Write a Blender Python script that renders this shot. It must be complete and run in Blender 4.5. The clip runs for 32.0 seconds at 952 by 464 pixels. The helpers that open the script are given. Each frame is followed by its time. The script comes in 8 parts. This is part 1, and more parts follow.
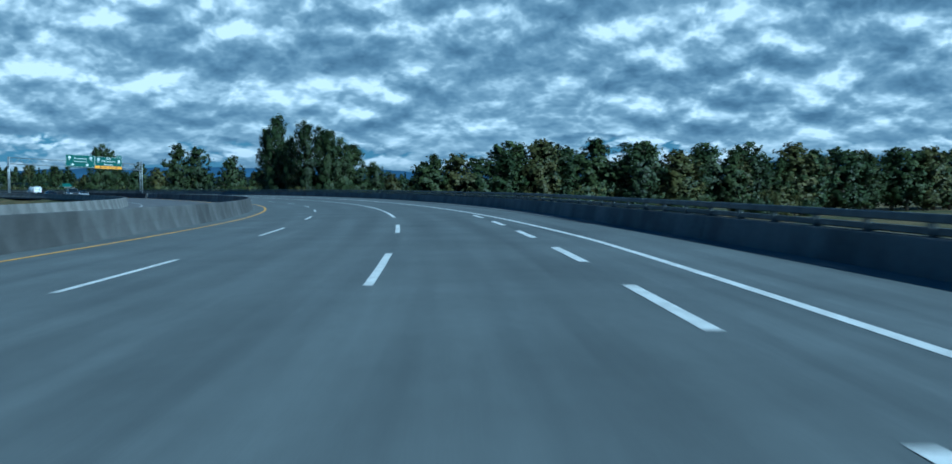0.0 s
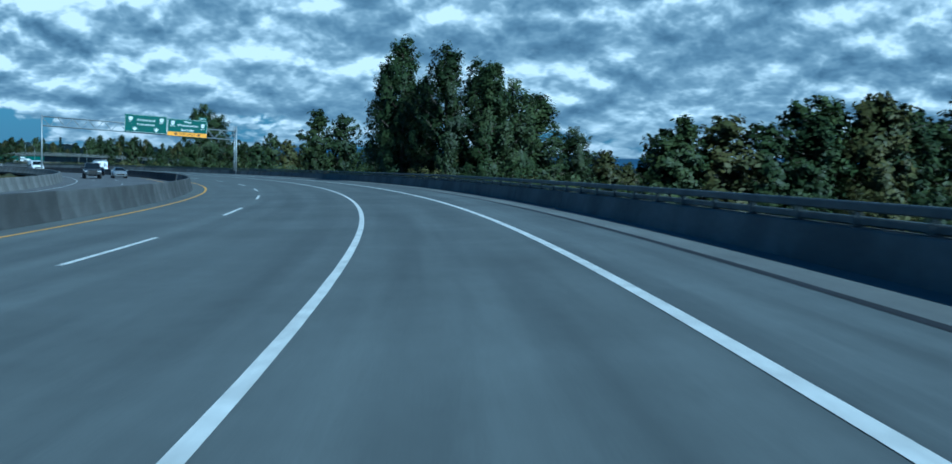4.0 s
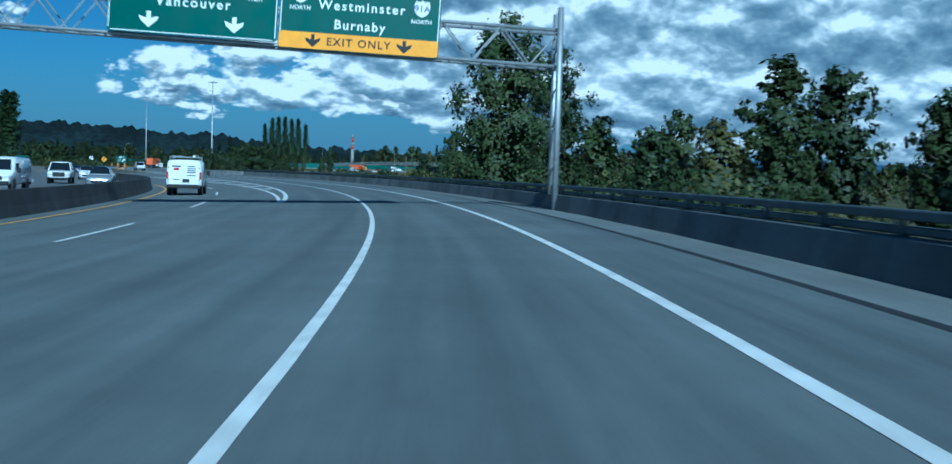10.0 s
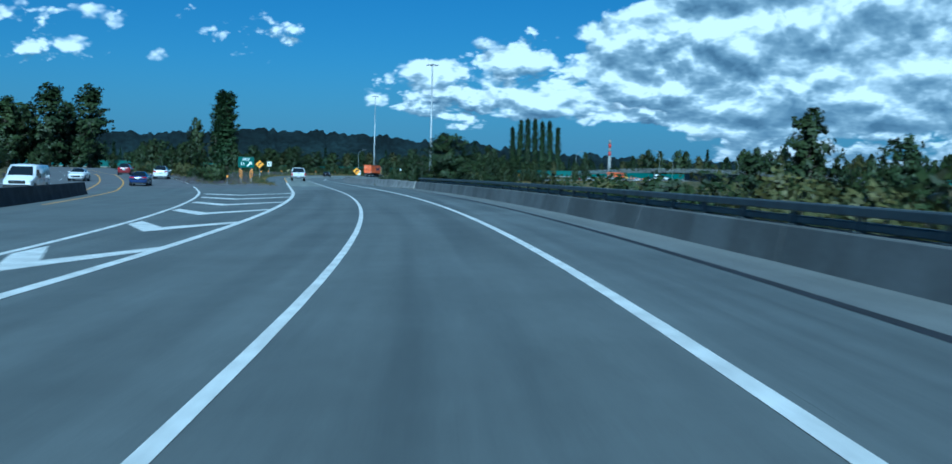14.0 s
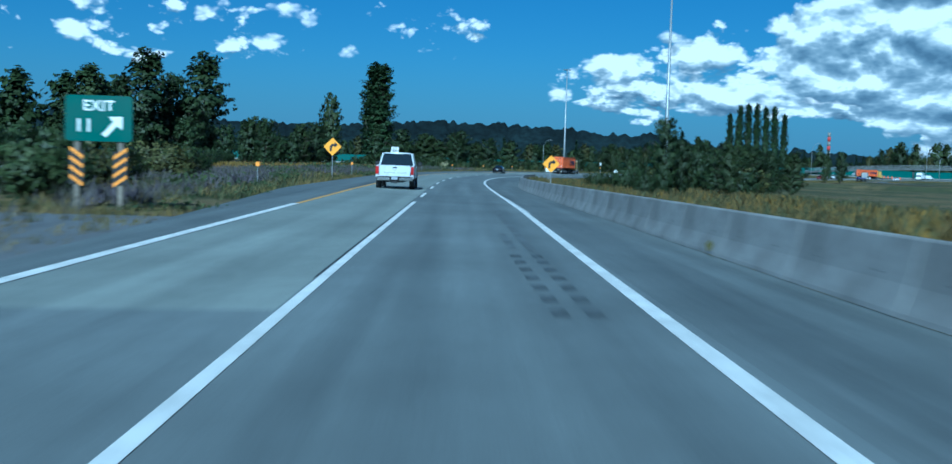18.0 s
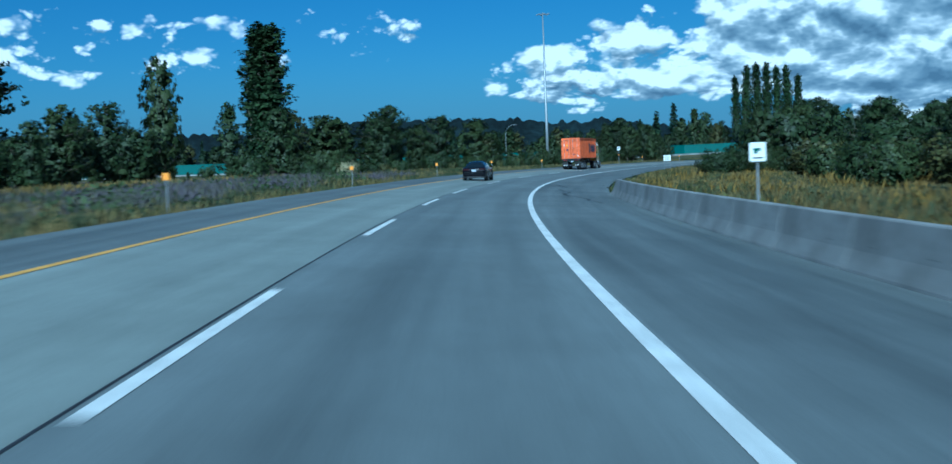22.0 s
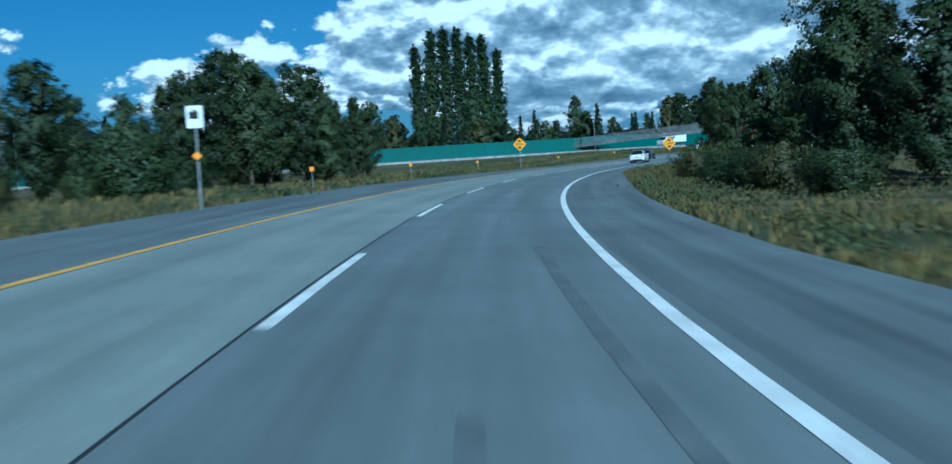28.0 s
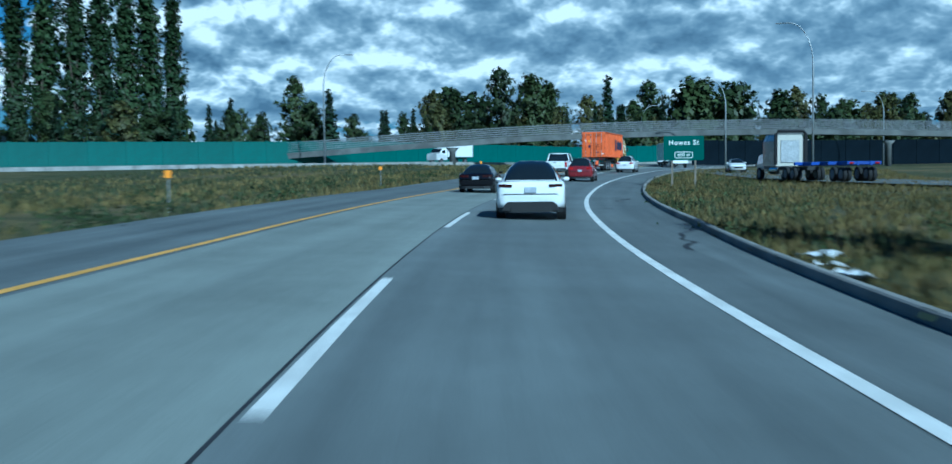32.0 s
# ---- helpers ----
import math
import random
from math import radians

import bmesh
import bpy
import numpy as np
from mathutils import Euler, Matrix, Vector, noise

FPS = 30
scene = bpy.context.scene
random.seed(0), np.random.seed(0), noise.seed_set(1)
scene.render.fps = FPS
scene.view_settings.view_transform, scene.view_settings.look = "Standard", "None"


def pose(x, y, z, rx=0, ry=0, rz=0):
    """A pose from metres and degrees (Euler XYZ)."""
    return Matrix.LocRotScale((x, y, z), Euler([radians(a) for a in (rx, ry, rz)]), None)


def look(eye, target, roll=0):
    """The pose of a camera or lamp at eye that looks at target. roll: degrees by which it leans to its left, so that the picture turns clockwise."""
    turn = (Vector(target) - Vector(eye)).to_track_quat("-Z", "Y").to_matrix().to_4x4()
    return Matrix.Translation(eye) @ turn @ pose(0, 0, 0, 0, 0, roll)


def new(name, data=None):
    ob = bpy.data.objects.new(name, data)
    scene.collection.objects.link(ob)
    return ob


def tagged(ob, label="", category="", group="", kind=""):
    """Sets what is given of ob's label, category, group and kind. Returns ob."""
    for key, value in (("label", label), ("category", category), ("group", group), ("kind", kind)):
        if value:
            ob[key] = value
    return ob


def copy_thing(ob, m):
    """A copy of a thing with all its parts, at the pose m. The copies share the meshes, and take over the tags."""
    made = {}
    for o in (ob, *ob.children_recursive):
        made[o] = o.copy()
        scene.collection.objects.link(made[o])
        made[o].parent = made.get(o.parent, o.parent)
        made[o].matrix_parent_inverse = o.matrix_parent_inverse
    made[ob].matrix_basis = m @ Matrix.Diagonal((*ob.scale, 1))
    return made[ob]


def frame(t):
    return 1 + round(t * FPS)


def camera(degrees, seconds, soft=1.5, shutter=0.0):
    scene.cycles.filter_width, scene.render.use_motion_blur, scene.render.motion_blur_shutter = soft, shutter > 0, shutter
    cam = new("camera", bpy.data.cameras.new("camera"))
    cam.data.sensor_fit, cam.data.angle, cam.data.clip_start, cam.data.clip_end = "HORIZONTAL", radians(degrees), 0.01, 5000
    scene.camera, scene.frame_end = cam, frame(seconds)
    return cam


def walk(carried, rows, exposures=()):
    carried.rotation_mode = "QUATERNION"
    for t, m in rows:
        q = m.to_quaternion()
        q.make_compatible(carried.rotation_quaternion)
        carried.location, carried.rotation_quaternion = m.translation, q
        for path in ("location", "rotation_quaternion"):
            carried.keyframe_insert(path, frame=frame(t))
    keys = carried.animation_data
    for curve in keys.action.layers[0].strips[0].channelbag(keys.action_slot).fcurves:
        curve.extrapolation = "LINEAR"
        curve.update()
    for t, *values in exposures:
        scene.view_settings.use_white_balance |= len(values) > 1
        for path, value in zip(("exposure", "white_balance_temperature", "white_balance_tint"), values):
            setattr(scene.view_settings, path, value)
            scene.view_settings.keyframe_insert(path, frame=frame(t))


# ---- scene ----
cam = camera(45.6, 32.0, soft=1.5, shutter=0.45)

# seconds, x, y, z, heading, pitch, lean
ROWS = [
    (0.0, 0.00, 0.00, 1.42, -29.772, -2.255, -0.161),
    (0.5, 5.85, 10.78, 1.42, -29.070, -2.376, 0.194),
    (1.0, 11.49, 21.49, 1.42, -28.355, -2.476, 0.524),
    (1.5, 16.93, 32.15, 1.42, -27.566, -2.548, 0.800),
    (2.0, 22.13, 42.77, 1.42, -26.422, -2.632, 0.996),
    (2.5, 27.03, 53.43, 1.42, -24.734, -2.767, 1.098),
    (3.0, 31.55, 64.15, 1.42, -22.867, -2.915, 1.142),
    (3.5, 35.71, 74.96, 1.42, -21.209, -3.023, 1.176),
    (4.0, 39.57, 85.87, 1.42, -19.667, -3.055, 1.250),
    (4.5, 43.14, 96.90, 1.42, -18.052, -2.996, 1.396),
    (5.0, 46.41, 108.10, 1.42, -16.288, -2.903, 1.586),
    (5.5, 49.33, 119.49, 1.42, -14.392, -2.839, 1.776),
    (6.0, 51.91, 131.07, 1.42, -12.663, -2.819, 1.924),
    (6.5, 54.20, 142.84, 1.42, -11.328, -2.844, 1.996),
    (7.0, 56.25, 154.75, 1.42, -10.044, -2.909, 2.003),
    (7.5, 58.02, 166.80, 1.42, -8.454, -2.995, 1.965),
    (8.0, 59.43, 178.95, 1.42, -6.722, -3.035, 1.902),
    (8.5, 60.49, 191.14, 1.42, -5.065, -2.980, 1.834),
    (9.0, 61.19, 203.34, 1.42, -3.411, -2.905, 1.770),
    (9.5, 61.53, 215.49, 1.42, -1.669, -2.888, 1.716),
    (10.0, 61.50, 227.57, 1.42, 0.027, -2.898, 1.680),
    (10.5, 61.14, 239.57, 1.42, 1.552, -2.885, 1.664),
    (11.0, 60.47, 251.48, 1.42, 3.029, -2.851, 1.657),
    (11.5, 59.49, 263.31, 1.42, 4.592, -2.807, 1.640),
    (12.0, 58.18, 275.08, 1.42, 6.169, -2.777, 1.598),
    (12.5, 56.55, 286.85, 1.42, 7.691, -2.778, 1.523),
    (13.0, 54.60, 298.63, 1.42, 9.291, -2.791, 1.441),
    (13.5, 52.27, 310.47, 1.42, 11.084, -2.798, 1.389),
    (14.0, 49.53, 322.40, 1.42, 12.903, -2.823, 1.401),
    (14.5, 46.37, 334.44, 1.42, 14.558, -2.879, 1.503),
    (15.0, 42.82, 346.64, 1.42, 16.043, -2.911, 1.673),
    (15.5, 38.87, 359.02, 1.42, 17.398, -2.880, 1.882),
    (16.0, 34.53, 371.63, 1.42, 18.665, -2.887, 2.099),
    (16.5, 29.80, 384.48, 1.42, 19.857, -3.025, 2.282),
    (17.0, 24.68, 397.60, 1.42, 20.890, -3.214, 2.359),
    (17.5, 19.19, 411.01, 1.42, 21.656, -3.339, 2.245),
    (18.0, 13.43, 424.71, 1.42, 22.063, -3.323, 1.858),
    (18.5, 7.47, 438.70, 1.42, 22.084, -3.155, 1.156),
    (19.0, 1.43, 452.97, 1.42, 21.913, -3.054, 0.268),
    (19.5, -4.65, 467.46, 1.42, 21.748, -3.202, -0.635),
    (20.0, -10.73, 482.08, 1.42, 21.570, -3.407, -1.384),
    (20.5, -16.77, 496.72, 1.42, 21.301, -3.452, -1.851),
    (21.0, -22.67, 511.31, 1.42, 20.861, -3.415, -2.093),
    (21.5, -28.36, 525.77, 1.42, 20.197, -3.414, -2.208),
    (22.0, -33.78, 540.07, 1.42, 19.353, -3.426, -2.296),
    (22.5, -38.87, 554.19, 1.42, 18.377, -3.407, -2.439),
    (23.0, -43.60, 568.12, 1.42, 17.212, -3.360, -2.640),
    (23.5, -47.93, 581.88, 1.42, 15.808, -3.306, -2.887),
    (24.0, -51.83, 595.52, 1.42, 14.236, -3.286, -3.165),
    (24.5, -55.31, 609.10, 1.42, 12.577, -3.327, -3.454),
    (25.0, -58.36, 622.68, 1.42, 10.825, -3.370, -3.712),
    (25.5, -60.97, 636.31, 1.42, 8.986, -3.356, -3.892),
    (26.0, -63.14, 650.02, 1.42, 7.170, -3.307, -3.946),
    (26.5, -64.90, 663.85, 1.42, 5.480, -3.270, -3.847),
    (27.0, -66.27, 677.79, 1.42, 3.872, -3.317, -3.650),
    (27.5, -67.26, 691.86, 1.42, 2.266, -3.473, -3.432),
    (28.0, -67.85, 706.04, 1.42, 0.609, -3.554, -3.269),
    (28.5, -68.02, 720.32, 1.42, -1.127, -3.397, -3.210),
    (29.0, -67.75, 734.68, 1.42, -2.881, -3.124, -3.195),
    (29.5, -67.05, 749.07, 1.42, -4.592, -2.901, -3.136),
    (30.0, -65.92, 763.49, 1.42, -6.282, -2.772, -2.946),
    (30.5, -64.35, 777.91, 1.42, -7.986, -2.746, -2.560),
    (31.0, -62.35, 792.31, 1.42, -9.727, -2.810, -2.010),
    (31.5, -59.90, 806.67, 1.42, -11.515, -2.945, -1.350),
    (32.0, -57.00, 820.98, 1.42, -13.331, -3.118, -0.636),
]


def ride(x, y, z, yaw, pitch, lean):
    a, b = radians(yaw), radians(pitch)
    ahead = Vector((-math.sin(a) * math.cos(b), math.cos(a) * math.cos(b), math.sin(b)))
    return look((x, y, z), Vector((x, y, z)) + 10 * ahead, lean)


walk(cam, [(t, ride(*r)) for t, *r in ROWS], exposures=[(0.0, -0.07, 4220.0, -14.0), (8.0, -0.08, 4160.0, -14.0), (12.0, -0.04, 4150.0, -14.0), (17.0, 0.1, 4100.0, -14.0), (25.0, 0.08, 4130.0, -14.0), (29.0, 0.02, 4180.0, -14.0), (32.0, 0.02, 4220.0, -14.0)])

# ---- sky, clouds and sun ----
SUN_YAW, SUN_UP = 192.0, 34.0        # degrees to the left of +y, and above the horizon
sun_way = Vector((-math.sin(radians(SUN_YAW)) * math.cos(radians(SUN_UP)), math.cos(radians(SUN_YAW)) * math.cos(radians(SUN_UP)), math.sin(radians(SUN_UP))))
sun = new("sun", bpy.data.lights.new("sun", "SUN"))
sun.data.energy, sun.data.angle, sun.data.color = 5.0, radians(0.6), (1.0, 0.95, 0.87)
sun.matrix_world = look(sun_way * 100, (0, 0, 0))


class Net:
    """A small hand for wiring nodes."""

    def __init__(self, tree):
        self.tree = tree
        tree.nodes.clear()

    def node(self, kind, **values):
        n = self.tree.nodes.new(kind)
        for key, value in values.items():
            setattr(n, key, value)
        return n

    def feed(self, socket, value):
        if isinstance(value, bpy.types.NodeSocket):
            self.tree.links.new(value, socket)
        else:
            socket.default_value = value

    def math(self, op, a, b=0.0, c=0.0, clamp=False):
        n = self.node("ShaderNodeMath", operation=op, use_clamp=clamp)
        for s, v in zip(n.inputs, (a, b, c)):
            self.feed(s, v)
        return n.outputs[0]

    def ramp(self, x, lo, hi, a=0.0, b=1.0, kind="SMOOTHSTEP"):
        n = self.node("ShaderNodeMapRange", interpolation_type=kind)
        for key, v in (("Value", x), ("From Min", lo), ("From Max", hi), ("To Min", a), ("To Max", b)):
            self.feed(n.inputs[key], v)
        return n.outputs[0]

    def mix(self, f, a, b, blend="MIX"):
        n = self.node("ShaderNodeMix", data_type="RGBA", blend_type=blend)
        self.feed(n.inputs[0], f), self.feed(n.inputs[6], a), self.feed(n.inputs[7], b)
        return n.outputs[2]

    def noise(self, vector, scale, detail=3.0, rough=0.55, distort=0.0):
        n = self.node("ShaderNodeTexNoise")
        for key, v in (("Scale", scale), ("Detail", detail), ("Roughness", rough), ("Distortion", distort)):
            n.inputs[key].default_value = v
        if vector is not None:
            self.feed(n.inputs["Vector"], vector)
        return n.outputs[0]

    def xyz(self, x, y, z):
        n = self.node("ShaderNodeCombineXYZ")
        for s, v in zip(n.inputs, (x, y, z)):
            self.feed(s, v)
        return n.outputs[0]


def make_world():
    world = bpy.data.worlds.new("sky")
    world.use_nodes = True
    scene.world = world
    n = Net(world.node_tree)
    way = n.node("ShaderNodeTexCoord").outputs["Generated"]
    parts = n.node("ShaderNodeSeparateXYZ")
    n.feed(parts.inputs[0], way)
    x, y, z = parts.outputs
    yaw = n.math("ARCTAN2", n.math("MULTIPLY", x, -1.0), y)
    up = n.math("ARCSINE", z)
    sky = n.node("ShaderNodeTexSky", sky_type="NISHITA", sun_disc=False, sun_elevation=radians(SUN_UP), sun_rotation=radians(180 - SUN_YAW + 180),
                 air_density=1.0, dust_density=0.4, ozone_density=2.0)
    blue = n.mix(1.0, sky.outputs[0], (0.029, 0.045, 0.061, 1), "MULTIPLY")
    deg = n.math("MULTIPLY", yaw, 180 / math.pi)
    high = n.math("MULTIPLY", up, 180 / math.pi)
    # clouds stand taller overhead and lie flatter towards the horizon
    row = n.math("LOGARITHM", n.math("ADD", n.math("MAXIMUM", high, -2.0), 7.5), math.e)

    # where the clouds gather: a broken deck in the north-east, a bank of cumulus beside it, then clear sky with small clouds
    deck = n.ramp(deg, 10.0, -2.0, 0.0, 0.30)
    crest = n.ramp(deg, 23.0, 3.0, 4.4, 9.4, "LINEAR")
    inside = n.math("MULTIPLY", n.ramp(high, 2.0, 3.4), n.ramp(n.math("SUBTRACT", crest, high), -0.9, 0.9))
    bank_of = n.math("MULTIPLY", n.math("MULTIPLY", inside, n.ramp(deg, 23.0, 15.0)), 0.27)
    bits = n.math("MULTIPLY", n.math("MULTIPLY", n.ramp(high, 3.6, 5.2), n.ramp(high, 8.6, 7.2)), n.ramp(deg, 16.0, 22.0, 0.0, 0.19))
    low = n.math("MULTIPLY", n.ramp(high, 2.4, 0.6), n.ramp(deg, -4.0, 9.0, 0.0, 0.2))
    aloft = n.ramp(high, 10.0, 20.0, 0.0, 0.36)
    gather = n.math("SUBTRACT", n.math("ADD", deck, n.math("MAXIMUM", bank_of, bits)), n.math("ADD", low, aloft))

    def heaps(size, seed, bias, dim):
        """One layer of cumulus: its mask and its colour, lit from above and behind the camera, with grey flat bases."""
        h = n.math("MULTIPLY", row, 2.9 * size)
        w = n.math("MULTIPLY", deg, 0.125 * size)

        def field(lift):
            at = n.xyz(w, n.math("ADD", h, lift), seed)
            stir = n.node("ShaderNodeTexNoise")
            n.feed(stir.inputs["Vector"], at)
            stir.inputs["Scale"].default_value, stir.inputs["Detail"].default_value, stir.inputs["Roughness"].default_value = 2.6, 4.0, 0.5
            sway = n.node("ShaderNodeVectorMath", operation="MULTIPLY_ADD")
            n.feed(sway.inputs[0], stir.outputs["Color"])
            sway.inputs[1].default_value, sway.inputs[2].default_value = (0.26, 0.20, 0.0), (-0.13, -0.10, 0.0)
            warp = n.node("ShaderNodeVectorMath", operation="ADD")
            n.feed(warp.inputs[0], at), n.feed(warp.inputs[1], sway.outputs[0])
            cell = n.node("ShaderNodeTexVoronoi", feature="SMOOTH_F1", voronoi_dimensions="2D")
            n.feed(cell.inputs["Vector"], warp.outputs[0])
            for key, v in (("Scale", 1.7), ("Smoothness", 0.35), ("Detail", 3.0), ("Roughness", 0.52), ("Lacunarity", 2.3)):
                cell.inputs[key].default_value = v
            return n.noise(at, 0.95, 2.0, 0.5), n.math("SUBTRACT", 1.0, cell.outputs["Distance"]), n.noise(at, 4.2, 5.0, 0.48)

        (big0, puff0, fine0), (big1, puff1, fine1) = field(0.0), field(0.15)
        level = n.math("ADD", n.math("MULTIPLY", big0, 0.55), n.math("ADD", n.math("MULTIPLY", puff0, 0.30), n.math("MULTIPLY", fine0, 0.15)))
        level = n.math("ADD", level, n.math("ADD", gather, n.ramp(deg, 13.0, 19.0, bias, bias - 1.5 * dim)))
        mask = n.ramp(level, 0.62, 0.705)
        light = n.math("ADD", n.math("MULTIPLY", n.math("SUBTRACT", puff0, puff1), 1.75), n.math("MULTIPLY", n.math("SUBTRACT", fine0, fine1), 0.75))
        light = n.math("ADD", light, n.math("MULTIPLY", n.math("SUBTRACT", big0, big1), 2.0))
        light = n.math("MULTIPLY", light, n.ramp(deg, -8.0, 14.0, 0.54, 1.0))
        light = n.math("ADD", light, n.ramp(level, 0.66, 0.86, 0.20, 0.0))
        mood = n.noise(n.xyz(w, n.math("MULTIPLY", h, 1.3), seed + 4.0), 1.1, 2.0)
        light = n.math("ADD", light, n.ramp(mood, 0.34, 0.64, 0.46 - dim, 0.65 - dim))
        light = n.math("ADD", light, n.math("MULTIPLY", n.ramp(deg, -26.0, 6.0), n.ramp(high, 2.6, 4.2, -0.10, 0.13)), clamp=True)
        cloud = n.node("ShaderNodeValToRGB")
        el = cloud.color_ramp.elements
        el[0].position, el[0].color = 0.0, (0.165, 0.225, 0.295, 1)
        el[1].position, el[1].color = 1.0, (1.26, 1.16, 1.10, 1)
        for p, c in ((0.3, (0.26, 0.33, 0.40, 1)), (0.58, (0.42, 0.48, 0.53, 1)), (0.82, (0.80, 0.81, 0.81, 1))):
            el.new(p).color = c
        n.feed(cloud.inputs[0], light)
        return mask, cloud.outputs[0]

    # pale haze low in the clear sky
    total = n.mix(n.ramp(high, 6.0, -0.5, 0.0, 0.75), blue, (0.15, 0.265, 0.40, 1))
    for layer in ((1.6, 7.7, 0.0, 0.04), (1.08, 3.1, -0.04, 0.0)):
        mask, colour = heaps(*layer)
        # haze greys the clouds near the horizon
        total = n.mix(mask, total, n.mix(n.ramp(high, 3.2, -0.5, 0.0, 0.6), colour, (0.16, 0.235, 0.315, 1)))
    back = n.node("ShaderNodeBackground")
    n.feed(back.inputs[0], total)
    back.inputs[1].default_value = 0.78
    out = n.node("ShaderNodeOutputWorld")
    n.feed(out.inputs[0], back.outputs[0])


make_world()
# ---- alignment of the road: the lane's middle every 40 m from s = -160 ----
AXIS = [(-89.9, -132.1), (-64.9, -100.9), (-41.5, -68.4), (-19.6, -34.9), (0.6, -0.3), (18.8, 34.6), (34.2, 69.5), (46.2, 105.6), (55.1, 144.5), (60.8, 186.7), (62.1, 231.2), (58.6, 276.0), (50.7, 319.1), (38.8, 359.9), (24.3, 399.2), (8.1, 437.8), (-8.3, 476.5), (-24.5, 515.1), (-39.1, 553.9), (-51.2, 592.9), (-60.0, 632.1), (-65.4, 671.4), (-67.8, 710.3), (-66.9, 748.5), (-63.0, 785.5), (-56.4, 821.2), (-45.7, 859.7), (-31.5, 896.9), (-14.0, 932.8), (6.6, 967.0), (30.2, 999.1), (56.6, 1029.0), (85.7, 1056.3), (117.2, 1080.8), (150.7, 1102.3), (186.1, 1120.7)]
BANK = [0.0, -0.2, 1.1, 1.5, 2.0, 1.7, 1.4, 1.9, 2.1, -1.1, -2.3, -3.1, -3.9, -3.2, -2.9, -2.1, -1.8]   # degrees, every 60 m from s = -60


def spline(values, step, n):
    """Natural cubic through evenly spaced values, sampled n times a step."""
    v = np.array(values, float)
    k = len(v)
    a, b = np.eye(k), np.zeros((k, k))
    for i in range(1, k - 1):
        a[i, i - 1:i + 2] = (1, 4, 1)
        b[i, i - 1:i + 2] = (6, -12, 6)
    m = np.linalg.solve(a, b @ v)
    x = np.linspace(0, k - 1, (k - 1) * n + 1)
    i = np.minimum(x.astype(int), k - 2)
    u = x - i
    w = 1 - u
    return w * v[i] + u * v[i + 1] + ((w ** 3 - w) * m[i] + (u ** 3 - u) * m[i + 1]) / 6


AX_X = spline([p[0] for p in AXIS], 40, 20)
AX_Y = spline([p[1] for p in AXIS], 40, 20)
AX_S = np.linspace(-160, -160 + 40 * (len(AXIS) - 1), len(AX_X))
TX, TY = np.gradient(AX_X), np.gradient(AX_Y)
TL = np.hypot(TX, TY)
TX, TY = TX / TL, TY / TL
S_END = float(AX_S[-1])


def bank(s):
    return np.tan(np.radians(np.interp(s, np.arange(len(BANK)) * 60 - 60, BANK)))


def rise(s):
    return np.interp(s, [860, 900, 970, 1070, 1240], [0, 0.2, 1.2, 2.2, 3.0])


def on(s, e, z=0.0):
    """The place at s along the lane and e to its right, z above the banked roadway."""
    x, y, tx, ty = (np.interp(s, AX_S, a) for a in (AX_X, AX_Y, TX, TY))
    return Vector((x + ty * e, y - tx * e, z + bank(s) * max(-16.0, min(10.0, e)) + rise(s)))


def heading(s):
    """Degrees by which the road at s turns to the left from +y."""
    return math.degrees(math.atan2(-np.interp(s, AX_S, TX), np.interp(s, AX_S, TY)))


def stand(s, e, z=0.0, turn=0.0):
    """The pose of a thing on the roadway that faces along it (its own +y is ahead)."""
    p = on(s, e, z)
    return pose(p.x, p.y, p.z, 0, 0, heading(s) + turn)


# mainline: offset of its lane line from the exit lane's middle
MAIN_S = [-160, 100, 171, 235, 281, 299, 338, 357, 381, 433, 459, 500, 560, 640, 760]
MAIN_E = [-6.1, -6.1, -6.5, -7.7, -9.0, -9.5, -11.2, -12.5, -14.2, -17.8, -21.6, -29.0, -44.0, -72.0, -127.0]
MAIN_FINE = np.arange(-160.0, 761.0, 4.0)
MAIN_SMOOTH = np.convolve(np.pad(np.interp(MAIN_FINE, MAIN_S, MAIN_E), 5, mode="edge"), np.ones(11) / 11, "valid")


def main_e(s):
    return float(np.interp(s, MAIN_FINE, MAIN_SMOOTH))

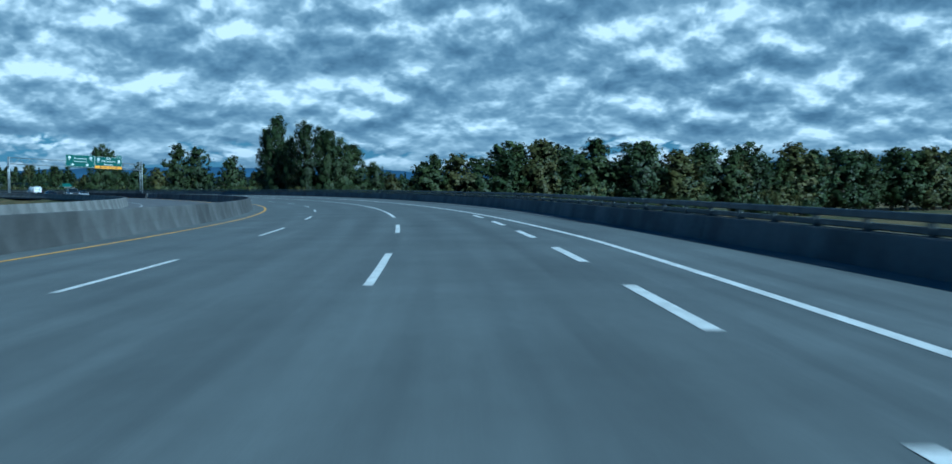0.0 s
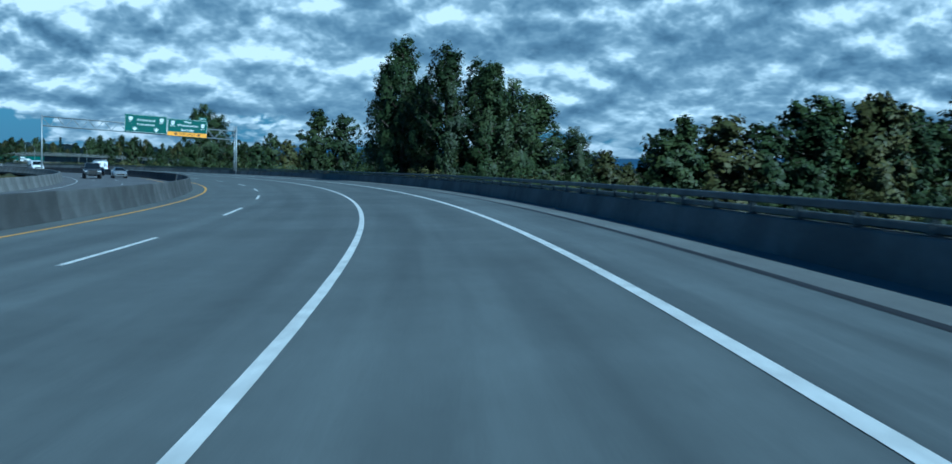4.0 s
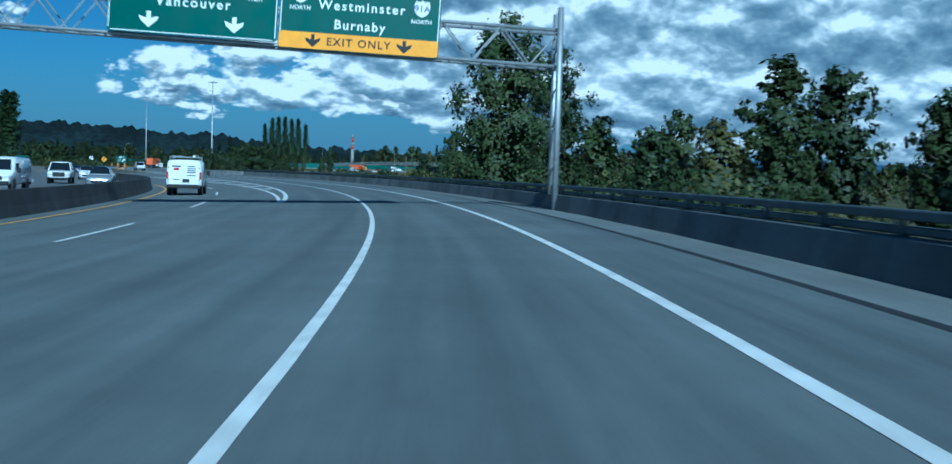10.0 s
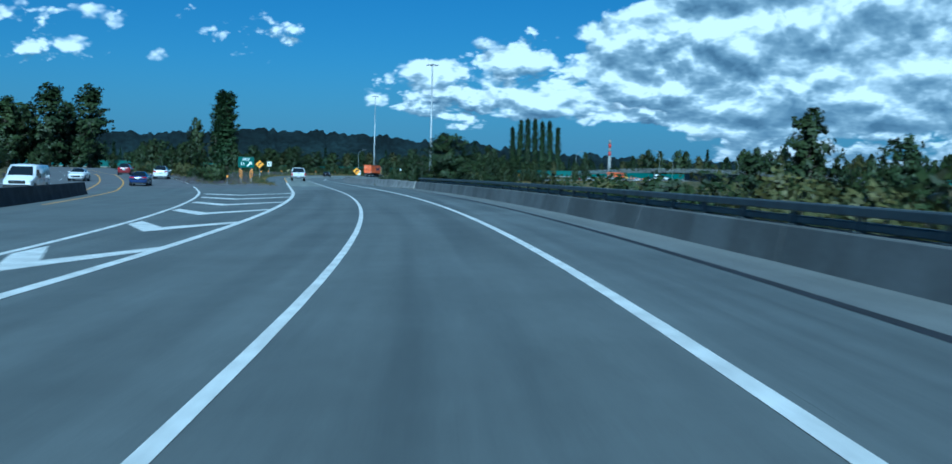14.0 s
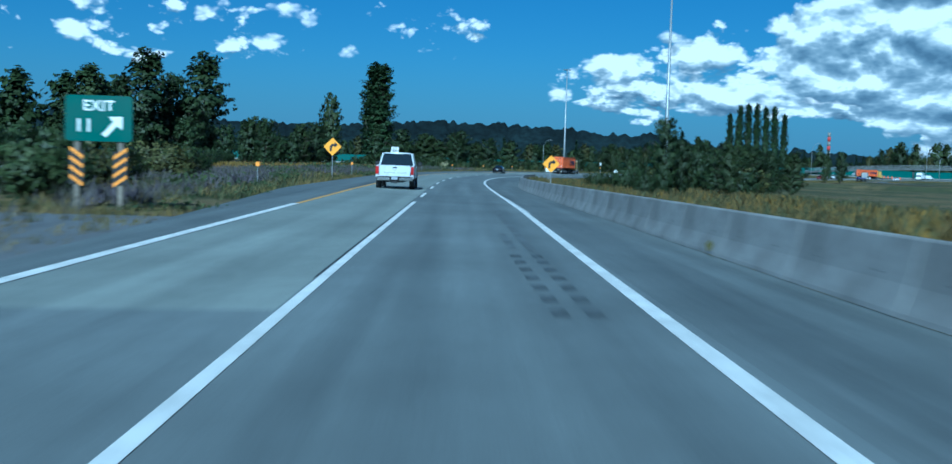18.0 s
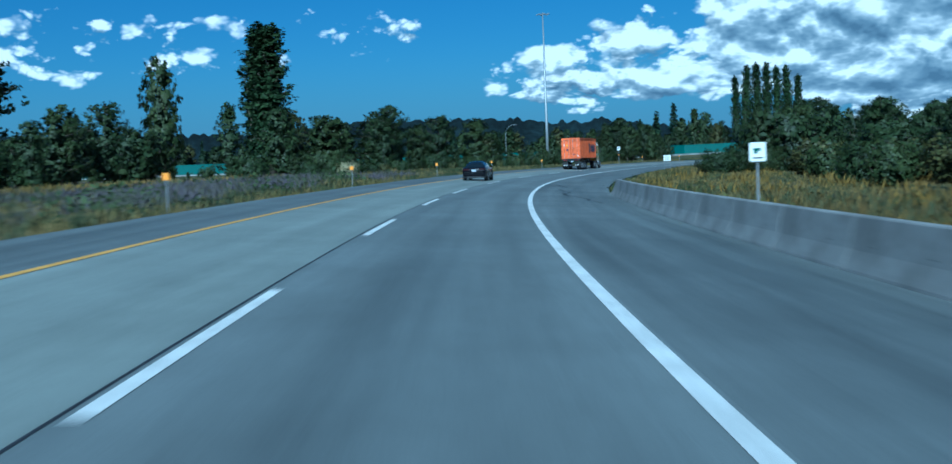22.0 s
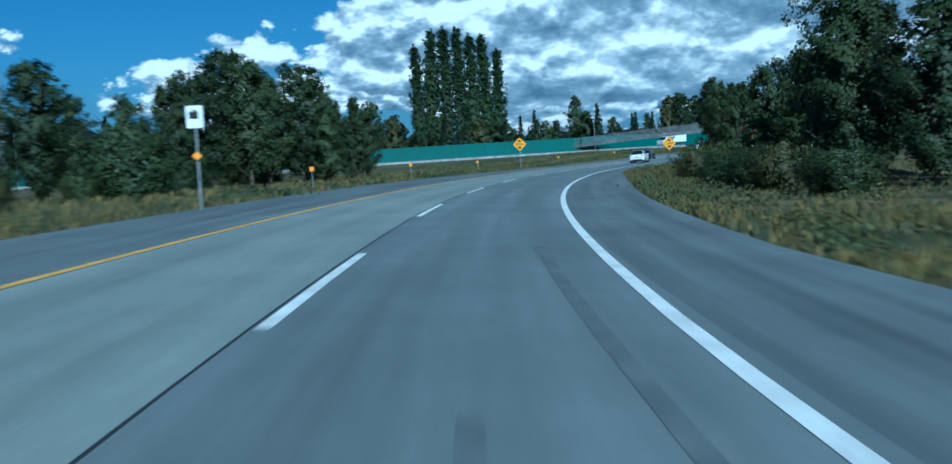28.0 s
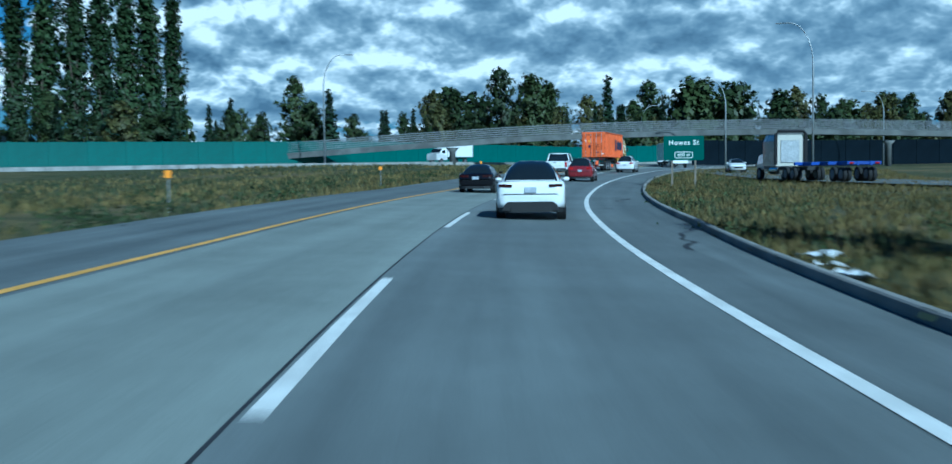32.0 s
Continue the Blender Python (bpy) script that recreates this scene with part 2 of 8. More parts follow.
# ---- materials ----
def surface(name, color, rough=0.8, metal=0.0, grain=(8.0, 0.25), stain=(0.6, 0.3), bump=0.0, rand=0.0, second=None, coat=0.0, spec=0.5, local=True, sub=None):
    """A plain surface with grain and stains at two scales. second: a colour mixed in by the stain noise."""
    m = bpy.data.materials.new(name)
    m.use_nodes = True
    n = Net(m.node_tree)
    tc = n.node("ShaderNodeTexCoord").outputs["Object"]
    fine = n.noise(tc, grain[0], 4.0)
    wide = n.noise(tc, stain[0], 5.0, 0.6)
    col = (*color, 1)
    base = n.mix(n.ramp(wide, 0.35, 0.65), col, (*(second or [c * (1 - stain[1]) for c in color]), 1))
    k = n.ramp(fine, 0.25, 0.75, 1 - grain[1], 1 + grain[1], "LINEAR")
    if rand:
        r = n.node("ShaderNodeObjectInfo").outputs["Random"]
        k = n.math("MULTIPLY", k, n.ramp(r, 0.0, 1.0, 1 - rand, 1 + rand, "LINEAR"))
    base = n.mix(1.0, base, n.xyz(k, k, k), "MULTIPLY")
    p = n.node("ShaderNodeBsdfPrincipled")
    n.feed(p.inputs["Base Color"], base)
    n.feed(p.inputs["Roughness"], n.ramp(wide, 0.3, 0.7, max(0.02, rough - 0.06), min(1.0, rough + 0.06)))
    p.inputs["Metallic"].default_value = metal
    p.inputs["Specular IOR Level"].default_value = spec
    p.inputs["Coat Weight"].default_value = coat
    p.inputs["Coat Roughness"].default_value = 0.05
    if bump:
        b = n.node("ShaderNodeBump")
        b.inputs["Strength"].default_value = bump
        b.inputs["Distance"].default_value = 0.02
        n.feed(b.inputs["Height"], fine)
        n.feed(p.inputs["Normal"], b.outputs[0])
    out = n.node("ShaderNodeOutputMaterial")
    n.feed(out.inputs[0], p.outputs[0])
    return m


def paving(name, color, tracks=(), streak=0.25):
    """Worn paving: aggregate, long streaks and darker wheel tracks at the given offsets (uv: metres across and along)."""
    m = bpy.data.materials.new(name)
    m.use_nodes = True
    n = Net(m.node_tree)
    uv = n.node("ShaderNodeTexCoord").outputs["UV"]
    ob = n.node("ShaderNodeTexCoord").outputs["Object"]
    s = n.node("ShaderNodeSeparateXYZ")
    n.feed(s.inputs[0], uv)
    across, along = s.outputs[0], s.outputs[1]
    long_noise = n.noise(n.xyz(n.math("MULTIPLY", across, 1.3), n.math("MULTIPLY", along, 0.035), 0.0), 1.0, 5.0, 0.6)
    patch = n.noise(ob, 0.22, 5.0, 0.62)
    fine = n.noise(ob, 55.0, 2.0, 0.7)
    mid = n.noise(ob, 5.0, 4.0, 0.65)
    k = n.math("MULTIPLY", n.ramp(long_noise, 0.3, 0.7, 1 - streak, 1 + streak, "LINEAR"), n.ramp(patch, 0.3, 0.7, 0.84, 1.14, "LINEAR"))
    k = n.math("MULTIPLY", k, n.ramp(fine, 0.2, 0.8, 0.72, 1.28, "LINEAR"))
    k = n.math("MULTIPLY", k, n.ramp(mid, 0.3, 0.7, 0.92, 1.07, "LINEAR"))
    for t in tracks:
        d = n.math("ABSOLUTE", n.math("SUBTRACT", across, t))
        k = n.math("MULTIPLY", k, n.ramp(d, 0.15, 0.75, 0.90, 1.0))
    col = n.mix(1.0, (*color, 1), n.xyz(k, k, k), "MULTIPLY")
    p = n.node("ShaderNodeBsdfPrincipled")
    n.feed(p.inputs["Base Color"], col)
    n.feed(p.inputs["Roughness"], n.ramp(long_noise, 0.3, 0.7, 0.78, 0.92))
    p.inputs["Specular IOR Level"].default_value = 0.35
    b = n.node("ShaderNodeBump")
    b.inputs["Strength"].default_value, b.inputs["Distance"].default_value = 0.35, 0.006
    n.feed(b.inputs["Height"], fine)
    n.feed(p.inputs["Normal"], b.outputs[0])
    out = n.node("ShaderNodeOutputMaterial")
    n.feed(out.inputs[0], p.outputs[0])
    return m


def leafy(name, color, second, shine=0.5, spread=0.28, clump=8.0):
    """Leaves: each clump a little lighter or darker, with some light through them."""
    m = bpy.data.materials.new(name)
    m.use_nodes = True
    n = Net(m.node_tree)
    r = n.node("ShaderNodeNewGeometry").outputs["Random Per Island"]
    o = n.node("ShaderNodeObjectInfo").outputs["Random"]
    k = n.math("MULTIPLY", n.ramp(r, 0.0, 1.0, 1 - spread, 1 + spread, "LINEAR"), n.ramp(o, 0.0, 1.0, 0.8, 1.2, "LINEAR"))
    w = n.noise(n.node("ShaderNodeTexCoord").outputs["Object"], clump, 3.0)
    col = n.mix(n.ramp(w, 0.35, 0.65), (*color, 1), (*second, 1))
    col = n.mix(1.0, col, n.xyz(k, k, k), "MULTIPLY")
    p = n.node("ShaderNodeBsdfPrincipled")
    n.feed(p.inputs["Base Color"], col)
    p.inputs["Roughness"].default_value = shine
    p.inputs["Specular IOR Level"].default_value = 0.18
    t = n.node("ShaderNodeBsdfTranslucent")
    n.feed(t.inputs[0], col)
    s = n.node("ShaderNodeMixShader")
    s.inputs[0].default_value = 0.13
    n.feed(s.inputs[1], p.outputs[0]), n.feed(s.inputs[2], t.outputs[0])
    out = n.node("ShaderNodeOutputMaterial")
    n.feed(out.inputs[0], s.outputs[0])
    return m


def pane(name, tint):
    m = bpy.data.materials.new(name)
    m.use_nodes = True
    n = Net(m.node_tree)
    p = n.node("ShaderNodeBsdfPrincipled")
    p.inputs["Base Color"].default_value = (*tint, 1)
    p.inputs["Roughness"].default_value = 0.04
    p.inputs["Specular IOR Level"].default_value = 0.6
    out = n.node("ShaderNodeOutputMaterial")
    n.feed(out.inputs[0], p.outputs[0])
    return m


RAMP_ASPHALT = paving("ramp_asphalt", (0.151, 0.167, 0.165), tracks=(-0.85, 0.85), streak=0.2)
ASPHALT = paving("asphalt", (0.124, 0.137, 0.135), tracks=(-0.85, 0.85, -4.6, -3.0), streak=0.2)
OLD_PAVING = paving("old_pale_paving", (0.225, 0.245, 0.222), tracks=(-4.6, -3.0), streak=0.16)
SHOULDER = paving("shoulder_asphalt", (0.122, 0.135, 0.134), streak=0.3)
FAR_PAVING = paving("far_asphalt", (0.13, 0.133, 0.135), streak=0.2)
LINE_WHITE = surface("road_paint_white", (0.78, 0.78, 0.74), 0.7, grain=(14, 0.22), stain=(1.7, 0.25))
LINE_FADED = surface("road_paint_faded", (0.5, 0.51, 0.5), 0.75, grain=(20, 0.4), stain=(2.0, 0.35))
LINE_YELLOW = surface("road_paint_yellow", (0.72, 0.40, 0.07), 0.7, grain=(14, 0.22), stain=(1.5, 0.25))
CONCRETE = surface("concrete", (0.27, 0.268, 0.252), 0.9, grain=(9, 0.18), stain=(0.45, 0.4), bump=0.25, rand=0.12)
CONCRETE_PALE = surface("pale_concrete", (0.285, 0.282, 0.268), 0.9, grain=(7, 0.16), stain=(0.7, 0.38), bump=0.25, rand=0.12)
CONCRETE_BLACK = surface("near_black_concrete", (0.035, 0.037, 0.04), 0.9, grain=(7, 0.2), stain=(0.7, 0.4), bump=0.25, rand=0.25)
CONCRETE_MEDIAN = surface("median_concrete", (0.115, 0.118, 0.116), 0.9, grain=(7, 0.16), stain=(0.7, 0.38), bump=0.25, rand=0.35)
PARAPET = surface("weathered_parapet", (0.155, 0.16, 0.155), 0.9, grain=(9, 0.18), stain=(0.35, 0.4), bump=0.25, rand=0.08)
RAIL_DARK = surface("dull_rail_paint", (0.085, 0.10, 0.105), 0.6, 0.2, grain=(14, 0.15), stain=(2, 0.25))
JOINT = surface("joint_tar", (0.03, 0.03, 0.032), 0.7, grain=(20, 0.3))
GALV = surface("galvanised_steel", (0.42, 0.44, 0.45), 0.5, 0.6, grain=(14, 0.15), stain=(2, 0.2))
GALV_DULL = surface("dull_galvanised_steel", (0.30, 0.31, 0.32), 0.6, 0.3, grain=(14, 0.15), stain=(2, 0.25))
SIGN_GREEN = surface("sign_green", (0.0, 0.078, 0.058), 0.45, grain=(3, 0.06), stain=(0.8, 0.12))
SIGN_WHITE = surface("sign_white", (0.82, 0.83, 0.80), 0.5, grain=(3, 0.04), stain=(0.8, 0.08))
SIGN_YELLOW = surface("sign_yellow", (0.88, 0.37, 0.005), 0.5, grain=(3, 0.05), stain=(0.8, 0.1))
SIGN_AMBER = surface("sign_amber", (0.85, 0.32, 0.02), 0.5, grain=(3, 0.05), stain=(0.8, 0.1))
SIGN_BLACK = surface("sign_black", (0.015, 0.015, 0.016), 0.5)
SIGN_BACK = surface("bare_aluminium", (0.45, 0.46, 0.47), 0.45, 0.7)
SIGN_BLUE = surface("sign_blue", (0.05, 0.10, 0.30), 0.5)
WOOD_POST = surface("weathered_wood", (0.22, 0.19, 0.15), 0.9, grain=(20, 0.3), stain=(2, 0.3), bump=0.2)
WALL_GREEN = surface("green_wall_panel", (0.012, 0.095, 0.08), 0.7, grain=(4, 0.12), stain=(0.15, 0.25), rand=0.06)
BARK = surface("bark", (0.11, 0.085, 0.065), 0.95, grain=(12, 0.4), stain=(2, 0.3), bump=0.5)
LEAF_DARK = leafy("dark_leaves", (0.023, 0.037, 0.014), (0.041, 0.056, 0.020))
LEAF_MID = leafy("mid_leaves", (0.032, 0.048, 0.017), (0.054, 0.068, 0.024))
LEAF_OLIVE = leafy("olive_leaves", (0.061, 0.068, 0.025), (0.086, 0.079, 0.025))
LEAF_POPLAR = leafy("poplar_leaves", (0.026, 0.045, 0.018), (0.038, 0.059, 0.022))
LEAF_FIR = leafy("fir_needles", (0.020, 0.038, 0.020), (0.031, 0.049, 0.024))
LEAF_CREAM = leafy("cream_blossom", (0.42, 0.36, 0.22), (0.25, 0.25, 0.12))
GRASS_DRY = leafy("dry_grass", (0.189, 0.143, 0.057), (0.123, 0.107, 0.037), 0.8, 0.45, 0.4)
GRASS_GREEN = leafy("green_weeds", (0.054, 0.068, 0.032), (0.084, 0.084, 0.040), 0.8, 0.45, 0.4)
GRASS_GOLD = leafy("golden_weeds", (0.205, 0.140, 0.045), (0.135, 0.112, 0.045), 0.8, 0.45, 0.4)
GRASS_MAUVE = leafy("mauve_seed_heads", (0.105, 0.09, 0.115), (0.085, 0.085, 0.06), 0.8, 0.35, 0.4)

# ---- building helpers ----
class Shape:
    """Collects verts and faces of one mesh."""

    def __init__(self):
        self.v, self.f, self.uv = [], [], {}

    def add(self, verts, faces):
        k = len(self.v)
        self.v += [tuple(p) for p in verts]
        self.f += [tuple(i + k for i in f) for f in faces]
        return self

    def box(self, x, y, z, sx, sy, sz, c=0.0):
        """A box round its middle (x, y, z); c: chamfer."""
        hx, hy, hz = sx / 2, sy / 2, sz / 2
        if c <= 0:
            v = [(x + a * hx, y + b * hy, z + d * hz) for a in (-1, 1) for b in (-1, 1) for d in (-1, 1)]
            return self.add(v, [(0, 1, 3, 2), (4, 6, 7, 5), (0, 4, 5, 1), (2, 3, 7, 6), (0, 2, 6, 4), (1, 5, 7, 3)])
        c = min(c, hx * 0.9, hy * 0.9, hz * 0.9)
        rings = []
        for d, k in ((-hz, c), (-hz + c, 0), (hz - c, 0), (hz, c)):
            ax, ay = hx - k, hy - k
            q = c
            rings.append([(x - ax + q, y - ay, z + d), (x + ax - q, y - ay, z + d), (x + ax, y - ay + q, z + d), (x + ax, y + ay - q, z + d),
                          (x + ax - q, y + ay, z + d), (x - ax + q, y + ay, z + d), (x - ax, y + ay - q, z + d), (x - ax, y - ay + q, z + d)])
        return self.loft(rings)

    def loft(self, rings, caps=True, closed=True):
        k, n = len(self.v), len(rings[0])
        for r in rings:
            self.v += [tuple(p) for p in r]
        for i in range(len(rings) - 1):
            for j in range(n if closed else n - 1):
                a, b = k + i * n + j, k + i * n + (j + 1) % n
                self.f.append((a, b, b + n, a + n))
        if caps:
            self.f.append(tuple(k + j for j in reversed(range(n))))
            self.f.append(tuple(k + (len(rings) - 1) * n + j for j in range(n)))
        return self

    def tube(self, points, radii, n=8):
        """A round rod along points."""
        pts = [Vector(p) for p in points]
        radii = radii if hasattr(radii, "__len__") else [radii] * len(pts)
        rings = []
        for i, p in enumerate(pts):
            t = (pts[min(i + 1, len(pts) - 1)] - pts[max(i - 1, 0)]).normalized()
            a = t.cross(Vector((0.31, 0.2, 0.93)) if abs(t.z) < 0.9 else Vector((1, 0.1, 0))).normalized()
            b = t.cross(a)
            rings.append([p + radii[i] * (math.cos(2 * math.pi * j / n) * a + math.sin(2 * math.pi * j / n) * b) for j in range(n)])
        return self.loft(rings)

    def disc(self, x, y, z, r, n=20):
        """A flat disc that faces -y."""
        v = [(x + r * math.cos(2 * math.pi * j / n), y, z + r * math.sin(2 * math.pi * j / n)) for j in range(n)]
        return self.add(v, [tuple(range(n))])

    def plate(self, outline, y0, y1):
        """An outline of (x, z), counter-clockwise as seen from -y, made thick from y0 to y1."""
        n = len(outline)
        v = [(x, y0, z) for x, z in outline] + [(x, y1, z) for x, z in outline]
        f = [tuple(range(n)), tuple(range(2 * n - 1, n - 1, -1))] + [(j, j + n, (j + 1) % n + n, (j + 1) % n) for j in range(n)]
        return self.add(v, f)

    def mesh(self, name, mat, smooth=False):
        me = bpy.data.meshes.new(name)
        me.from_pydata(self.v, [], self.f)
        if mat is not None:
            me.materials.append(mat)
        if smooth:
            me.polygons.foreach_set("use_smooth", [True] * len(me.polygons))
        me.update()
        return me


def part(name, shape, mat, parent=None, label="", m=None, smooth=False):
    """Links a shape, or a mesh that is shared, as one object under its thing."""
    me = shape.mesh(name, mat, smooth) if isinstance(shape, Shape) else shape
    ob = new(name, me)
    if parent is not None:
        ob.parent = parent
    if m is not None:
        ob.matrix_basis = m
    return tagged(ob, label)


def thing(name, label, category, group="", kind="", m=None):
    ob = new(name)
    ob.empty_display_size = 0.3
    if m is not None:
        ob.matrix_basis = m
    return tagged(ob, label, category, group, kind)


def num(f, s):
    return f(s) if callable(f) else f


def ribbon(name, s0, s1, left, right, z, mat, parent=None, step=3.0, across=1, skirt=0.0):
    """A strip of the roadway from s0 to s1 between two offsets (numbers or functions of s), with metres as uv."""
    k = max(2, int((s1 - s0) / step) + 1)
    ss = np.linspace(s0, s1, k)
    v, f, uv = [], [], []
    n = across + 1
    for s in ss:
        a, b = num(left, s), num(right, s)
        for j in range(n):
            e = a + (b - a) * j / across
            v.append(on(s, e, num(z, s)))
            uv.append((e, s))
    for i in range(k - 1):
        for j in range(across):
            q = i * n + j
            f.append((q, q + 1, q + n + 1, q + n))
    if skirt:
        for side in (0, across):
            base = len(v)
            for i, s in enumerate(ss):
                v.append(v[i * n + side] - Vector((0, 0, skirt)))
                uv.append(uv[i * n + side])
            for i in range(k - 1):
                q = (i * n + side, (i + 1) * n + side, base + i + 1, base + i)
                f.append(q if side else q[::-1])
    me = bpy.data.meshes.new(name)
    me.from_pydata(v, [], f)
    me.materials.append(mat)
    layer = me.uv_layers.new(name="metres")
    idx = np.empty(len(me.loops), int)
    me.loops.foreach_get("vertex_index", idx)
    layer.data.foreach_set("uv", np.array(uv)[idx].ravel())
    ob = new(name, me)
    if parent is not None:
        ob.parent = parent
    return ob


def sweep(name, profile, s0, s1, at_e, mat, parent=None, step=3.0):
    """A closed profile of (offset, height) drawn along the road."""
    k = max(2, int((s1 - s0) / step) + 1)
    sh = Shape()
    sh.loft([[on(s, num(at_e, s) + a, b) for a, b in profile] for s in np.linspace(s0, s1, k)])
    ob = new(name, sh.mesh(name, mat))
    if parent is not None:
        ob.parent = parent
    return ob


def lettering(text, size, mat, name="lettering", spacing=1.0):
    """A mesh of raised letters in the built-in font, in the xz plane, facing -y, centred."""
    cu = bpy.data.curves.new(name, "FONT")
    cu.body, cu.size, cu.align_x, cu.align_y, cu.extrude, cu.space_character, cu.resolution_u = text, size, "CENTER", "CENTER", 0.004, spacing, 3
    cu.offset = size * 0.014
    ob = new(name, cu)
    me = bpy.data.meshes.new_from_object(ob.evaluated_get(bpy.context.evaluated_depsgraph_get()))
    bpy.data.objects.remove(ob)
    me.transform(Matrix.Rotation(radians(90), 4, "X"))
    me.materials.clear()
    me.materials.append(mat)
    me.name = name
    return me

# ---- roadway ----
def edge_right(s):
    return float(np.interp(s, [0, 10, 42, 100, 400, 418, 427, 436, 452, 500, 512, 525, 540, 598, 644, 700, 735, 780, 800, 818, 850, 871, 900, 1240],
                           [6.9, 6.8, 5.9, 5.3, 5.2, 5.12, 4.25, 4.05, 4.08, 4.12, 4.4, 4.9, 5.4, 5.57, 6.5, 6.4, 4.8, 5.3, 5.0, 4.1, 3.75, 4.5, 4.6, 4.6]))


def edge_left(s):
    return float(np.interp(s, [430, 441, 476, 600, 660, 735, 773, 835, 910, 1240], [-6.2, -6.5, -8.4, -8.2, -8.1, -8.9, -9.2, -8.8, -9.2, -9.5]))


def line_right(s):
    return float(np.interp(s, [0, 30, 70, 92, 300, 345, 420, 450, 462, 485, 600, 640, 700, 725, 745, 765, 800, 835, 880, 1240], [3.6, 3.4, 2.2, 1.87, 1.85, 1.74, 1.68, 1.85, 1.92, 1.86, 1.82, 1.76, 1.76, 1.70, 1.86, 1.98, 2.12, 2.14, 1.92, 1.87]))


def lane_left(s):
    return float(np.interp(s, [440, 600, 640, 700, 735, 765, 795, 820, 840, 880], [-1.86, -1.88, -1.97, -1.93, -1.93, -2.1, -2.12, -1.86, -1.76, -1.85]))


road = tagged(new("road"), "grey asphalt motorway with an exit lane curving off, white and yellow lines", "road", kind="structure")
ribbon("lane", -160, 418.3, -5.4, -1.85, 0.0, ASPHALT, road, across=2)
ribbon("lane", 418.3, 437, -5.4, -1.85, 0.0, RAMP_ASPHALT, road, across=2)
ribbon("lane", 437, S_END, -5.4, lambda s: lane_left(s) - 0.115, 0.0, OLD_PAVING, road, across=2)
ribbon("lane", -160, 418.3, -1.85, 1.95, 0.0, ASPHALT, road, across=2)
ribbon("lane", 418.3, 437, -1.85, 1.95, 0.0, RAMP_ASPHALT, road, across=2)
ribbon("lane", 437, S_END, lambda s: lane_left(s) - 0.115, 1.95, 0.0, RAMP_ASPHALT, road, across=2)
ribbon("shoulder", -160, S_END, 1.95, edge_right, 0.0, SHOULDER, road, skirt=0.3)
ribbon("shoulder", 430, S_END, edge_left, -5.4, 0.0, SHOULDER, road, skirt=0.3)
ribbon("mainline", -160, 430, lambda s: main_e(s) - 4.8, -5.4, 0.0, ASPHALT, road, across=4)
ribbon("mainline", 430, 760, lambda s: main_e(s) - 4.8, lambda s: main_e(s) + 5.0, 0.0, FAR_PAVING, road, across=3, skirt=0.3)
ribbon("gore_paving", 428, 453, lambda s: main_e(s) + 4.7, lambda s: edge_left(s) + 0.1, -0.006, FAR_PAVING, road, across=2, skirt=0.3)
ribbon("opposite_carriageway", -160, 760, lambda s: main_e(s) - 16.5, lambda s: main_e(s) - 4.8, 0.0, FAR_PAVING, road, across=3, skirt=0.3)


def stripe(name, s0, s1, e, w, mat, step=3.0):
    half = w / 2
    return ribbon(name, s0, s1, lambda s: num(e, s) - half, lambda s: num(e, s) + half, 0.006, mat, road, step)


stripe("edge_line", -160, S_END, lambda s: line_right(s) - 0.02, 0.18, LINE_WHITE)
stripe("edge_line", 460, 476, lambda s: 1.965 + 0.003 * (476 - s), 0.09, LINE_FADED)
stripe("lane_line", 58, 467, -1.87, 0.14, LINE_WHITE)
stripe("gore_line", 285, 462, -5.55, 0.24, LINE_WHITE)
stripe("gore_line", 285, 520, lambda s: main_e(s) + 3.4, 0.2, LINE_WHITE)
stripe("yellow_line", 462, S_END, lambda s: float(np.interp(s, [800, 850], [-5.5, -5.6])), 0.16, LINE_YELLOW)
stripe("yellow_line", -160, 640, lambda s: main_e(s) - 3.5, 0.15, LINE_YELLOW)
stripe("opposite_line", -160, 700, lambda s: main_e(s) - 6.0, 0.15, LINE_YELLOW)
stripe("opposite_line", -160, 700, lambda s: main_e(s) - 14.6, 0.15, LINE_FADED)
for k in range(-3, 3):
    stripe("lane_dash", 16.6 + 20.0 * k, 16.6 + 20.0 * k + 8.3, -1.85, 0.15, LINE_WHITE)
for k in range(-4, 5):
    s = 11.1 + 10.3 * k
    stripe("merge_dash", s, s + 5.2, lambda q: float(np.interp(q, [0, 70], [1.85, 2.15])), 0.2, LINE_WHITE)
for k in range(-6, 17):
    s = 15.8 + 20.2 * k
    stripe("mainline_dash", s, s + 7.6, main_e, 0.13, LINE_WHITE)
for k in range(-6, 26):
    s = 4.0 + 20.2 * k
    stripe("opposite_dash", s, s + 7.6, lambda q: main_e(q) - 10.3, 0.13, LINE_FADED)
for k in range(0, 8):
    stripe("lane_dash", 473 + 15.75 * k, 479.3 + 15.75 * k, -1.85, 0.14, LINE_WHITE)
for k in range(0, 6):
    stripe("lane_dash", 597.2 + 21.4 * k, 605.2 + 21.4 * k, lane_left, 0.14, LINE_WHITE)
for k in range(0, 26):
    stripe("lane_dash", 725.5 + 20.1 * k, 733.6 + 20.1 * k, lane_left, 0.14, LINE_WHITE)
# the seam between old and new paving
ribbon("seam", 440, S_END, lambda s: lane_left(s) - 0.13, lambda s: lane_left(s) - 0.10, 0.004, JOINT, road)
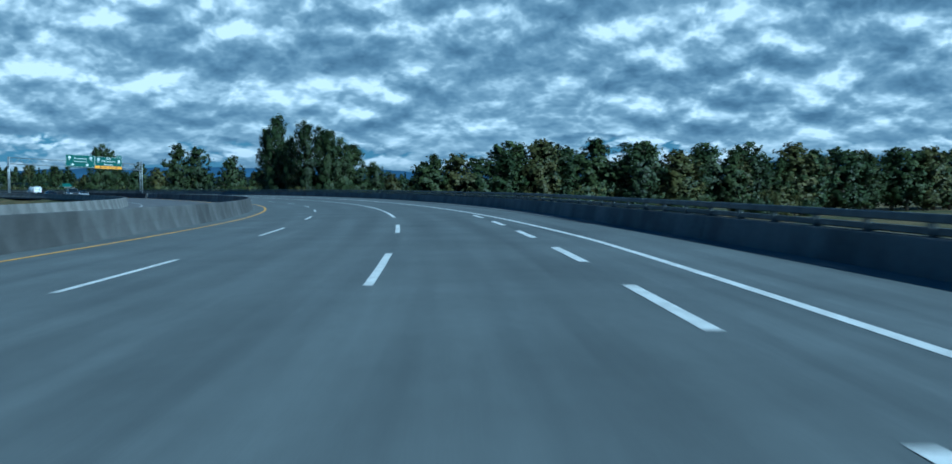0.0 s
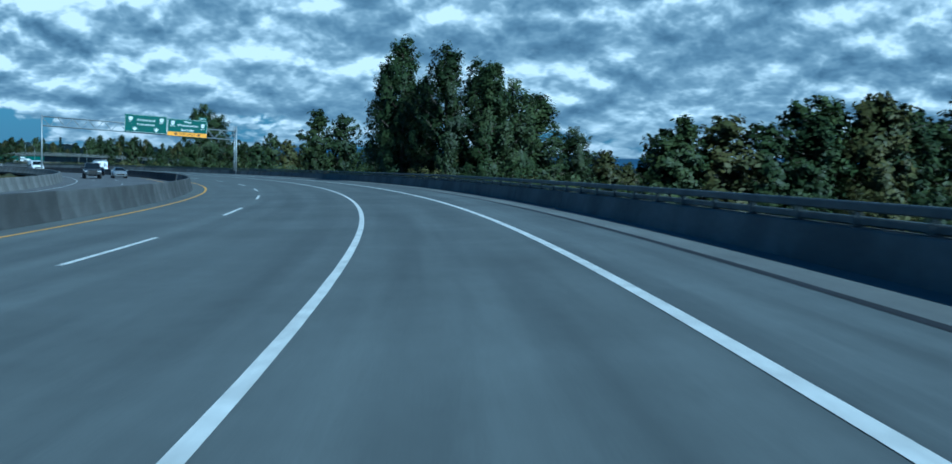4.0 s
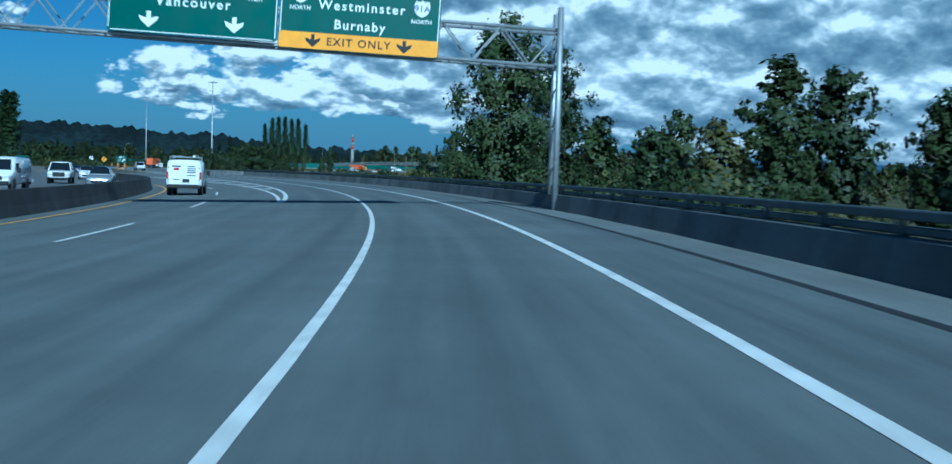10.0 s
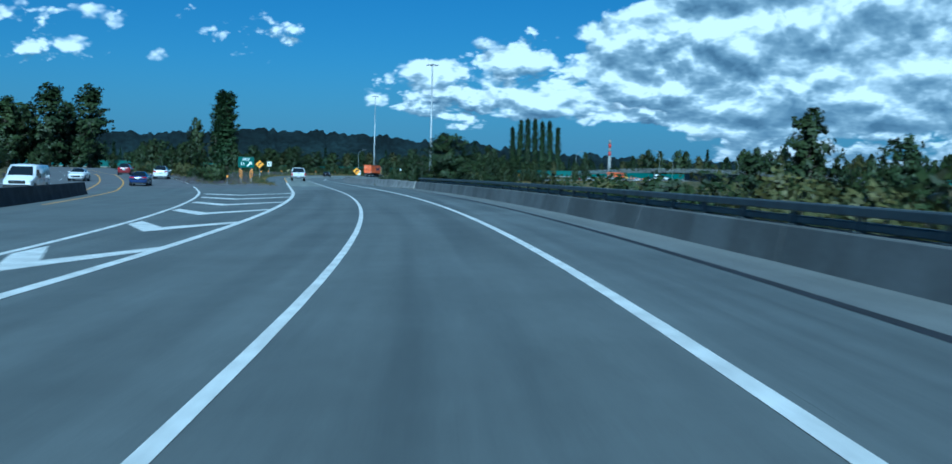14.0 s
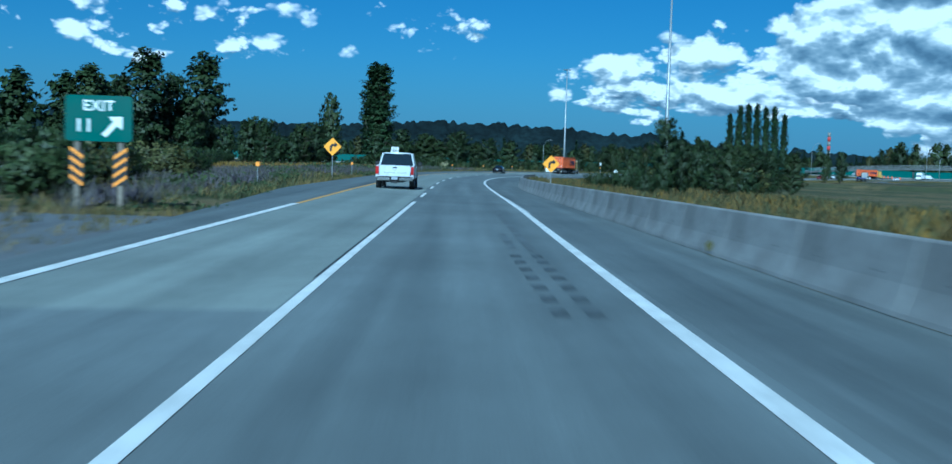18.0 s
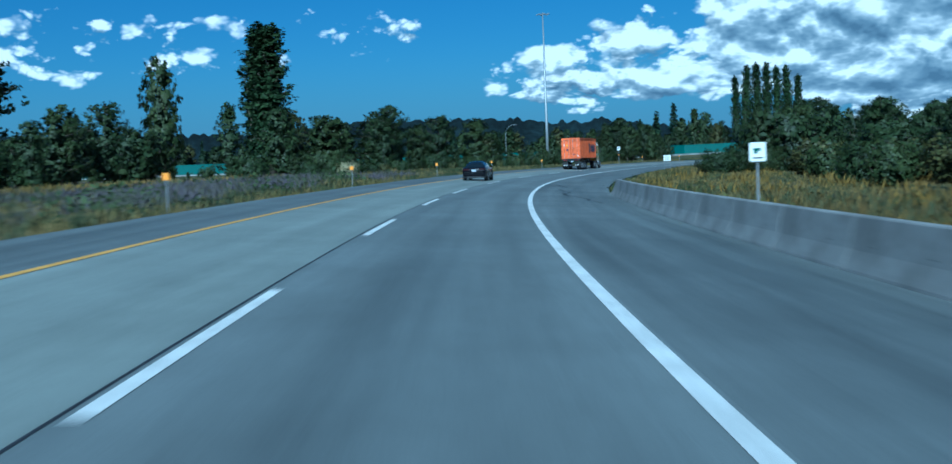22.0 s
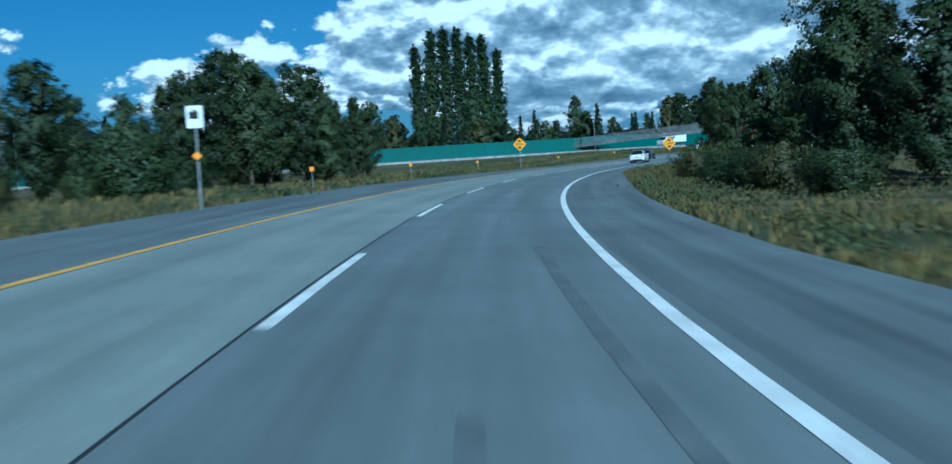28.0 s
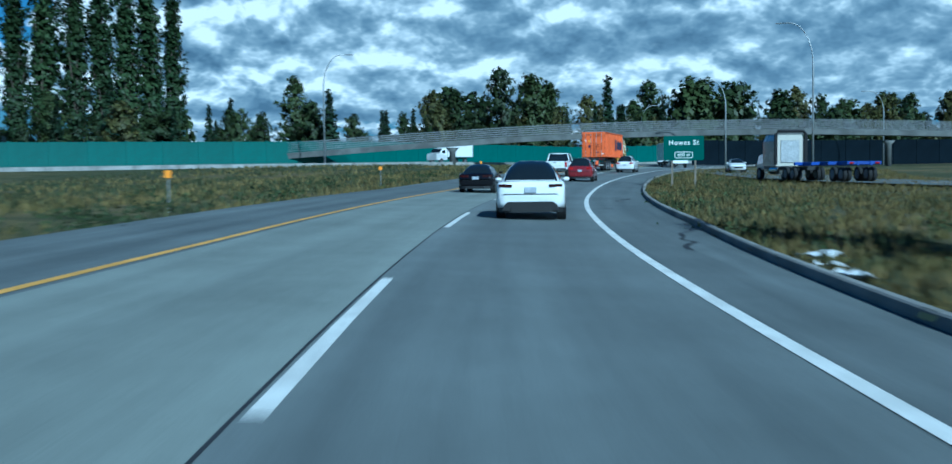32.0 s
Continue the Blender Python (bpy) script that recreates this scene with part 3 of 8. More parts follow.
# chevrons on the gore, pointing back at the traffic
for k in range(8):
    s = 315.5 + 12.0 * k
    a, b = main_e(s + 5) + 3.6, -5.62
    if b - a < 0.5:
        continue
    v = a + 0.45 * (b - a)
    reach, w = min(7.0, 2.2 + 0.9 * (v - a) * 2), 2.4
    pts = [on(s + reach, a, 0.006), on(s + reach + w * 0.9, a, 0.006), on(s + w, v, 0.006), on(s + 4.5 + w * 0.55, b, 0.006), on(s + 4.5, b, 0.006), on(s, v, 0.006)]
    part("chevron", Shape().add(pts, [(0, 5, 2, 1), (5, 4, 3, 2)]), LINE_WHITE, road)
FACE = lambda s: max(edge_right(s), 5.15)
# tar joint and concrete apron beside the parapet
SHOULDER_PALE = paving("apron_concrete", (0.16, 0.168, 0.162), streak=0.2)
apron = tagged(new("apron"), "pale concrete strip along the foot of the parapet", "kerb", kind="structure")
APRON = lambda s: float(np.interp(s, [40, 60, 100], [5.3, 4.75, 4.05]))
ribbon("tar_joint", 42, 418, lambda s: APRON(s) - 0.09, lambda s: APRON(s) + 0.09, 0.005, JOINT, apron)
ribbon("apron_slab", 42, 418, lambda s: APRON(s) + 0.09, lambda s: FACE(s) + 0.05, 0.005, SHOULDER_PALE, apron)
# tar-sealed cracks and skid marks
cracks = random.Random(4)
for s0, e0, s1, e1 in ((587, 4.6, 601, 3.1), (601, 3.6, 607, 2.9), (612, 3.4, 619, 2.5), (655, 3.2, 668, 3.9), (672, 3.4, 680, 4.4), (758, 2.6, 763, 4.6), (861, 3.2, 868, 3.9), (888, 3.0, 892, 3.8)):
    k = 9
    mid = [(s0 + (s1 - s0) * i / k, e0 + (e1 - e0) * i / k + cracks.uniform(-0.18, 0.18), cracks.uniform(0.03, 0.09)) for i in range(k + 1)]
    sh = Shape()
    for s, e, w in mid:
        sh.v += [tuple(on(s, e - w, 0.005)), tuple(on(s, e + w, 0.005))]
    sh.f = [(2 * i, 2 * i + 1, 2 * i + 3, 2 * i + 2) for i in range(k)]
    part("sealed_crack", sh, JOINT, road)
for s, e0, e1 in ((758.5, 2.3, 4.9), (761, 2.4, 4.6), (764.2, 2.2, 5.0), (771, 2.1, 4.9), (780, 2.2, 4.6), (617, 2.6, 5.2), (614, 2.4, 5.4), (676, 2.3, 4.6), (690, 2.2, 4.8), (880, 2.2, 4.0), (893, 2.3, 4.2)):
    sh = Shape()
    for i in range(8):
        e, q, w = e0 + (e1 - e0) * i / 7, s + cracks.uniform(-0.12, 0.12), cracks.uniform(0.025, 0.06)
        sh.v += [tuple(on(q - w, e, 0.005)), tuple(on(q + w, e, 0.005))]
    sh.f = [(2 * i, 2 * i + 2, 2 * i + 3, 2 * i + 1) for i in range(7)]
    part("sealed_crack", sh, JOINT, road)
SCUFF = surface("dark_rubber_scuffs", (0.085, 0.094, 0.095), 0.8, grain=(9, 0.35), stain=(3.0, 0.3))
SKID = surface("rubber_marks", (0.124, 0.136, 0.135), 0.8, grain=(9, 0.3), stain=(1.0, 0.3))
for s0, s1, e0, e1 in ((444.7, 460.7, 1.0, 0.93), (445.4, 449.5, 0.68, 0.66), (419, 431, -2.95, -2.9), (419, 431, -2.66, -2.55), (700, 722, -0.4, -0.25), (718, 735, 0.9, 0.75)):
    ribbon("skid_mark", s0, s1, lambda s: e0 + (e1 - e0) * (s - s0) / (s1 - s0), lambda s: e0 + (e1 - e0) * (s - s0) / (s1 - s0) + 0.16, 0.004, SKID, road)
for k in range(7):
    for e in (0.80 - 0.012 * k, 1.14 - 0.012 * k):
        ribbon("tyre_scuff", 436.7 + 1.12 * k, 437.25 + 1.12 * k, e - 0.08, e + 0.09, 0.004, SCUFF, road)
for s, e0, e1, w in ((506.5, 1.95, 2.65, 0.12), (502.5, 1.95, 2.95, 0.16), (497.2, 2.0, 3.3, 0.2), (495.9, 2.1, 2.75, 0.14), (521, 2.0, 3.4, 0.14), (514, 1.95, 2.8, 0.12)):
    ribbon("tyre_scuff", s, s + w, e0, e1, 0.004, SCUFF, road)
for s, e in ((528, 3.2), (533, 3.4), (542, 2.9), (650, 3.5), (744, 3.2), (790, 3.0), (870, 2.9)):
    ribbon("skid_mark", s, s + 0.35, e - 0.6, e + 0.9, 0.004, SKID, road)

# ---- parapet, rails and concrete barriers ----
parapet = tagged(new("parapet"), "grey concrete bridge parapet with a steel rail on short posts", "barrier", kind="structure")
for k in range(-16, 42):
    a = k * 10.0
    b = min(a + 9.96, 418.4)
    if b - a > 1:
        sweep("parapet_panel", [(-0.01, -0.1), (0.0, 0.0), (0.12, 0.58), (0.14, 0.60), (0.44, 0.60), (0.45, 0.58), (0.45, -1.2)], a, b, FACE, PARAPET, parapet, 5.0)
for name, lo, hi, back in (("rail", 0.83, 0.97, 0.0), ("lower_rail", 0.63, 0.75, 0.07)):
    sweep(name, [(0.20 + back, lo + 0.02), (0.20 + back, hi - 0.02), (0.22 + back, hi), (0.33 + back, hi), (0.35 + back, hi - 0.02), (0.35 + back, lo + 0.02), (0.33 + back, lo), (0.22 + back, lo)], -160, 417, FACE, RAIL_DARK, parapet)
post = Shape().box(0, 0, 0.12, 0.09, 0.16, 0.24, 0.01).box(0, 0, 0.012, 0.2, 0.26, 0.024, 0.004).mesh("rail_post", RAIL_DARK)
for k in range(-60, 167):
    s = k * 2.5
    part("rail_post", post, None, parapet, m=stand(s, FACE(s) + 0.28, 0.60))

# precast median barrier, one segment after another
PROFILE = [(-0.29, 0.0), (-0.28, 0.06), (-0.19, 0.36), (-0.09, 0.86), (-0.075, 0.88), (0.075, 0.88), (0.09, 0.86), (0.19, 0.36), (0.28, 0.06), (0.29, 0.0)]


def segment(length, name, mat):
    h = length / 2 - 0.012
    sh = Shape().loft([[(a * k, y, b if k == 1 else b * 0.995) for a, b in PROFILE] for y, k in ((-h, 1), (h, 1))])
    return sh.mesh(name, mat)


SLOT = Shape().box(0, 0, 0, 0.04, 0.16, 0.09, 0.012).mesh("lifting_slot", PARAPET)


def barrier_row(name, label, s0, s1, e_of, mat, group, length=3.8, height=1.0, slots=False):
    me = segment(length, name, mat)
    s = s0
    while s < s1:
        a, b = on(s, num(e_of, s)), on(s + length, num(e_of, s + length))
        d = b - a
        m = Matrix.Translation((a + b) / 2 + Vector((0, 0, 0.002))) @ Matrix.Rotation(math.atan2(-d.x, d.y), 4, "Z") @ Matrix.Rotation(math.atan2(d.z, d.xy.length), 4, "X") @ Matrix.Diagonal((1, 1, num(height, s), 1))
        ob = new(name, me)
        ob.matrix_basis = m
        tagged(ob, label, "barrier", group)
        if slots:
            for y in (-1.0, 1.0):
                part("lifting_slot", SLOT, None, ob, m=pose(-0.155, y, 0.42))
        s += length * length / max(0.1, d.length) if d.length > 0 else length


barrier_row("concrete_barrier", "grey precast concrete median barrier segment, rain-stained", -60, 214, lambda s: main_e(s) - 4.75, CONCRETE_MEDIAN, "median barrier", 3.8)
# from here on the median barrier has a nearly black base colour
barrier_row("concrete_barrier", "nearly black concrete median barrier segment", 217.6, 404, lambda s: main_e(s) - 4.75, CONCRETE_BLACK, "median barrier", 3.8)
barrier_row("concrete_barrier", "dark weathered concrete barrier segment beside the far carriageway", -30, 400, lambda s: main_e(s) - 16.3, CONCRETE, "far barrier", 3.8)
barrier_row("concrete_barrier", "low sunlit concrete roadside barrier segment", 418.6, 597, lambda s: edge_right(s) + 0.28, CONCRETE_PALE, "ramp barrier", 3.8, lambda s: float(np.interp(s, [418, 428], [0.70, 0.87])), True)
# tapered end of the ramp barrier
sh = Shape().loft([[(a * k, y, b * h) for a, b in PROFILE] for y, k, h in ((0, 1, 0.865), (1.0, 1, 0.80), (2.4, 0.97, 0.52), (3.6, 0.92, 0.25), (4.2, 0.7, 0.06))])
ob = part("barrier_end", sh, CONCRETE_PALE, m=stand(597.25, edge_right(598) + 0.28, 0))
tagged(ob, "sloped concrete end of the roadside barrier", "barrier")
# kerb beside the verge at the end of the ride
kerb = tagged(new("kerb"), "weathered concrete kerb along the grass verge", "kerb", kind="structure")
for k in range(97):
    a = 845 + 3.0 * k
    sweep("kerb_stone", [(0.0, -0.1), (0.02, 0.13), (0.05, 0.15), (0.17, 0.15), (0.18, 0.13), (0.18, -0.1)], a, a + 2.97, edge_right, CONCRETE, kerb, 3.0)

# ---- ground, one sheet to the horizon ----
def near_axis(x, y):
    """s and e of many points at once."""
    s, e = np.empty(len(x)), np.empty(len(x))
    for i in range(0, len(x), 4000):
        q = slice(i, i + 4000)
        d = (x[q, None] - AX_X[None, ::4]) ** 2 + (y[q, None] - AX_Y[None, ::4]) ** 2
        j = d.argmin(1) * 4
        dx, dy = x[q] - AX_X[j], y[q] - AX_Y[j]
        s[q] = AX_S[j] + dx * TX[j] + dy * TY[j]
        e[q] = dx * TY[j] - dy * TX[j]
    return s, e


MAINS = (np.arange(-160, 761, 10.0), np.array([main_e(s) for s in np.arange(-160, 761, 10.0)]))


WALL_LINE = [(-330, 800), (-176, 888), (-100, 968), (-44, 986), (8, 1022), (70, 1056), (200, 1092)]     # the green wall


def wall_bank(x, y):
    """How far a place lies up the low bank on which the green wall stands, 0 to 1."""
    d = np.full(len(x), 1e9)
    for (x0, y0), (x1, y1) in zip(WALL_LINE[:5], WALL_LINE[1:5]):
        l2 = (x1 - x0) ** 2 + (y1 - y0) ** 2
        f = np.clip(((x - x0) * (x1 - x0) + (y - y0) * (y1 - y0)) / l2, 0, 1)
        d = np.minimum(d, np.hypot(x - x0 - f * (x1 - x0), y - y0 - f * (y1 - y0)))
    return np.clip((48 - d) / 26, 0, 1) * np.clip((10 - x) / 40, 0, 1)


def ground_z(x, y):
    x, y = np.atleast_1d(np.asarray(x, float)), np.atleast_1d(np.asarray(y, float))
    s, e = near_axis(x, y)
    m = np.interp(s, *MAINS)
    base = bank(s) * np.clip(e, -16, 10) + rise(s)
    high = np.interp(s, [395, 450], [1.0, 0.0])             # the embankment of the first part
    right = np.clip((e - 5.9) / 9.0, 0, 1) ** 0.8
    left = np.clip((m - 16.9 - e) / 10.0, 0, 1)
    drop = np.interp(e, [5.5, 6.5, 14, 60, 200], [0, -0.02, -0.25, -1.2, -1.2])
    drop = np.where(s > 800, np.interp(e, [5.5, 8, 30], [0, 0.1, 0.0]), drop)
    lift = np.where((e < -7), np.interp(-e, [7, 12, 30, 60, 200], [0.0, 0.05, -0.35, -0.3, 0.0]), 0.0) * (1 - high)
    z = base - 0.14 - 5.2 * high * np.maximum(right, 0.8 * left) + (1 - high) * drop + lift
    paved = (1 - high) * ((e > m - 17.5) & (e < m + 3.0) & (s < 770))
    z -= 0.35 * paved + 0.35 * high * (right == 0) * (left == 0)
    z -= 0.12 * ((e > -5.5) & (e < 4.0))
    edge = np.minimum(np.interp(s, [430, 476, 735, 850, 960], [6.2, 8.3, 8.9, 8.8, 9.4]), 99)
    z -= 0.05 * ((e < -5.5) & (e > -edge))
    far = np.clip((np.abs(e) - 200) / 500, 0, 1)
    return z * (1 - far) + far * -2.5 + 0.8 * wall_bank(x, y)


def ground_material():
    m = bpy.data.materials.new("meadow")
    m.use_nodes = True
    n = Net(m.node_tree)
    ob = n.node("ShaderNodeTexCoord").outputs["Object"]
    a, b, c = n.noise(ob, 0.035, 4.0), n.noise(ob, 0.25, 5.0, 0.65), n.noise(ob, 6.0, 4.0, 0.7)
    col = n.mix(n.ramp(a, 0.38, 0.62), (0.070, 0.076, 0.036, 1), (0.165, 0.128, 0.062, 1))
    col = n.mix(n.ramp(b, 0.42, 0.66), col, (0.052, 0.060, 0.028, 1))
    k = n.ramp(c, 0.25, 0.75, 0.6, 1.4, "LINEAR")
    col = n.mix(1.0, col, n.xyz(k, k, k), "MULTIPLY")
    p = n.node("ShaderNodeBsdfPrincipled")
    n.feed(p.inputs["Base Color"], col)
    p.inputs["Roughness"].default_value = 0.95
    p.inputs["Specular IOR Level"].default_value = 0.15
    u = n.node("ShaderNodeBump")
    u.inputs["Strength"].default_value, u.inputs["Distance"].default_value = 0.8, 0.15
    n.feed(u.inputs["Height"], c)
    n.feed(p.inputs["Normal"], u.outputs[0])
    n.feed(n.node("ShaderNodeOutputMaterial").inputs[0], p.outputs[0])
    return m


def sheet_axis(lo, hi, step, reach):
    mid = list(np.arange(lo, hi + 0.1, step))
    out = [step * 1.35 ** k for k in range(1, 60)]
    left, right = [lo], [hi]
    for d in out:
        left.append(left[-1] - d), right.append(right[-1] + d)
        if right[-1] > hi + reach:
            break
    return np.array(left[:0:-1] + mid + right[1:])


gx, gy = sheet_axis(-190, 190, 3.6, 4400), sheet_axis(-120, 1120, 3.6, 4400)
GX, GY = np.meshgrid(gx, gy)
GZ = ground_z(GX.ravel(), GY.ravel())
ground_mesh = bpy.data.meshes.new("ground")
w = len(gx)
i = np.arange(len(gy) - 1)[:, None] * w + np.arange(w - 1)[None, :]
i = i.ravel()
quads = np.stack([i, i + 1, i + w + 1, i + w], 1)
ground_mesh.vertices.add(GX.size)
ground_mesh.vertices.foreach_set("co", np.stack([GX.ravel(), GY.ravel(), GZ], 1).ravel())
ground_mesh.loops.add(quads.size)
ground_mesh.loops.foreach_set("vertex_index", quads.ravel())
ground_mesh.polygons.add(len(quads))
ground_mesh.polygons.foreach_set("loop_start", np.arange(0, quads.size, 4))
ground_mesh.polygons.foreach_set("use_smooth", [True] * len(quads))
ground_mesh.update()
ground_mesh.materials.append(ground_material())
tagged(new("ground", ground_mesh), "dry summer grass and weeds over rolling ground", "ground", kind="structure")


def soil(x, y):
    return float(ground_z(x, y)[0])


# far hills, beyond the plain
def ridge(name, label, points, radius, base, mat, uneven, seed, crown=0.0):
    """A long hill: heights over bearings (degrees to the left of +y)."""
    rnd = np.random.RandomState(seed)
    b = np.linspace(points[0][0], points[-1][0], 1500)
    h = np.interp(b, [p[0] for p in points], [p[1] for p in points])
    for k in (6, 14, 33, 80, 170):
        h = h + uneven * np.interp(b, np.linspace(b[0], b[-1], k * 2), rnd.uniform(-1, 1, k * 2)) * (8.0 / k) ** 0.7
    h = h + crown * np.convolve(rnd.uniform(0, 1, len(b)), (0.25, 0.5, 0.25), "same")
    sh = Shape()
    cx, cy = 0.0, 500.0
    for bb, hh in zip(b, h):
        x, y = -math.sin(radians(bb)), math.cos(radians(bb))
        for r, z in ((radius, base), (radius * 1.04, base + hh * 0.55), (radius * 1.09, base + hh), (radius * 1.2, base)):
            sh.v.append((cx + x * r, cy + y * r, z))
    for q in range(len(b) - 1):
        for j in range(3):
            sh.f.append((q * 4 + j, q * 4 + j + 1, q * 4 + j + 5, q * 4 + j + 4))
    ob = part(name, sh, mat, smooth=True)
    return tagged(ob, label, "hill", kind="structure")


HILL = surface("far_wooded_hill", (0.016, 0.026, 0.028), 1.0, grain=(0.12, 0.6), stain=(0.012, 0.45), bump=0.6, spec=0.1)
MOUNTAIN = surface("far_blue_mountain", (0.07, 0.13, 0.22), 1.0, grain=(0.01, 0.15), stain=(0.002, 0.3), spec=0.0)
ridge("backdrop_hill", "long low wooded hill on the horizon", [(-70, 26), (-40, 20), (-20, 26), (0, 34), (8, 46), (14, 62), (22, 68), (34, 58), (45, 58), (60, 50), (80, 40)], 1500, -6, HILL, 4.5, 1, 11.0)
ridge("backdrop_mountain", "hazy blue mountains far off", [(-80, 110), (-60, 130), (-45, 90), (-30, 80), (-22, 100), (-10, 90), (0, 60), (20, 50), (60, 60)], 3600, -10, MOUNTAIN, 12, 2)

# ---- trees, built once by kind and then copied ----
def leaf_mesh(name, centres, sizes, mat, seed, flat=0.0, core=None):
    """Many small four-sided leaf sprays, each turned its own way. core: middles of the clumps that they belong to; sprays then catch the light as their clump does."""
    rnd = np.random.RandomState(seed)
    n = len(centres)
    u = rnd.normal(size=(n, 3))
    u[:, 2] *= 1 - flat
    face = rnd.normal(size=(n, 3))
    if core is not None:
        out = centres - core + np.array([0, 0, 1e-5])
        out /= np.linalg.norm(out, axis=1, keepdims=True)
        face = out + 0.42 * face
    face /= np.linalg.norm(face, axis=1, keepdims=True)
    u -= face * (u * face).sum(1, keepdims=True)
    u /= np.linalg.norm(u, axis=1, keepdims=True)
    v = np.cross(face, u)
    a = sizes[:, None] * u
    b = sizes[:, None] * v * rnd.uniform(0.45, 0.8, (n, 1))
    w = np.cross(u, v) * sizes[:, None] * rnd.uniform(-0.3, 0.3, (n, 1))
    co = np.stack([centres - a, centres - b + w, centres + a, centres + b + w], 1).reshape(-1, 3)
    me = bpy.data.meshes.new(name)
    me.vertices.add(4 * n)
    me.vertices.foreach_set("co", co.ravel())
    me.loops.add(4 * n)
    me.loops.foreach_set("vertex_index", np.arange(4 * n))
    me.polygons.add(n)
    me.polygons.foreach_set("loop_start", np.arange(0, 4 * n, 4))
    me.update()
    if core is not None:
        me.polygons.foreach_set("use_smooth", [True] * n)
        soft = out + 0.45 * face
        soft /= np.linalg.norm(soft, axis=1, keepdims=True)
        me.normals_split_custom_set_from_vertices(np.repeat(soft, 4, 0))
    me.materials.append(mat)
    return me


HABIT = {          # limbs, widest half-breadth, where it is widest, climb of the limbs, first limb, puff of a spray
    "broad": (46, 0.34, 0.45, 0.20, 0.04, 0.034),
    "tall": (52, 0.25, 0.35, 0.22, 0.04, 0.028),
    "poplar": (70, 0.078, 0.35, 0.20, 0.03, 0.017),
    "fir": (64, 0.19, 0.06, -0.03, 0.04, 0.020),
    "bush": (26, 0.62, 0.35, 0.42, 0.02, 0.085),
}


def breadth(shape, h):
    """Half-breadth of the crown at the height h."""
    n, wide, peak, climb, first, puff = HABIT[shape]
    if shape == "fir":
        return wide * (1.02 - h)
    if h < peak:
        return wide * (0.62 + 0.38 * math.sin(h / peak * math.pi / 2))
    return wide * max(0.02, 1 - ((h - peak) / (1.03 - peak)) ** 2.2) ** 0.75


def tree_kind(name, label, category, shape, mat, seed, count, leaf, trunk=0.020):
    """A tree 1 high at the origin (scaled where it is planted): a trunk, limbs that carry sprays of leaves, and a crown."""
    rnd = np.random.RandomState(seed)
    n, wide, peak, climb, first, puff = HABIT[shape]
    limbs, tips, sizes = Shape(), [], []
    lean = rnd.normal(size=2) * 0.012
    spine = lambda h: np.array([lean[0] * math.sin(5 * h), lean[1] * math.sin(4 * h + 1), h])
    top = 0.62 if shape == "bush" else 0.97
    limbs.tube([spine(h) - (np.array([0, 0, 0.03]) if h == 0 else 0) for h in np.linspace(0, top, 7)], [trunk * (1 - 0.93 * q / 6) for q in range(7)], 7)
    # a few larger boughs give the outline its lobes and gaps
    lobes = rnd.uniform(0.62, 1.12, 9)
    for k in range(n):
        h0 = first + (top - first - 0.03) * ((k + rnd.uniform(0, 1)) / n) ** 0.9
        a = 2.4 * k + rnd.uniform(-0.5, 0.5)
        lobe = lobes[int((a / (2 * math.pi) * 3) % 3) + 3 * min(2, int(h0 * 3))]
        h1 = min(0.985, h0 + climb * rnd.uniform(0.5, 1.3) * (1.05 - h0))
        r = breadth(shape, max(h1, 0.02)) * lobe * rnd.uniform(0.72, 1.08)
        root, tip = spine(h0), np.array([r * math.cos(a), r * math.sin(a), h1])
        if shape == "bush":
            root = np.array([0.25 * tip[0], 0.25 * tip[1], 0.0])
        mid = root * 0.5 + tip * 0.5 + np.array([0, 0, 0.02 if shape == "fir" else -0.015])
        limbs.tube([root, mid, tip], [trunk * 0.30 * (1 - 0.6 * h0), trunk * 0.18, trunk * 0.05], 4)
        for q in np.linspace(0.28 if shape != "poplar" else 0.1, 1.0, 6):
            c = (1 - q) ** 2 * root + 2 * q * (1 - q) * mid + q * q * tip
            tips.append(c + rnd.normal(size=3) * puff * (0.4 + 0.5 * (1 - q)))
            sizes.append(puff * rnd.uniform(0.65, 1.25) * (1.1 - 0.35 * q) * (1 - 0.35 * h0 if shape != "fir" else 1.1 - 0.8 * h0))
    for h in np.linspace(0.5 if shape != "bush" else 0.2, top, 9):
        tips.append(spine(h)), sizes.append(puff * (0.9 - 0.5 * h))
    tips, sizes = np.array(tips), np.array(sizes)
    k = rnd.choice(len(tips), count, p=sizes ** 1.6 / (sizes ** 1.6).sum())
    pts = tips[k] + rnd.normal(size=(count, 3)) * sizes[k][:, None] * np.array([0.85, 0.85, 0.55 if shape == "fir" else 0.8])
    pts[:, 2] = np.clip(pts[:, 2], 0.012, 1.01)
    root = thing(name, label, category)
    part("trunk", limbs, BARK, root, smooth=True)
    part("crown", leaf_mesh("crown", pts, rnd.uniform(0.6, 1.3, count) * leaf, mat, seed + 1, 0.3 if shape == "fir" else 0.0, 0.6 * tips[k] + 0.4 * np.c_[np.zeros((count, 2)), 0.85 * pts[:, 2]]), None, root)
    return root


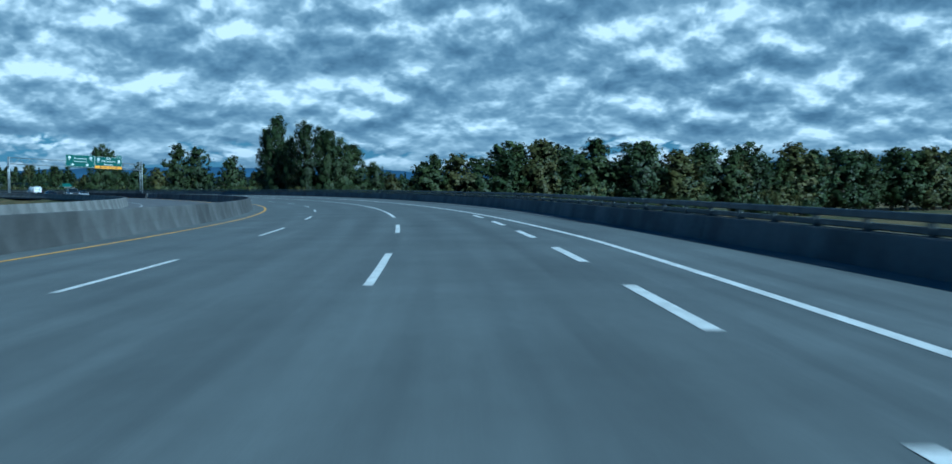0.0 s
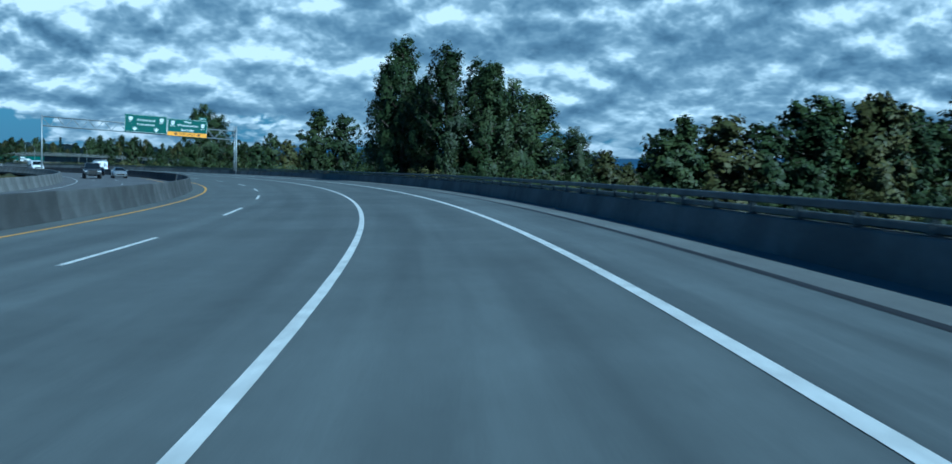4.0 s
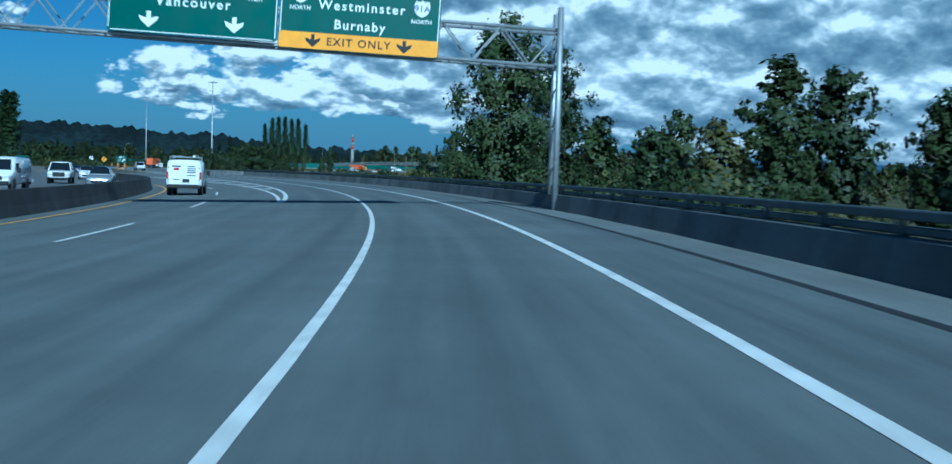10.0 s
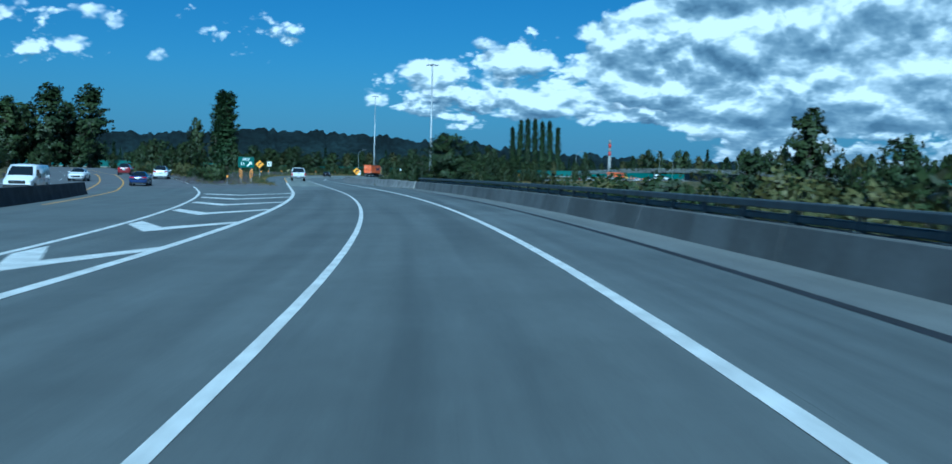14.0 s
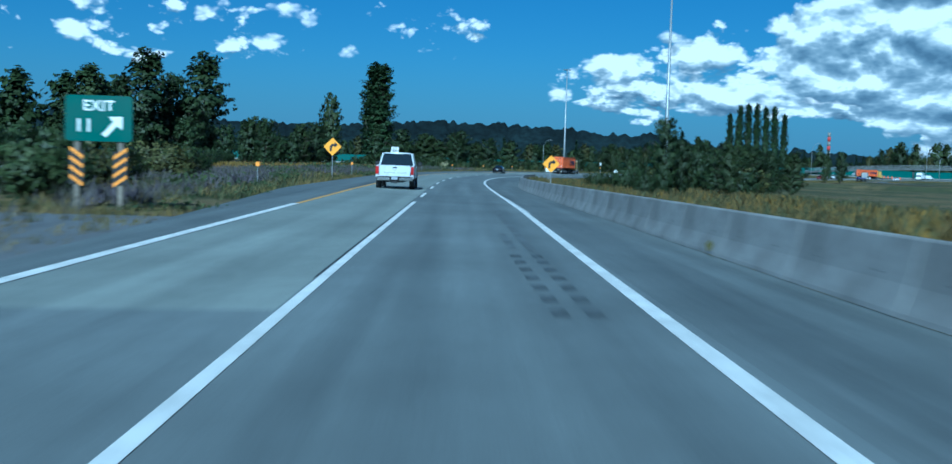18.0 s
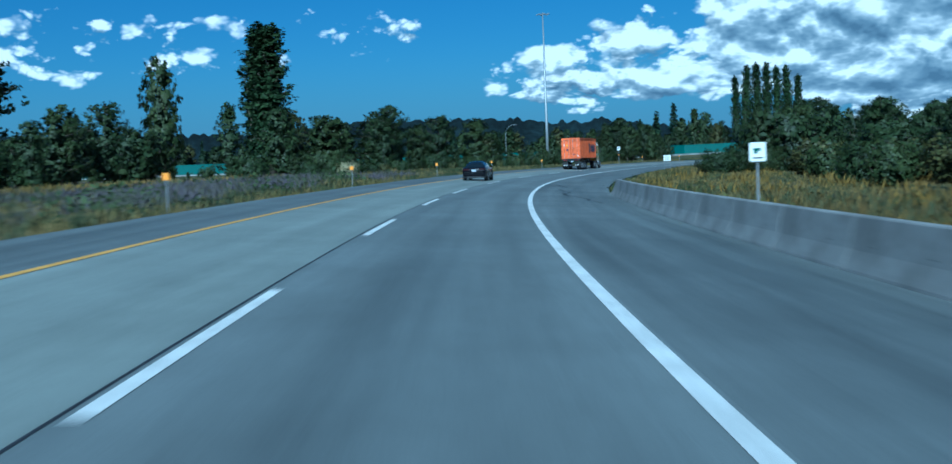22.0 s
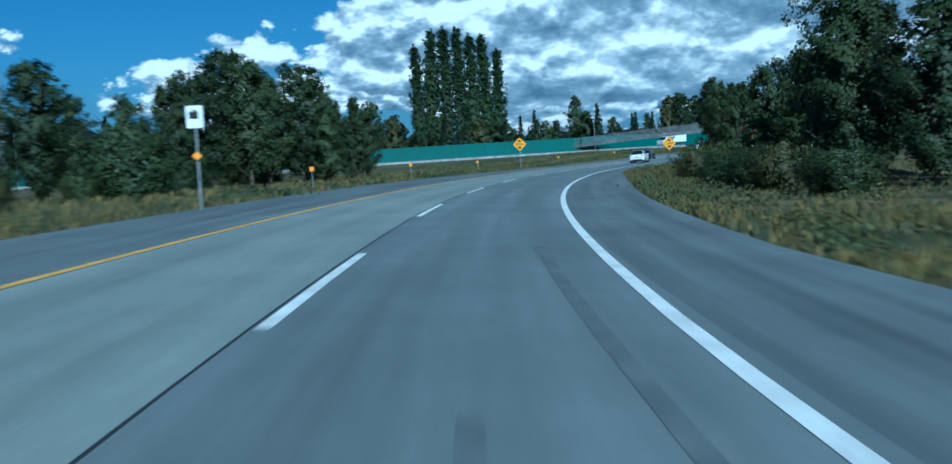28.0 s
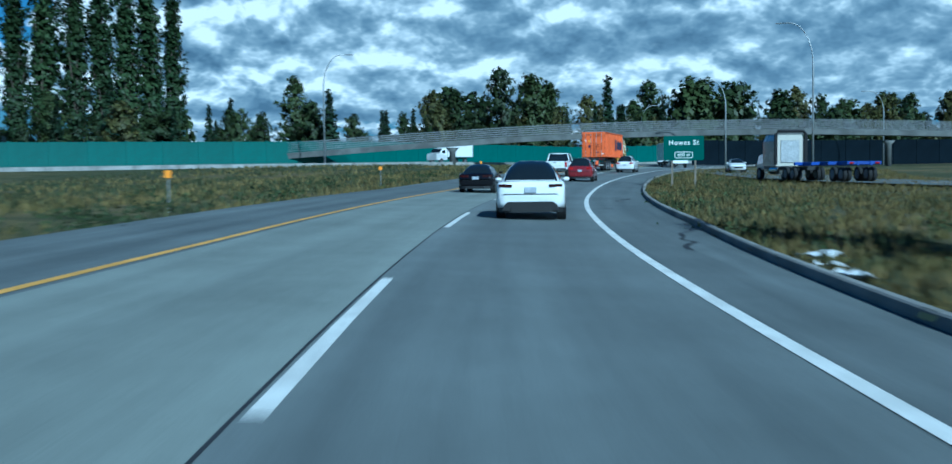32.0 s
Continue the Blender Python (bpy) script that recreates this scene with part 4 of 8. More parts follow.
RECIPES = {
    "broad_a": ("broadleaf_tree", "tall leafy broadleaf tree with a wide uneven dark green crown", "tree", "broad", LEAF_DARK, 11),
    "broad_b": ("broadleaf_tree", "leafy broadleaf tree with a rounded gappy green crown", "tree", "broad", LEAF_MID, 23),
    "broad_c": ("broadleaf_tree", "broadleaf tree with an olive green summer crown", "tree", "broad", LEAF_OLIVE, 31),
    "tall_a": ("cottonwood_tree", "tall narrow cottonwood tree with a shaggy dark crown", "tree", "tall", LEAF_DARK, 41),
    "tall_b": ("cottonwood_tree", "upright cottonwood tree, green crown with gaps", "tree", "tall", LEAF_MID, 47),
    "poplar_a": ("poplar_tree", "slender columnar dark green poplar", "tree", "poplar", LEAF_POPLAR, 53),
    "poplar_b": ("poplar_tree", "slender columnar poplar with a split top", "tree", "poplar", LEAF_POPLAR, 59),
    "fir_a": ("fir_tree", "dark pointed fir tree", "tree", "fir", LEAF_FIR, 61),
    "bush_a": ("bush", "dense rounded green roadside bush", "bush", "bush", LEAF_MID, 71),
    "bush_b": ("bush", "sprawling dark green roadside bush", "bush", "bush", LEAF_DARK, 73),
    "bush_c": ("bush", "olive yellow roadside bush", "bush", "bush", LEAF_OLIVE, 79),
    "bush_d": ("bush", "cream-flowering bush on the verge", "bush", "bush", LEAF_CREAM, 83),
}
# leaves of a tree and their size, for trees beside the road, further off and far off
FINE = {"broad": ((18000, 0.0102), (4200, 0.022), (1100, 0.040)), "tall": ((17000, 0.0092), (4200, 0.018), (1100, 0.033)), "poplar": ((16000, 0.0068), (10000, 0.0098), (1400, 0.016)),
        "fir": ((9000, 0.012), (3600, 0.018), (1000, 0.032)), "bush": ((10000, 0.021), (2800, 0.040), (700, 0.085))}
KINDS, FAR = {}, {}
PLANT = random.Random(7)


def plant(kind, x, y, top, width=1.0, level=None):
    """A tree at (x, y) whose tip reaches the height top."""
    z = soil(x, y) - 0.05
    h = top - z
    if level is None:
        off = abs(near_axis(np.array([x]), np.array([y]))[1][0])
        level = 0 if off < (22 if "bush" in kind else 34) and -60 < y < 900 else 1 if off < 130 and y < 1150 else 2
    m = pose(x, y, z, 0, 0, PLANT.uniform(0, 360)) @ Matrix.Diagonal((h * width, h * width, h, 1))
    if level == 2:
        FAR.setdefault(kind, []).append(np.array(m))
        return None
    first = KINDS.get((kind, level))
    if first is None:
        recipe = RECIPES[kind]
        first = KINDS[kind, level] = tree_kind(*recipe, *FINE[recipe[3]][level])
        first.matrix_basis = m
        return first
    keep = first.matrix_basis.copy()
    first.matrix_basis = Matrix.Identity(4)
    ob = copy_thing(first, m)
    first.matrix_basis = keep
    ob.matrix_basis = m
    return ob


def plant_on(kind, s, e, top, width=1.0, level=None):
    p = on(s, e)
    return plant(kind, p.x, p.y, top, width, level)


def belt(kinds, s0, s1, step, e0, e1, top0, top1, width=1.0, level=None):
    """A close row of trees or bushes along the road."""
    s, k = s0, 0
    while s < s1:
        f = (s - s0) / max(1e-6, s1 - s0)
        e = PLANT.uniform(e0, e1)
        if s < 760 and main_e(s) - 20 < e < main_e(s) + 9:
            s, k = s + step, k + 1
            continue
        plant_on(kinds[k % len(kinds)], s + PLANT.uniform(-0.4, 0.4) * step, e, (top0 + (top1 - top0) * f) * PLANT.uniform(0.78, 1.12), width * PLANT.uniform(0.85, 1.2), level)
        s, k = s + step, k + 1


# the tree line that runs off to the right of the first stretch
for kind, x, y, top, wd in (("tall_a", 70.6, 195.5, 14.8, 0.92), ("tall_a", 72.5, 187, 13.4, 0.85), ("tall_b", 76, 184, 11.8, 0.9), ("tall_a", 78, 193, 12.8, 0.9), ("broad_a", 71.5, 191, 10.5, 0.55), ("tall_b", 70.6, 201, 12.8, 0.76), ("tall_b", 72.0, 197, 11.0, 0.6), ("broad_b", 80, 190, 10.4, 0.8), ("tall_b", 84.3, 193.5, 9.8, 1.4),
                            ("broad_b", 91, 199, 6.4, 0.9), ("broad_c", 98, 205, 4.2, 1.0), ("broad_b", 73, 198, 10.0, 0.7), ("broad_a", 86, 202, 7.0, 0.9), ("bush_c", 68, 178, 2.0, 1.2), ("bush_b", 74, 178, 2.6, 1.3), ("bush_a", 80, 182, 2.8, 1.3)):
    plant(kind, x, y, top, wd)
for k in range(52):
    x = 98 + 3.7 * k
    plant(("broad_b", "tall_b", "broad_c", "broad_a", "tall_a")[k % 5], x + PLANT.uniform(-2, 2), 186 + 0.13 * (x - 100) + PLANT.uniform(-6, 6), min(PLANT.uniform(7.0, 12.0), 5.0 + 0.45 * (x - 95)), PLANT.uniform(1.1, 1.6), 1)
for k in range(22):
    plant(("bush_b", "bush_a", "bush_c")[k % 3], 70 + 5.5 * k, 182 + PLANT.uniform(-8, 10), PLANT.uniform(-1.0, 2.2), 1.2)
# beyond the median and round the gantry
for kind, x, y, top, wd in (("broad_b", 63.0, 312.0, 13.2, 0.95), ("broad_a", 66.9, 320.5, 12.0, 0.8), ("tall_b", 93.7, 348.7, 15.5, 1.2), ("broad_a", 100.7, 351.7, 14.5, 0.85),
                            ("broad_b", 105.9, 334.6, 11.2, 0.9), ("broad_c", 123.0, 332.0, 8.0, 1.0), ("broad_b", 84.6, 357.2, 9.5, 0.8),
                            ("broad_b", 56.6, 442.2, 9.2, 0.9), ("broad_a", 65.2, 439.0, 6.5, 0.9), ("broad_b", 72.4, 435.8, 7.2, 0.9), ("broad_c", 81.6, 429.4, 6.5, 1.0), ("broad_b", 89.9, 419.7, 8.5, 0.9), ("broad_a", 51.0, 449.4, 4.5, 1.0)):
    plant(kind, x, y, top, wd)
for k, (x, y, top) in enumerate(((72, 330, 7), (78, 336, 6.5), (85, 338, 7.5), (92, 342, 6.5), (110, 346, 8), (117, 338, 7), (128, 330, 7.5), (136, 322, 8), (112, 318, 6), (142, 335, 9), (150, 320, 7))):
    plant(("broad_b", "broad_a", "broad_c")[k % 3], x, y, top, 1.0, 1)
for k in range(60):
    s = 245 + 2.7 * k
    plant_on(("bush_c", "bush_b", "bush_a")[k % 3], s, PLANT.uniform(11, 34), PLANT.uniform(0.6, 3.6), 1.2)
for k in range(20):
    plant_on(("broad_b", "bush_a", "broad_c", "broad_a")[k % 4], 355 + 4.5 * k, PLANT.uniform(48, 78), PLANT.uniform(2.5, 6.5), 0.9)
# round the ramp
for kind, s, e, top, wd in (("broad_a", 523, 17.8, 6.4, 0.75), ("broad_a", 527, 20, 4.6, 0.85), ("broad_b", 532, 25.5, 4.3, 0.95),
                            ("broad_a", 426.5, 9.3, 5.6, 1.45), ("bush_b", 431, 12.5, 2.6, 1.3), ("bush_b", 519, 15.5, 1.6, 1.0), ("bush_b", 545, 17, 2.6, 1.2), ("bush_a", 566, 15, 1.7, 1.2)):
    plant_on(kind, s, e, top, wd)
for kind, x, y, top, wd in (("tall_a", -183.2, 672.7, 30.3, 1.44), ("tall_a", -186.9, 703.6, 32.5, 1.38), ("broad_a", -188, 690, 25, 1.0), ("tall_b", -189, 657, 24.8, 1.5), ("broad_a", -195, 667, 22, 1.12), ("tall_a", -204, 648, 23, 1.5),
                            ("broad_a", -218, 640, 21, 1.25), ("broad_a", -199, 681, 24, 1.06), ("tall_a", -210, 672, 24, 1.5), ("broad_a", -212, 655, 19, 1.25), ("broad_b", -194, 660, 15, 1.25), ("broad_a", -228, 652, 22, 1.19), ("tall_a", -240, 640, 22, 1.5), ("broad_a", -182, 690, 19, 1.0), ("broad_a", -176, 680, 12, 1.25), ("broad_b", -190, 645, 10, 1.38), ("broad_b", -205, 632, 10, 1.38), ("broad_b", -133.8, 685.4, 19.4, 0.62), ("broad_b", -139, 693, 13, 0.8), ("broad_a", -152.6, 662.4, 6.0, 1.1), ("broad_a", -162.6, 721.2, 9.0, 1.1),
                            ("poplar_a", -160.3, 766, 35.6, 1.7), ("poplar_b", -165.3, 769, 36.4, 1.7), ("broad_c", -236.6, 915.7, 24, 1.0),
                            ("poplar_a", -84, 999, 33, 0.95), ("poplar_b", -80.5, 1005, 37.5, 0.95), ("poplar_a", -77, 1011, 38.8, 0.95), ("poplar_b", -73.5, 1017, 39, 0.95), ("poplar_a", -70, 1024, 38.0, 0.95), ("poplar_b", -66.5, 1031, 38.5, 0.95), ("poplar_a", -62.5, 1038, 35, 0.95),
                            ("broad_a", -4, 1024, 20.5, 0.75), ("tall_b", 3, 1028, 20, 1.0), ("tall_a", -13, 1022, 16.5, 1.0), ("broad_c", 9, 1031, 13.5, 0.9), ("fir_a", -20, 1026, 13, 1.0),
                            ("broad_a", 62, 1115, 26, 0.75), ("tall_a", 80, 1118, 27, 1.1), ("broad_a", 92, 1121, 26, 0.8), ("fir_a", 52, 1112, 19, 1.0), ("broad_b", 104, 1115, 19, 0.9),
                            ("fir_a", -111.0, 1013.3, 24, 1.3), ("fir_a", -119.0, 1017.3, 21, 1.3), ("fir_a", -104.0, 1023.3, 20, 1.4), ("fir_a", -127.0, 1023.3, 18, 1.3), ("broad_a", -134.0, 1013.4, 15, 1.0), ("broad_a", -97, 1006, 19, 0.85), ("tall_b", -102, 1010, 21, 0.9), ("broad_b", -107, 1008, 17, 0.95), ("broad_b", -91.5, 1008, 15, 0.9),
                            ("tall_b", -42, 1018, 18.2, 1.0), ("fir_a", -52.3, 1043.7, 16, 1.0), ("fir_a", -56.3, 1047.7, 15, 1.0), ("broad_c", -48.5, 1035.5, 9.5, 1.0), ("fir_a", -62.1, 1053.9, 12, 1.0), ("broad_b", -64.5, 1043.6, 10, 1.0),
                            ("broad_a", -47, 772, 11.6, 0.8), ("broad_b", -42, 766, 9.0, 0.9), ("tall_a", -41, 783, 11.0, 1.2), ("broad_b", -41.2, 835, 9.4, 0.86), ("broad_c", -32.7, 837.5, 9.0, 0.7), ("broad_b", -22.8, 838.4, 9.0, 0.8), ("broad_a", -17.0, 827.2, 10.5, 0.8),
                            ("broad_b", -81, 770, 8.2, 0.95), ("broad_b", -84, 765, 6.6, 1.0), ("broad_a", -88, 757, 7.2, 1.0), ("broad_b", -92, 772, 7.0, 1.0), ("broad_b", -78, 780, 5.8, 1.0)):
    plant(kind, x, y, top, wd)
belt(("bush_a", "bush_b", "broad_b", "bush_b"), 640, 738, 4.0, -31, -18.5, 3.4, 3.2, 1.2)
for x, y, top, wd in ((-99, 690, 10.5, 0.8), (-104, 698, 10.0, 0.95), (-95, 699, 9.0, 0.85), (-108, 690, 9.4, 0.95), (-101, 706, 8.0, 1.0), (-92, 708, 8.6, 1.1), (-112, 700, 9.0, 1.1), (-106, 683, 9.0, 1.0), (-114, 686, 8.0, 1.1), (-97, 683, 8.4, 0.85)):
    plant("broad_a" if wd < 0.9 else "broad_b", x, y, top, 1.4 * wd)
belt(("bush_b", "broad_b", "bush_a"), 738, 786, 3.0, -30, -15.5, 4.0, 4.2, 1.1)
belt(("bush_b", "bush_a", "bush_c"), 636, 812, 5.0, -20, -15.5, 2.2, 2.6, 1.0)
for s, e, top, wd in ((790, -17.5, 8.0, 1.0), (797, -22.7, 10.4, 1.1), (796, -17, 9.0, 0.95), (803, -27.5, 9.5, 1.0), (806, -19, 8.6, 1.0), (801, -14.5, 5.0, 1.0), (814, -17.0, 6.6, 1.0), (818, -21, 6.8, 1.0), (790, -27, 7.0, 1.0)):
    plant_on("broad_a" if wd != 1.0 else "broad_b", s, e, top, wd)
plant_on("broad_b", 847, 12.4, 7.2, 0.95)
for s, e, top in ((845, 11.6, 2.2), (848.5, 10.9, 1.9), (852, 11.8, 2.4), (856, 12.6, 2.6), (860, 13.8, 2.2), (850, 14.5, 3.0)):
    plant_on("bush_b" if top < 2.4 else "bush_a", s, e, top, 1.1)
plant_on("broad_b", 838, 14.0, 7.4, 1.0)
belt(("broad_a", "broad_b", "tall_a"), 560, 692, 6.0, -62, -40, 8.0, 10.0, 1.0)
belt(("bush_a", "bush_b", "broad_b"), 694, 800, 5.0, -62, -40, 4.0, 5.0, 1.2)
belt(("broad_a", "bush_b", "broad_b", "bush_a"), 500, 700, 3.4, -112, -66, 6.5, 9.0, 1.1)
belt(("broad_b", "broad_a", "bush_b"), 590, 690, 3.4, 31, 46, 5.4, 7.0, 1.1, 0)
belt(("bush_b", "bush_a", "bush_c"), 560, 690, 4.0, 24, 36, 2.4, 3.2, 1.1)
# bushes along the bank of the mainline
for k in range(46):
    s = 455 + 3.6 * k
    e = main_e(s) + PLANT.uniform(7.5, 11.5)
    if e < edge_left(s) - 6:
        q = on(s, e)
        plant(("bush_b", "bush_c", "bush_a", "bush_b")[k % 4], q.x, q.y, soil(q.x, q.y) + PLANT.uniform(1.6, 3.0), PLANT.uniform(1.0, 1.4), 1)
plant_on("bush_d", 640, -17, 2.4, 1.1)
belt(("bush_a", "bush_b", "bush_c"), 766, 812, 3.2, 9.6, 14.0, 1.9, 2.1, 1.2)
belt(("bush_a", "bush_c"), 812, 845, 5.5, 11.5, 15.0, 1.5, 1.7, 1.1)
belt(("broad_b", "bush_b", "broad_a"), 700, 738, 3.6, 17, 34, 8.0, 8.5, 1.05)
belt(("broad_a", "broad_b", "tall_b"), 776, 842, 6.0, 15, 26, 9.5, 8.0, 1.0)
belt(("bush_b", "bush_a"), 690, 740, 5.0, 14, 24, 3.0, 3.4, 1.1)
# behind the green wall
for (x0, y0), (x1, y1) in zip(WALL_LINE, WALL_LINE[1:]):
    l = math.hypot(x1 - x0, y1 - y0)
    nx, ny = -(y1 - y0) / l, (x1 - x0) / l
    for k in range(int(l / 3.2)):
        f, d = (k + PLANT.random()) * 3.2 / l, PLANT.uniform(5, 36)
        plant(("broad_a", "fir_a", "broad_b", "tall_a", "broad_c", "fir_a", "broad_a")[k % 7], x0 + (x1 - x0) * f + nx * d, y0 + (y1 - y0) * f + ny * d, PLANT.uniform(8.5, 14) + (2.5 if k % 7 == 5 else 0), PLANT.uniform(0.85, 1.2), 2 if x0 < -150 or x0 > 60 else 1)
# low bushes before it
for k in range(40):
    f = PLANT.random()
    x = -300 + 170 * f
    plant(("bush_b", "bush_a", "broad_b")[k % 3], x, 745 + 125 * f + PLANT.uniform(-28, 10), PLANT.uniform(2.5, 5.5), 1.1, 1)
# taller woods behind the far end of the wall
for k in range(64):
    f = PLANT.random()
    x, y = -20 + 230 * f, 1030 + 105 * f + PLANT.uniform(0, 26)
    plant(("broad_a", "tall_b", "broad_b", "fir_a", "tall_a", "broad_c")[k % 6], x, y, PLANT.uniform(13, 22) + 4 * f, PLANT.uniform(0.85, 1.15), 1 if k % 2 else 2)
# woods between the plain and the hills
for k in range(230):
    b = PLANT.uniform(-62, 62)
    r = PLANT.uniform(330, 760)
    x, y = -math.sin(radians(b)) * r, 620 + math.cos(radians(b)) * r
    if abs(near_axis(np.array([x]), np.array([y]))[1][0]) < 60 or (y < 1000 and -150 < x < 120):
        continue
    plant(("broad_a", "fir_a", "broad_b", "tall_a", "fir_a", "broad_c")[k % 6], x, y, PLANT.uniform(8, 17), PLANT.uniform(0.9, 1.3), 2)
for k in range(110):
    x, y = PLANT.uniform(-420, -110), PLANT.uniform(380, 620)
    if near_axis(np.array([x]), np.array([y]))[1][0] > -120:
        continue
    plant(("broad_a", "broad_b", "tall_a", "bush_b")[k % 4], x, y, PLANT.uniform(5, 13), PLANT.uniform(0.9, 1.2), 2)
for k in range(120):
    b = PLANT.uniform(-75, -5)
    r = PLANT.uniform(190, 620)
    x, y = 40 - math.sin(radians(b)) * r, 230 + math.cos(radians(b)) * r
    if near_axis(np.array([x]), np.array([y]))[1][0] < 90:
        continue
    plant(("broad_a", "broad_b", "broad_c", "tall_b")[k % 4], x, y, PLANT.uniform(2, 8), PLANT.uniform(0.9, 1.2), 2)

for kind, places in FAR.items():
    shape = RECIPES[kind][3]
    sample = tree_kind(*RECIPES[kind], *FINE[shape][2])
    leaves = sample.children[1].data if sample.children[1].name.startswith("crown") else sample.children[0].data
    co = np.empty(3 * len(leaves.vertices))
    leaves.vertices.foreach_get("co", co)
    co = np.c_[co.reshape(-1, 3), np.ones(len(co) // 3)]
    whole = np.concatenate([(co @ m.T)[:, :3] for m in places])
    soft = np.empty(3 * len(leaves.loops))
    leaves.corner_normals.foreach_get("vector", soft)
    soft = np.concatenate([soft.reshape(-1, 3) @ np.linalg.inv(m[:3, :3]) for m in places])
    soft /= np.linalg.norm(soft, axis=1, keepdims=True)
    me = bpy.data.meshes.new("far_woods")
    me.vertices.add(len(whole))
    me.vertices.foreach_set("co", whole.ravel())
    me.loops.add(len(whole))
    me.loops.foreach_set("vertex_index", np.arange(len(whole)))
    me.polygons.add(len(whole) // 4)
    me.polygons.foreach_set("loop_start", np.arange(0, len(whole), 4))
    me.update()
    me.polygons.foreach_set("use_smooth", [True] * (len(whole) // 4))
    me.normals_split_custom_set_from_vertices(soft)
    me.materials.append(RECIPES[kind][4])
    for ob in (*sample.children, sample):
        bpy.data.objects.remove(ob)
    tagged(new("far_woods", me), "distant mixed woods of dark green summer trees", "trees", kind="stuff")

# ---- signs, gantry, masts, walls ----
def panel(name, w, h, mat, parent, x=0.0, y=0.0, z=0.0, r=0.08, t=0.03, label=""):
    """A flat sheet with rounded corners, facing -y."""
    pts = []
    for cx, cz, a0 in ((w / 2 - r, -h / 2 + r, -90), (w / 2 - r, h / 2 - r, 0), (-w / 2 + r, h / 2 - r, 90), (-w / 2 + r, -h / 2 + r, 180)):
        for k in range(4):
            a = radians(a0 + 30 * k)
            pts.append((x + cx + r * math.cos(a), z + cz + r * math.sin(a)))
    return part(name, Shape().plate(pts, y - t, y), mat, parent, label)


def diamond(name, side, mat, parent, y, z, t=0.03, label=""):
    d = side / math.sqrt(2)
    c = d * 0.06
    pts = [(-c, z - d + c), (c, z - d + c), (d - c, z - c), (d - c, z + c), (c, z + d - c), (-c, z + d - c), (-d + c, z + c), (-d + c, z - c)]
    return part(name, Shape().plate(pts, y - t, y), mat, parent, label)


def words(text, size, mat, parent, x, y, z, name="lettering", spacing=1.05):
    return part(name, lettering(text, size, mat, name, spacing), None, parent, m=pose(x, y, z))


def down_arrow(mat, parent, x, y, z, k=1.0):
    pts = [(-0.09, 0.34), (-0.09, 0.05), (-0.42, 0.16), (-0.36, -0.02), (0.0, -0.34), (0.36, -0.02), (0.42, 0.16), (0.09, 0.05), (0.09, 0.34)]
    sh = Shape().plate([(x + k * a, z + k * b) for a, b in pts[::1]], y - 0.006, y)
    part("arrow", sh, mat, parent)


def shield(parent, x, y, z, text, k=1.0):
    pts = [(-0.30, 0.32), (-0.36, 0.10), (-0.34, -0.14), (-0.18, -0.32), (0.0, -0.40), (0.18, -0.32), (0.34, -0.14), (0.36, 0.10), (0.30, 0.32), (0.12, 0.28), (0.0, 0.36), (-0.12, 0.28)]
    s = part("route_shield", Shape().plate([(x + k * a, z + k * b) for a, b in pts], y - 0.008, y), SIGN_WHITE, parent)
    words(text, 0.42 * k, SIGN_BLUE, s, x, y - 0.012, z - 0.03 * k, "route_number")
    return s


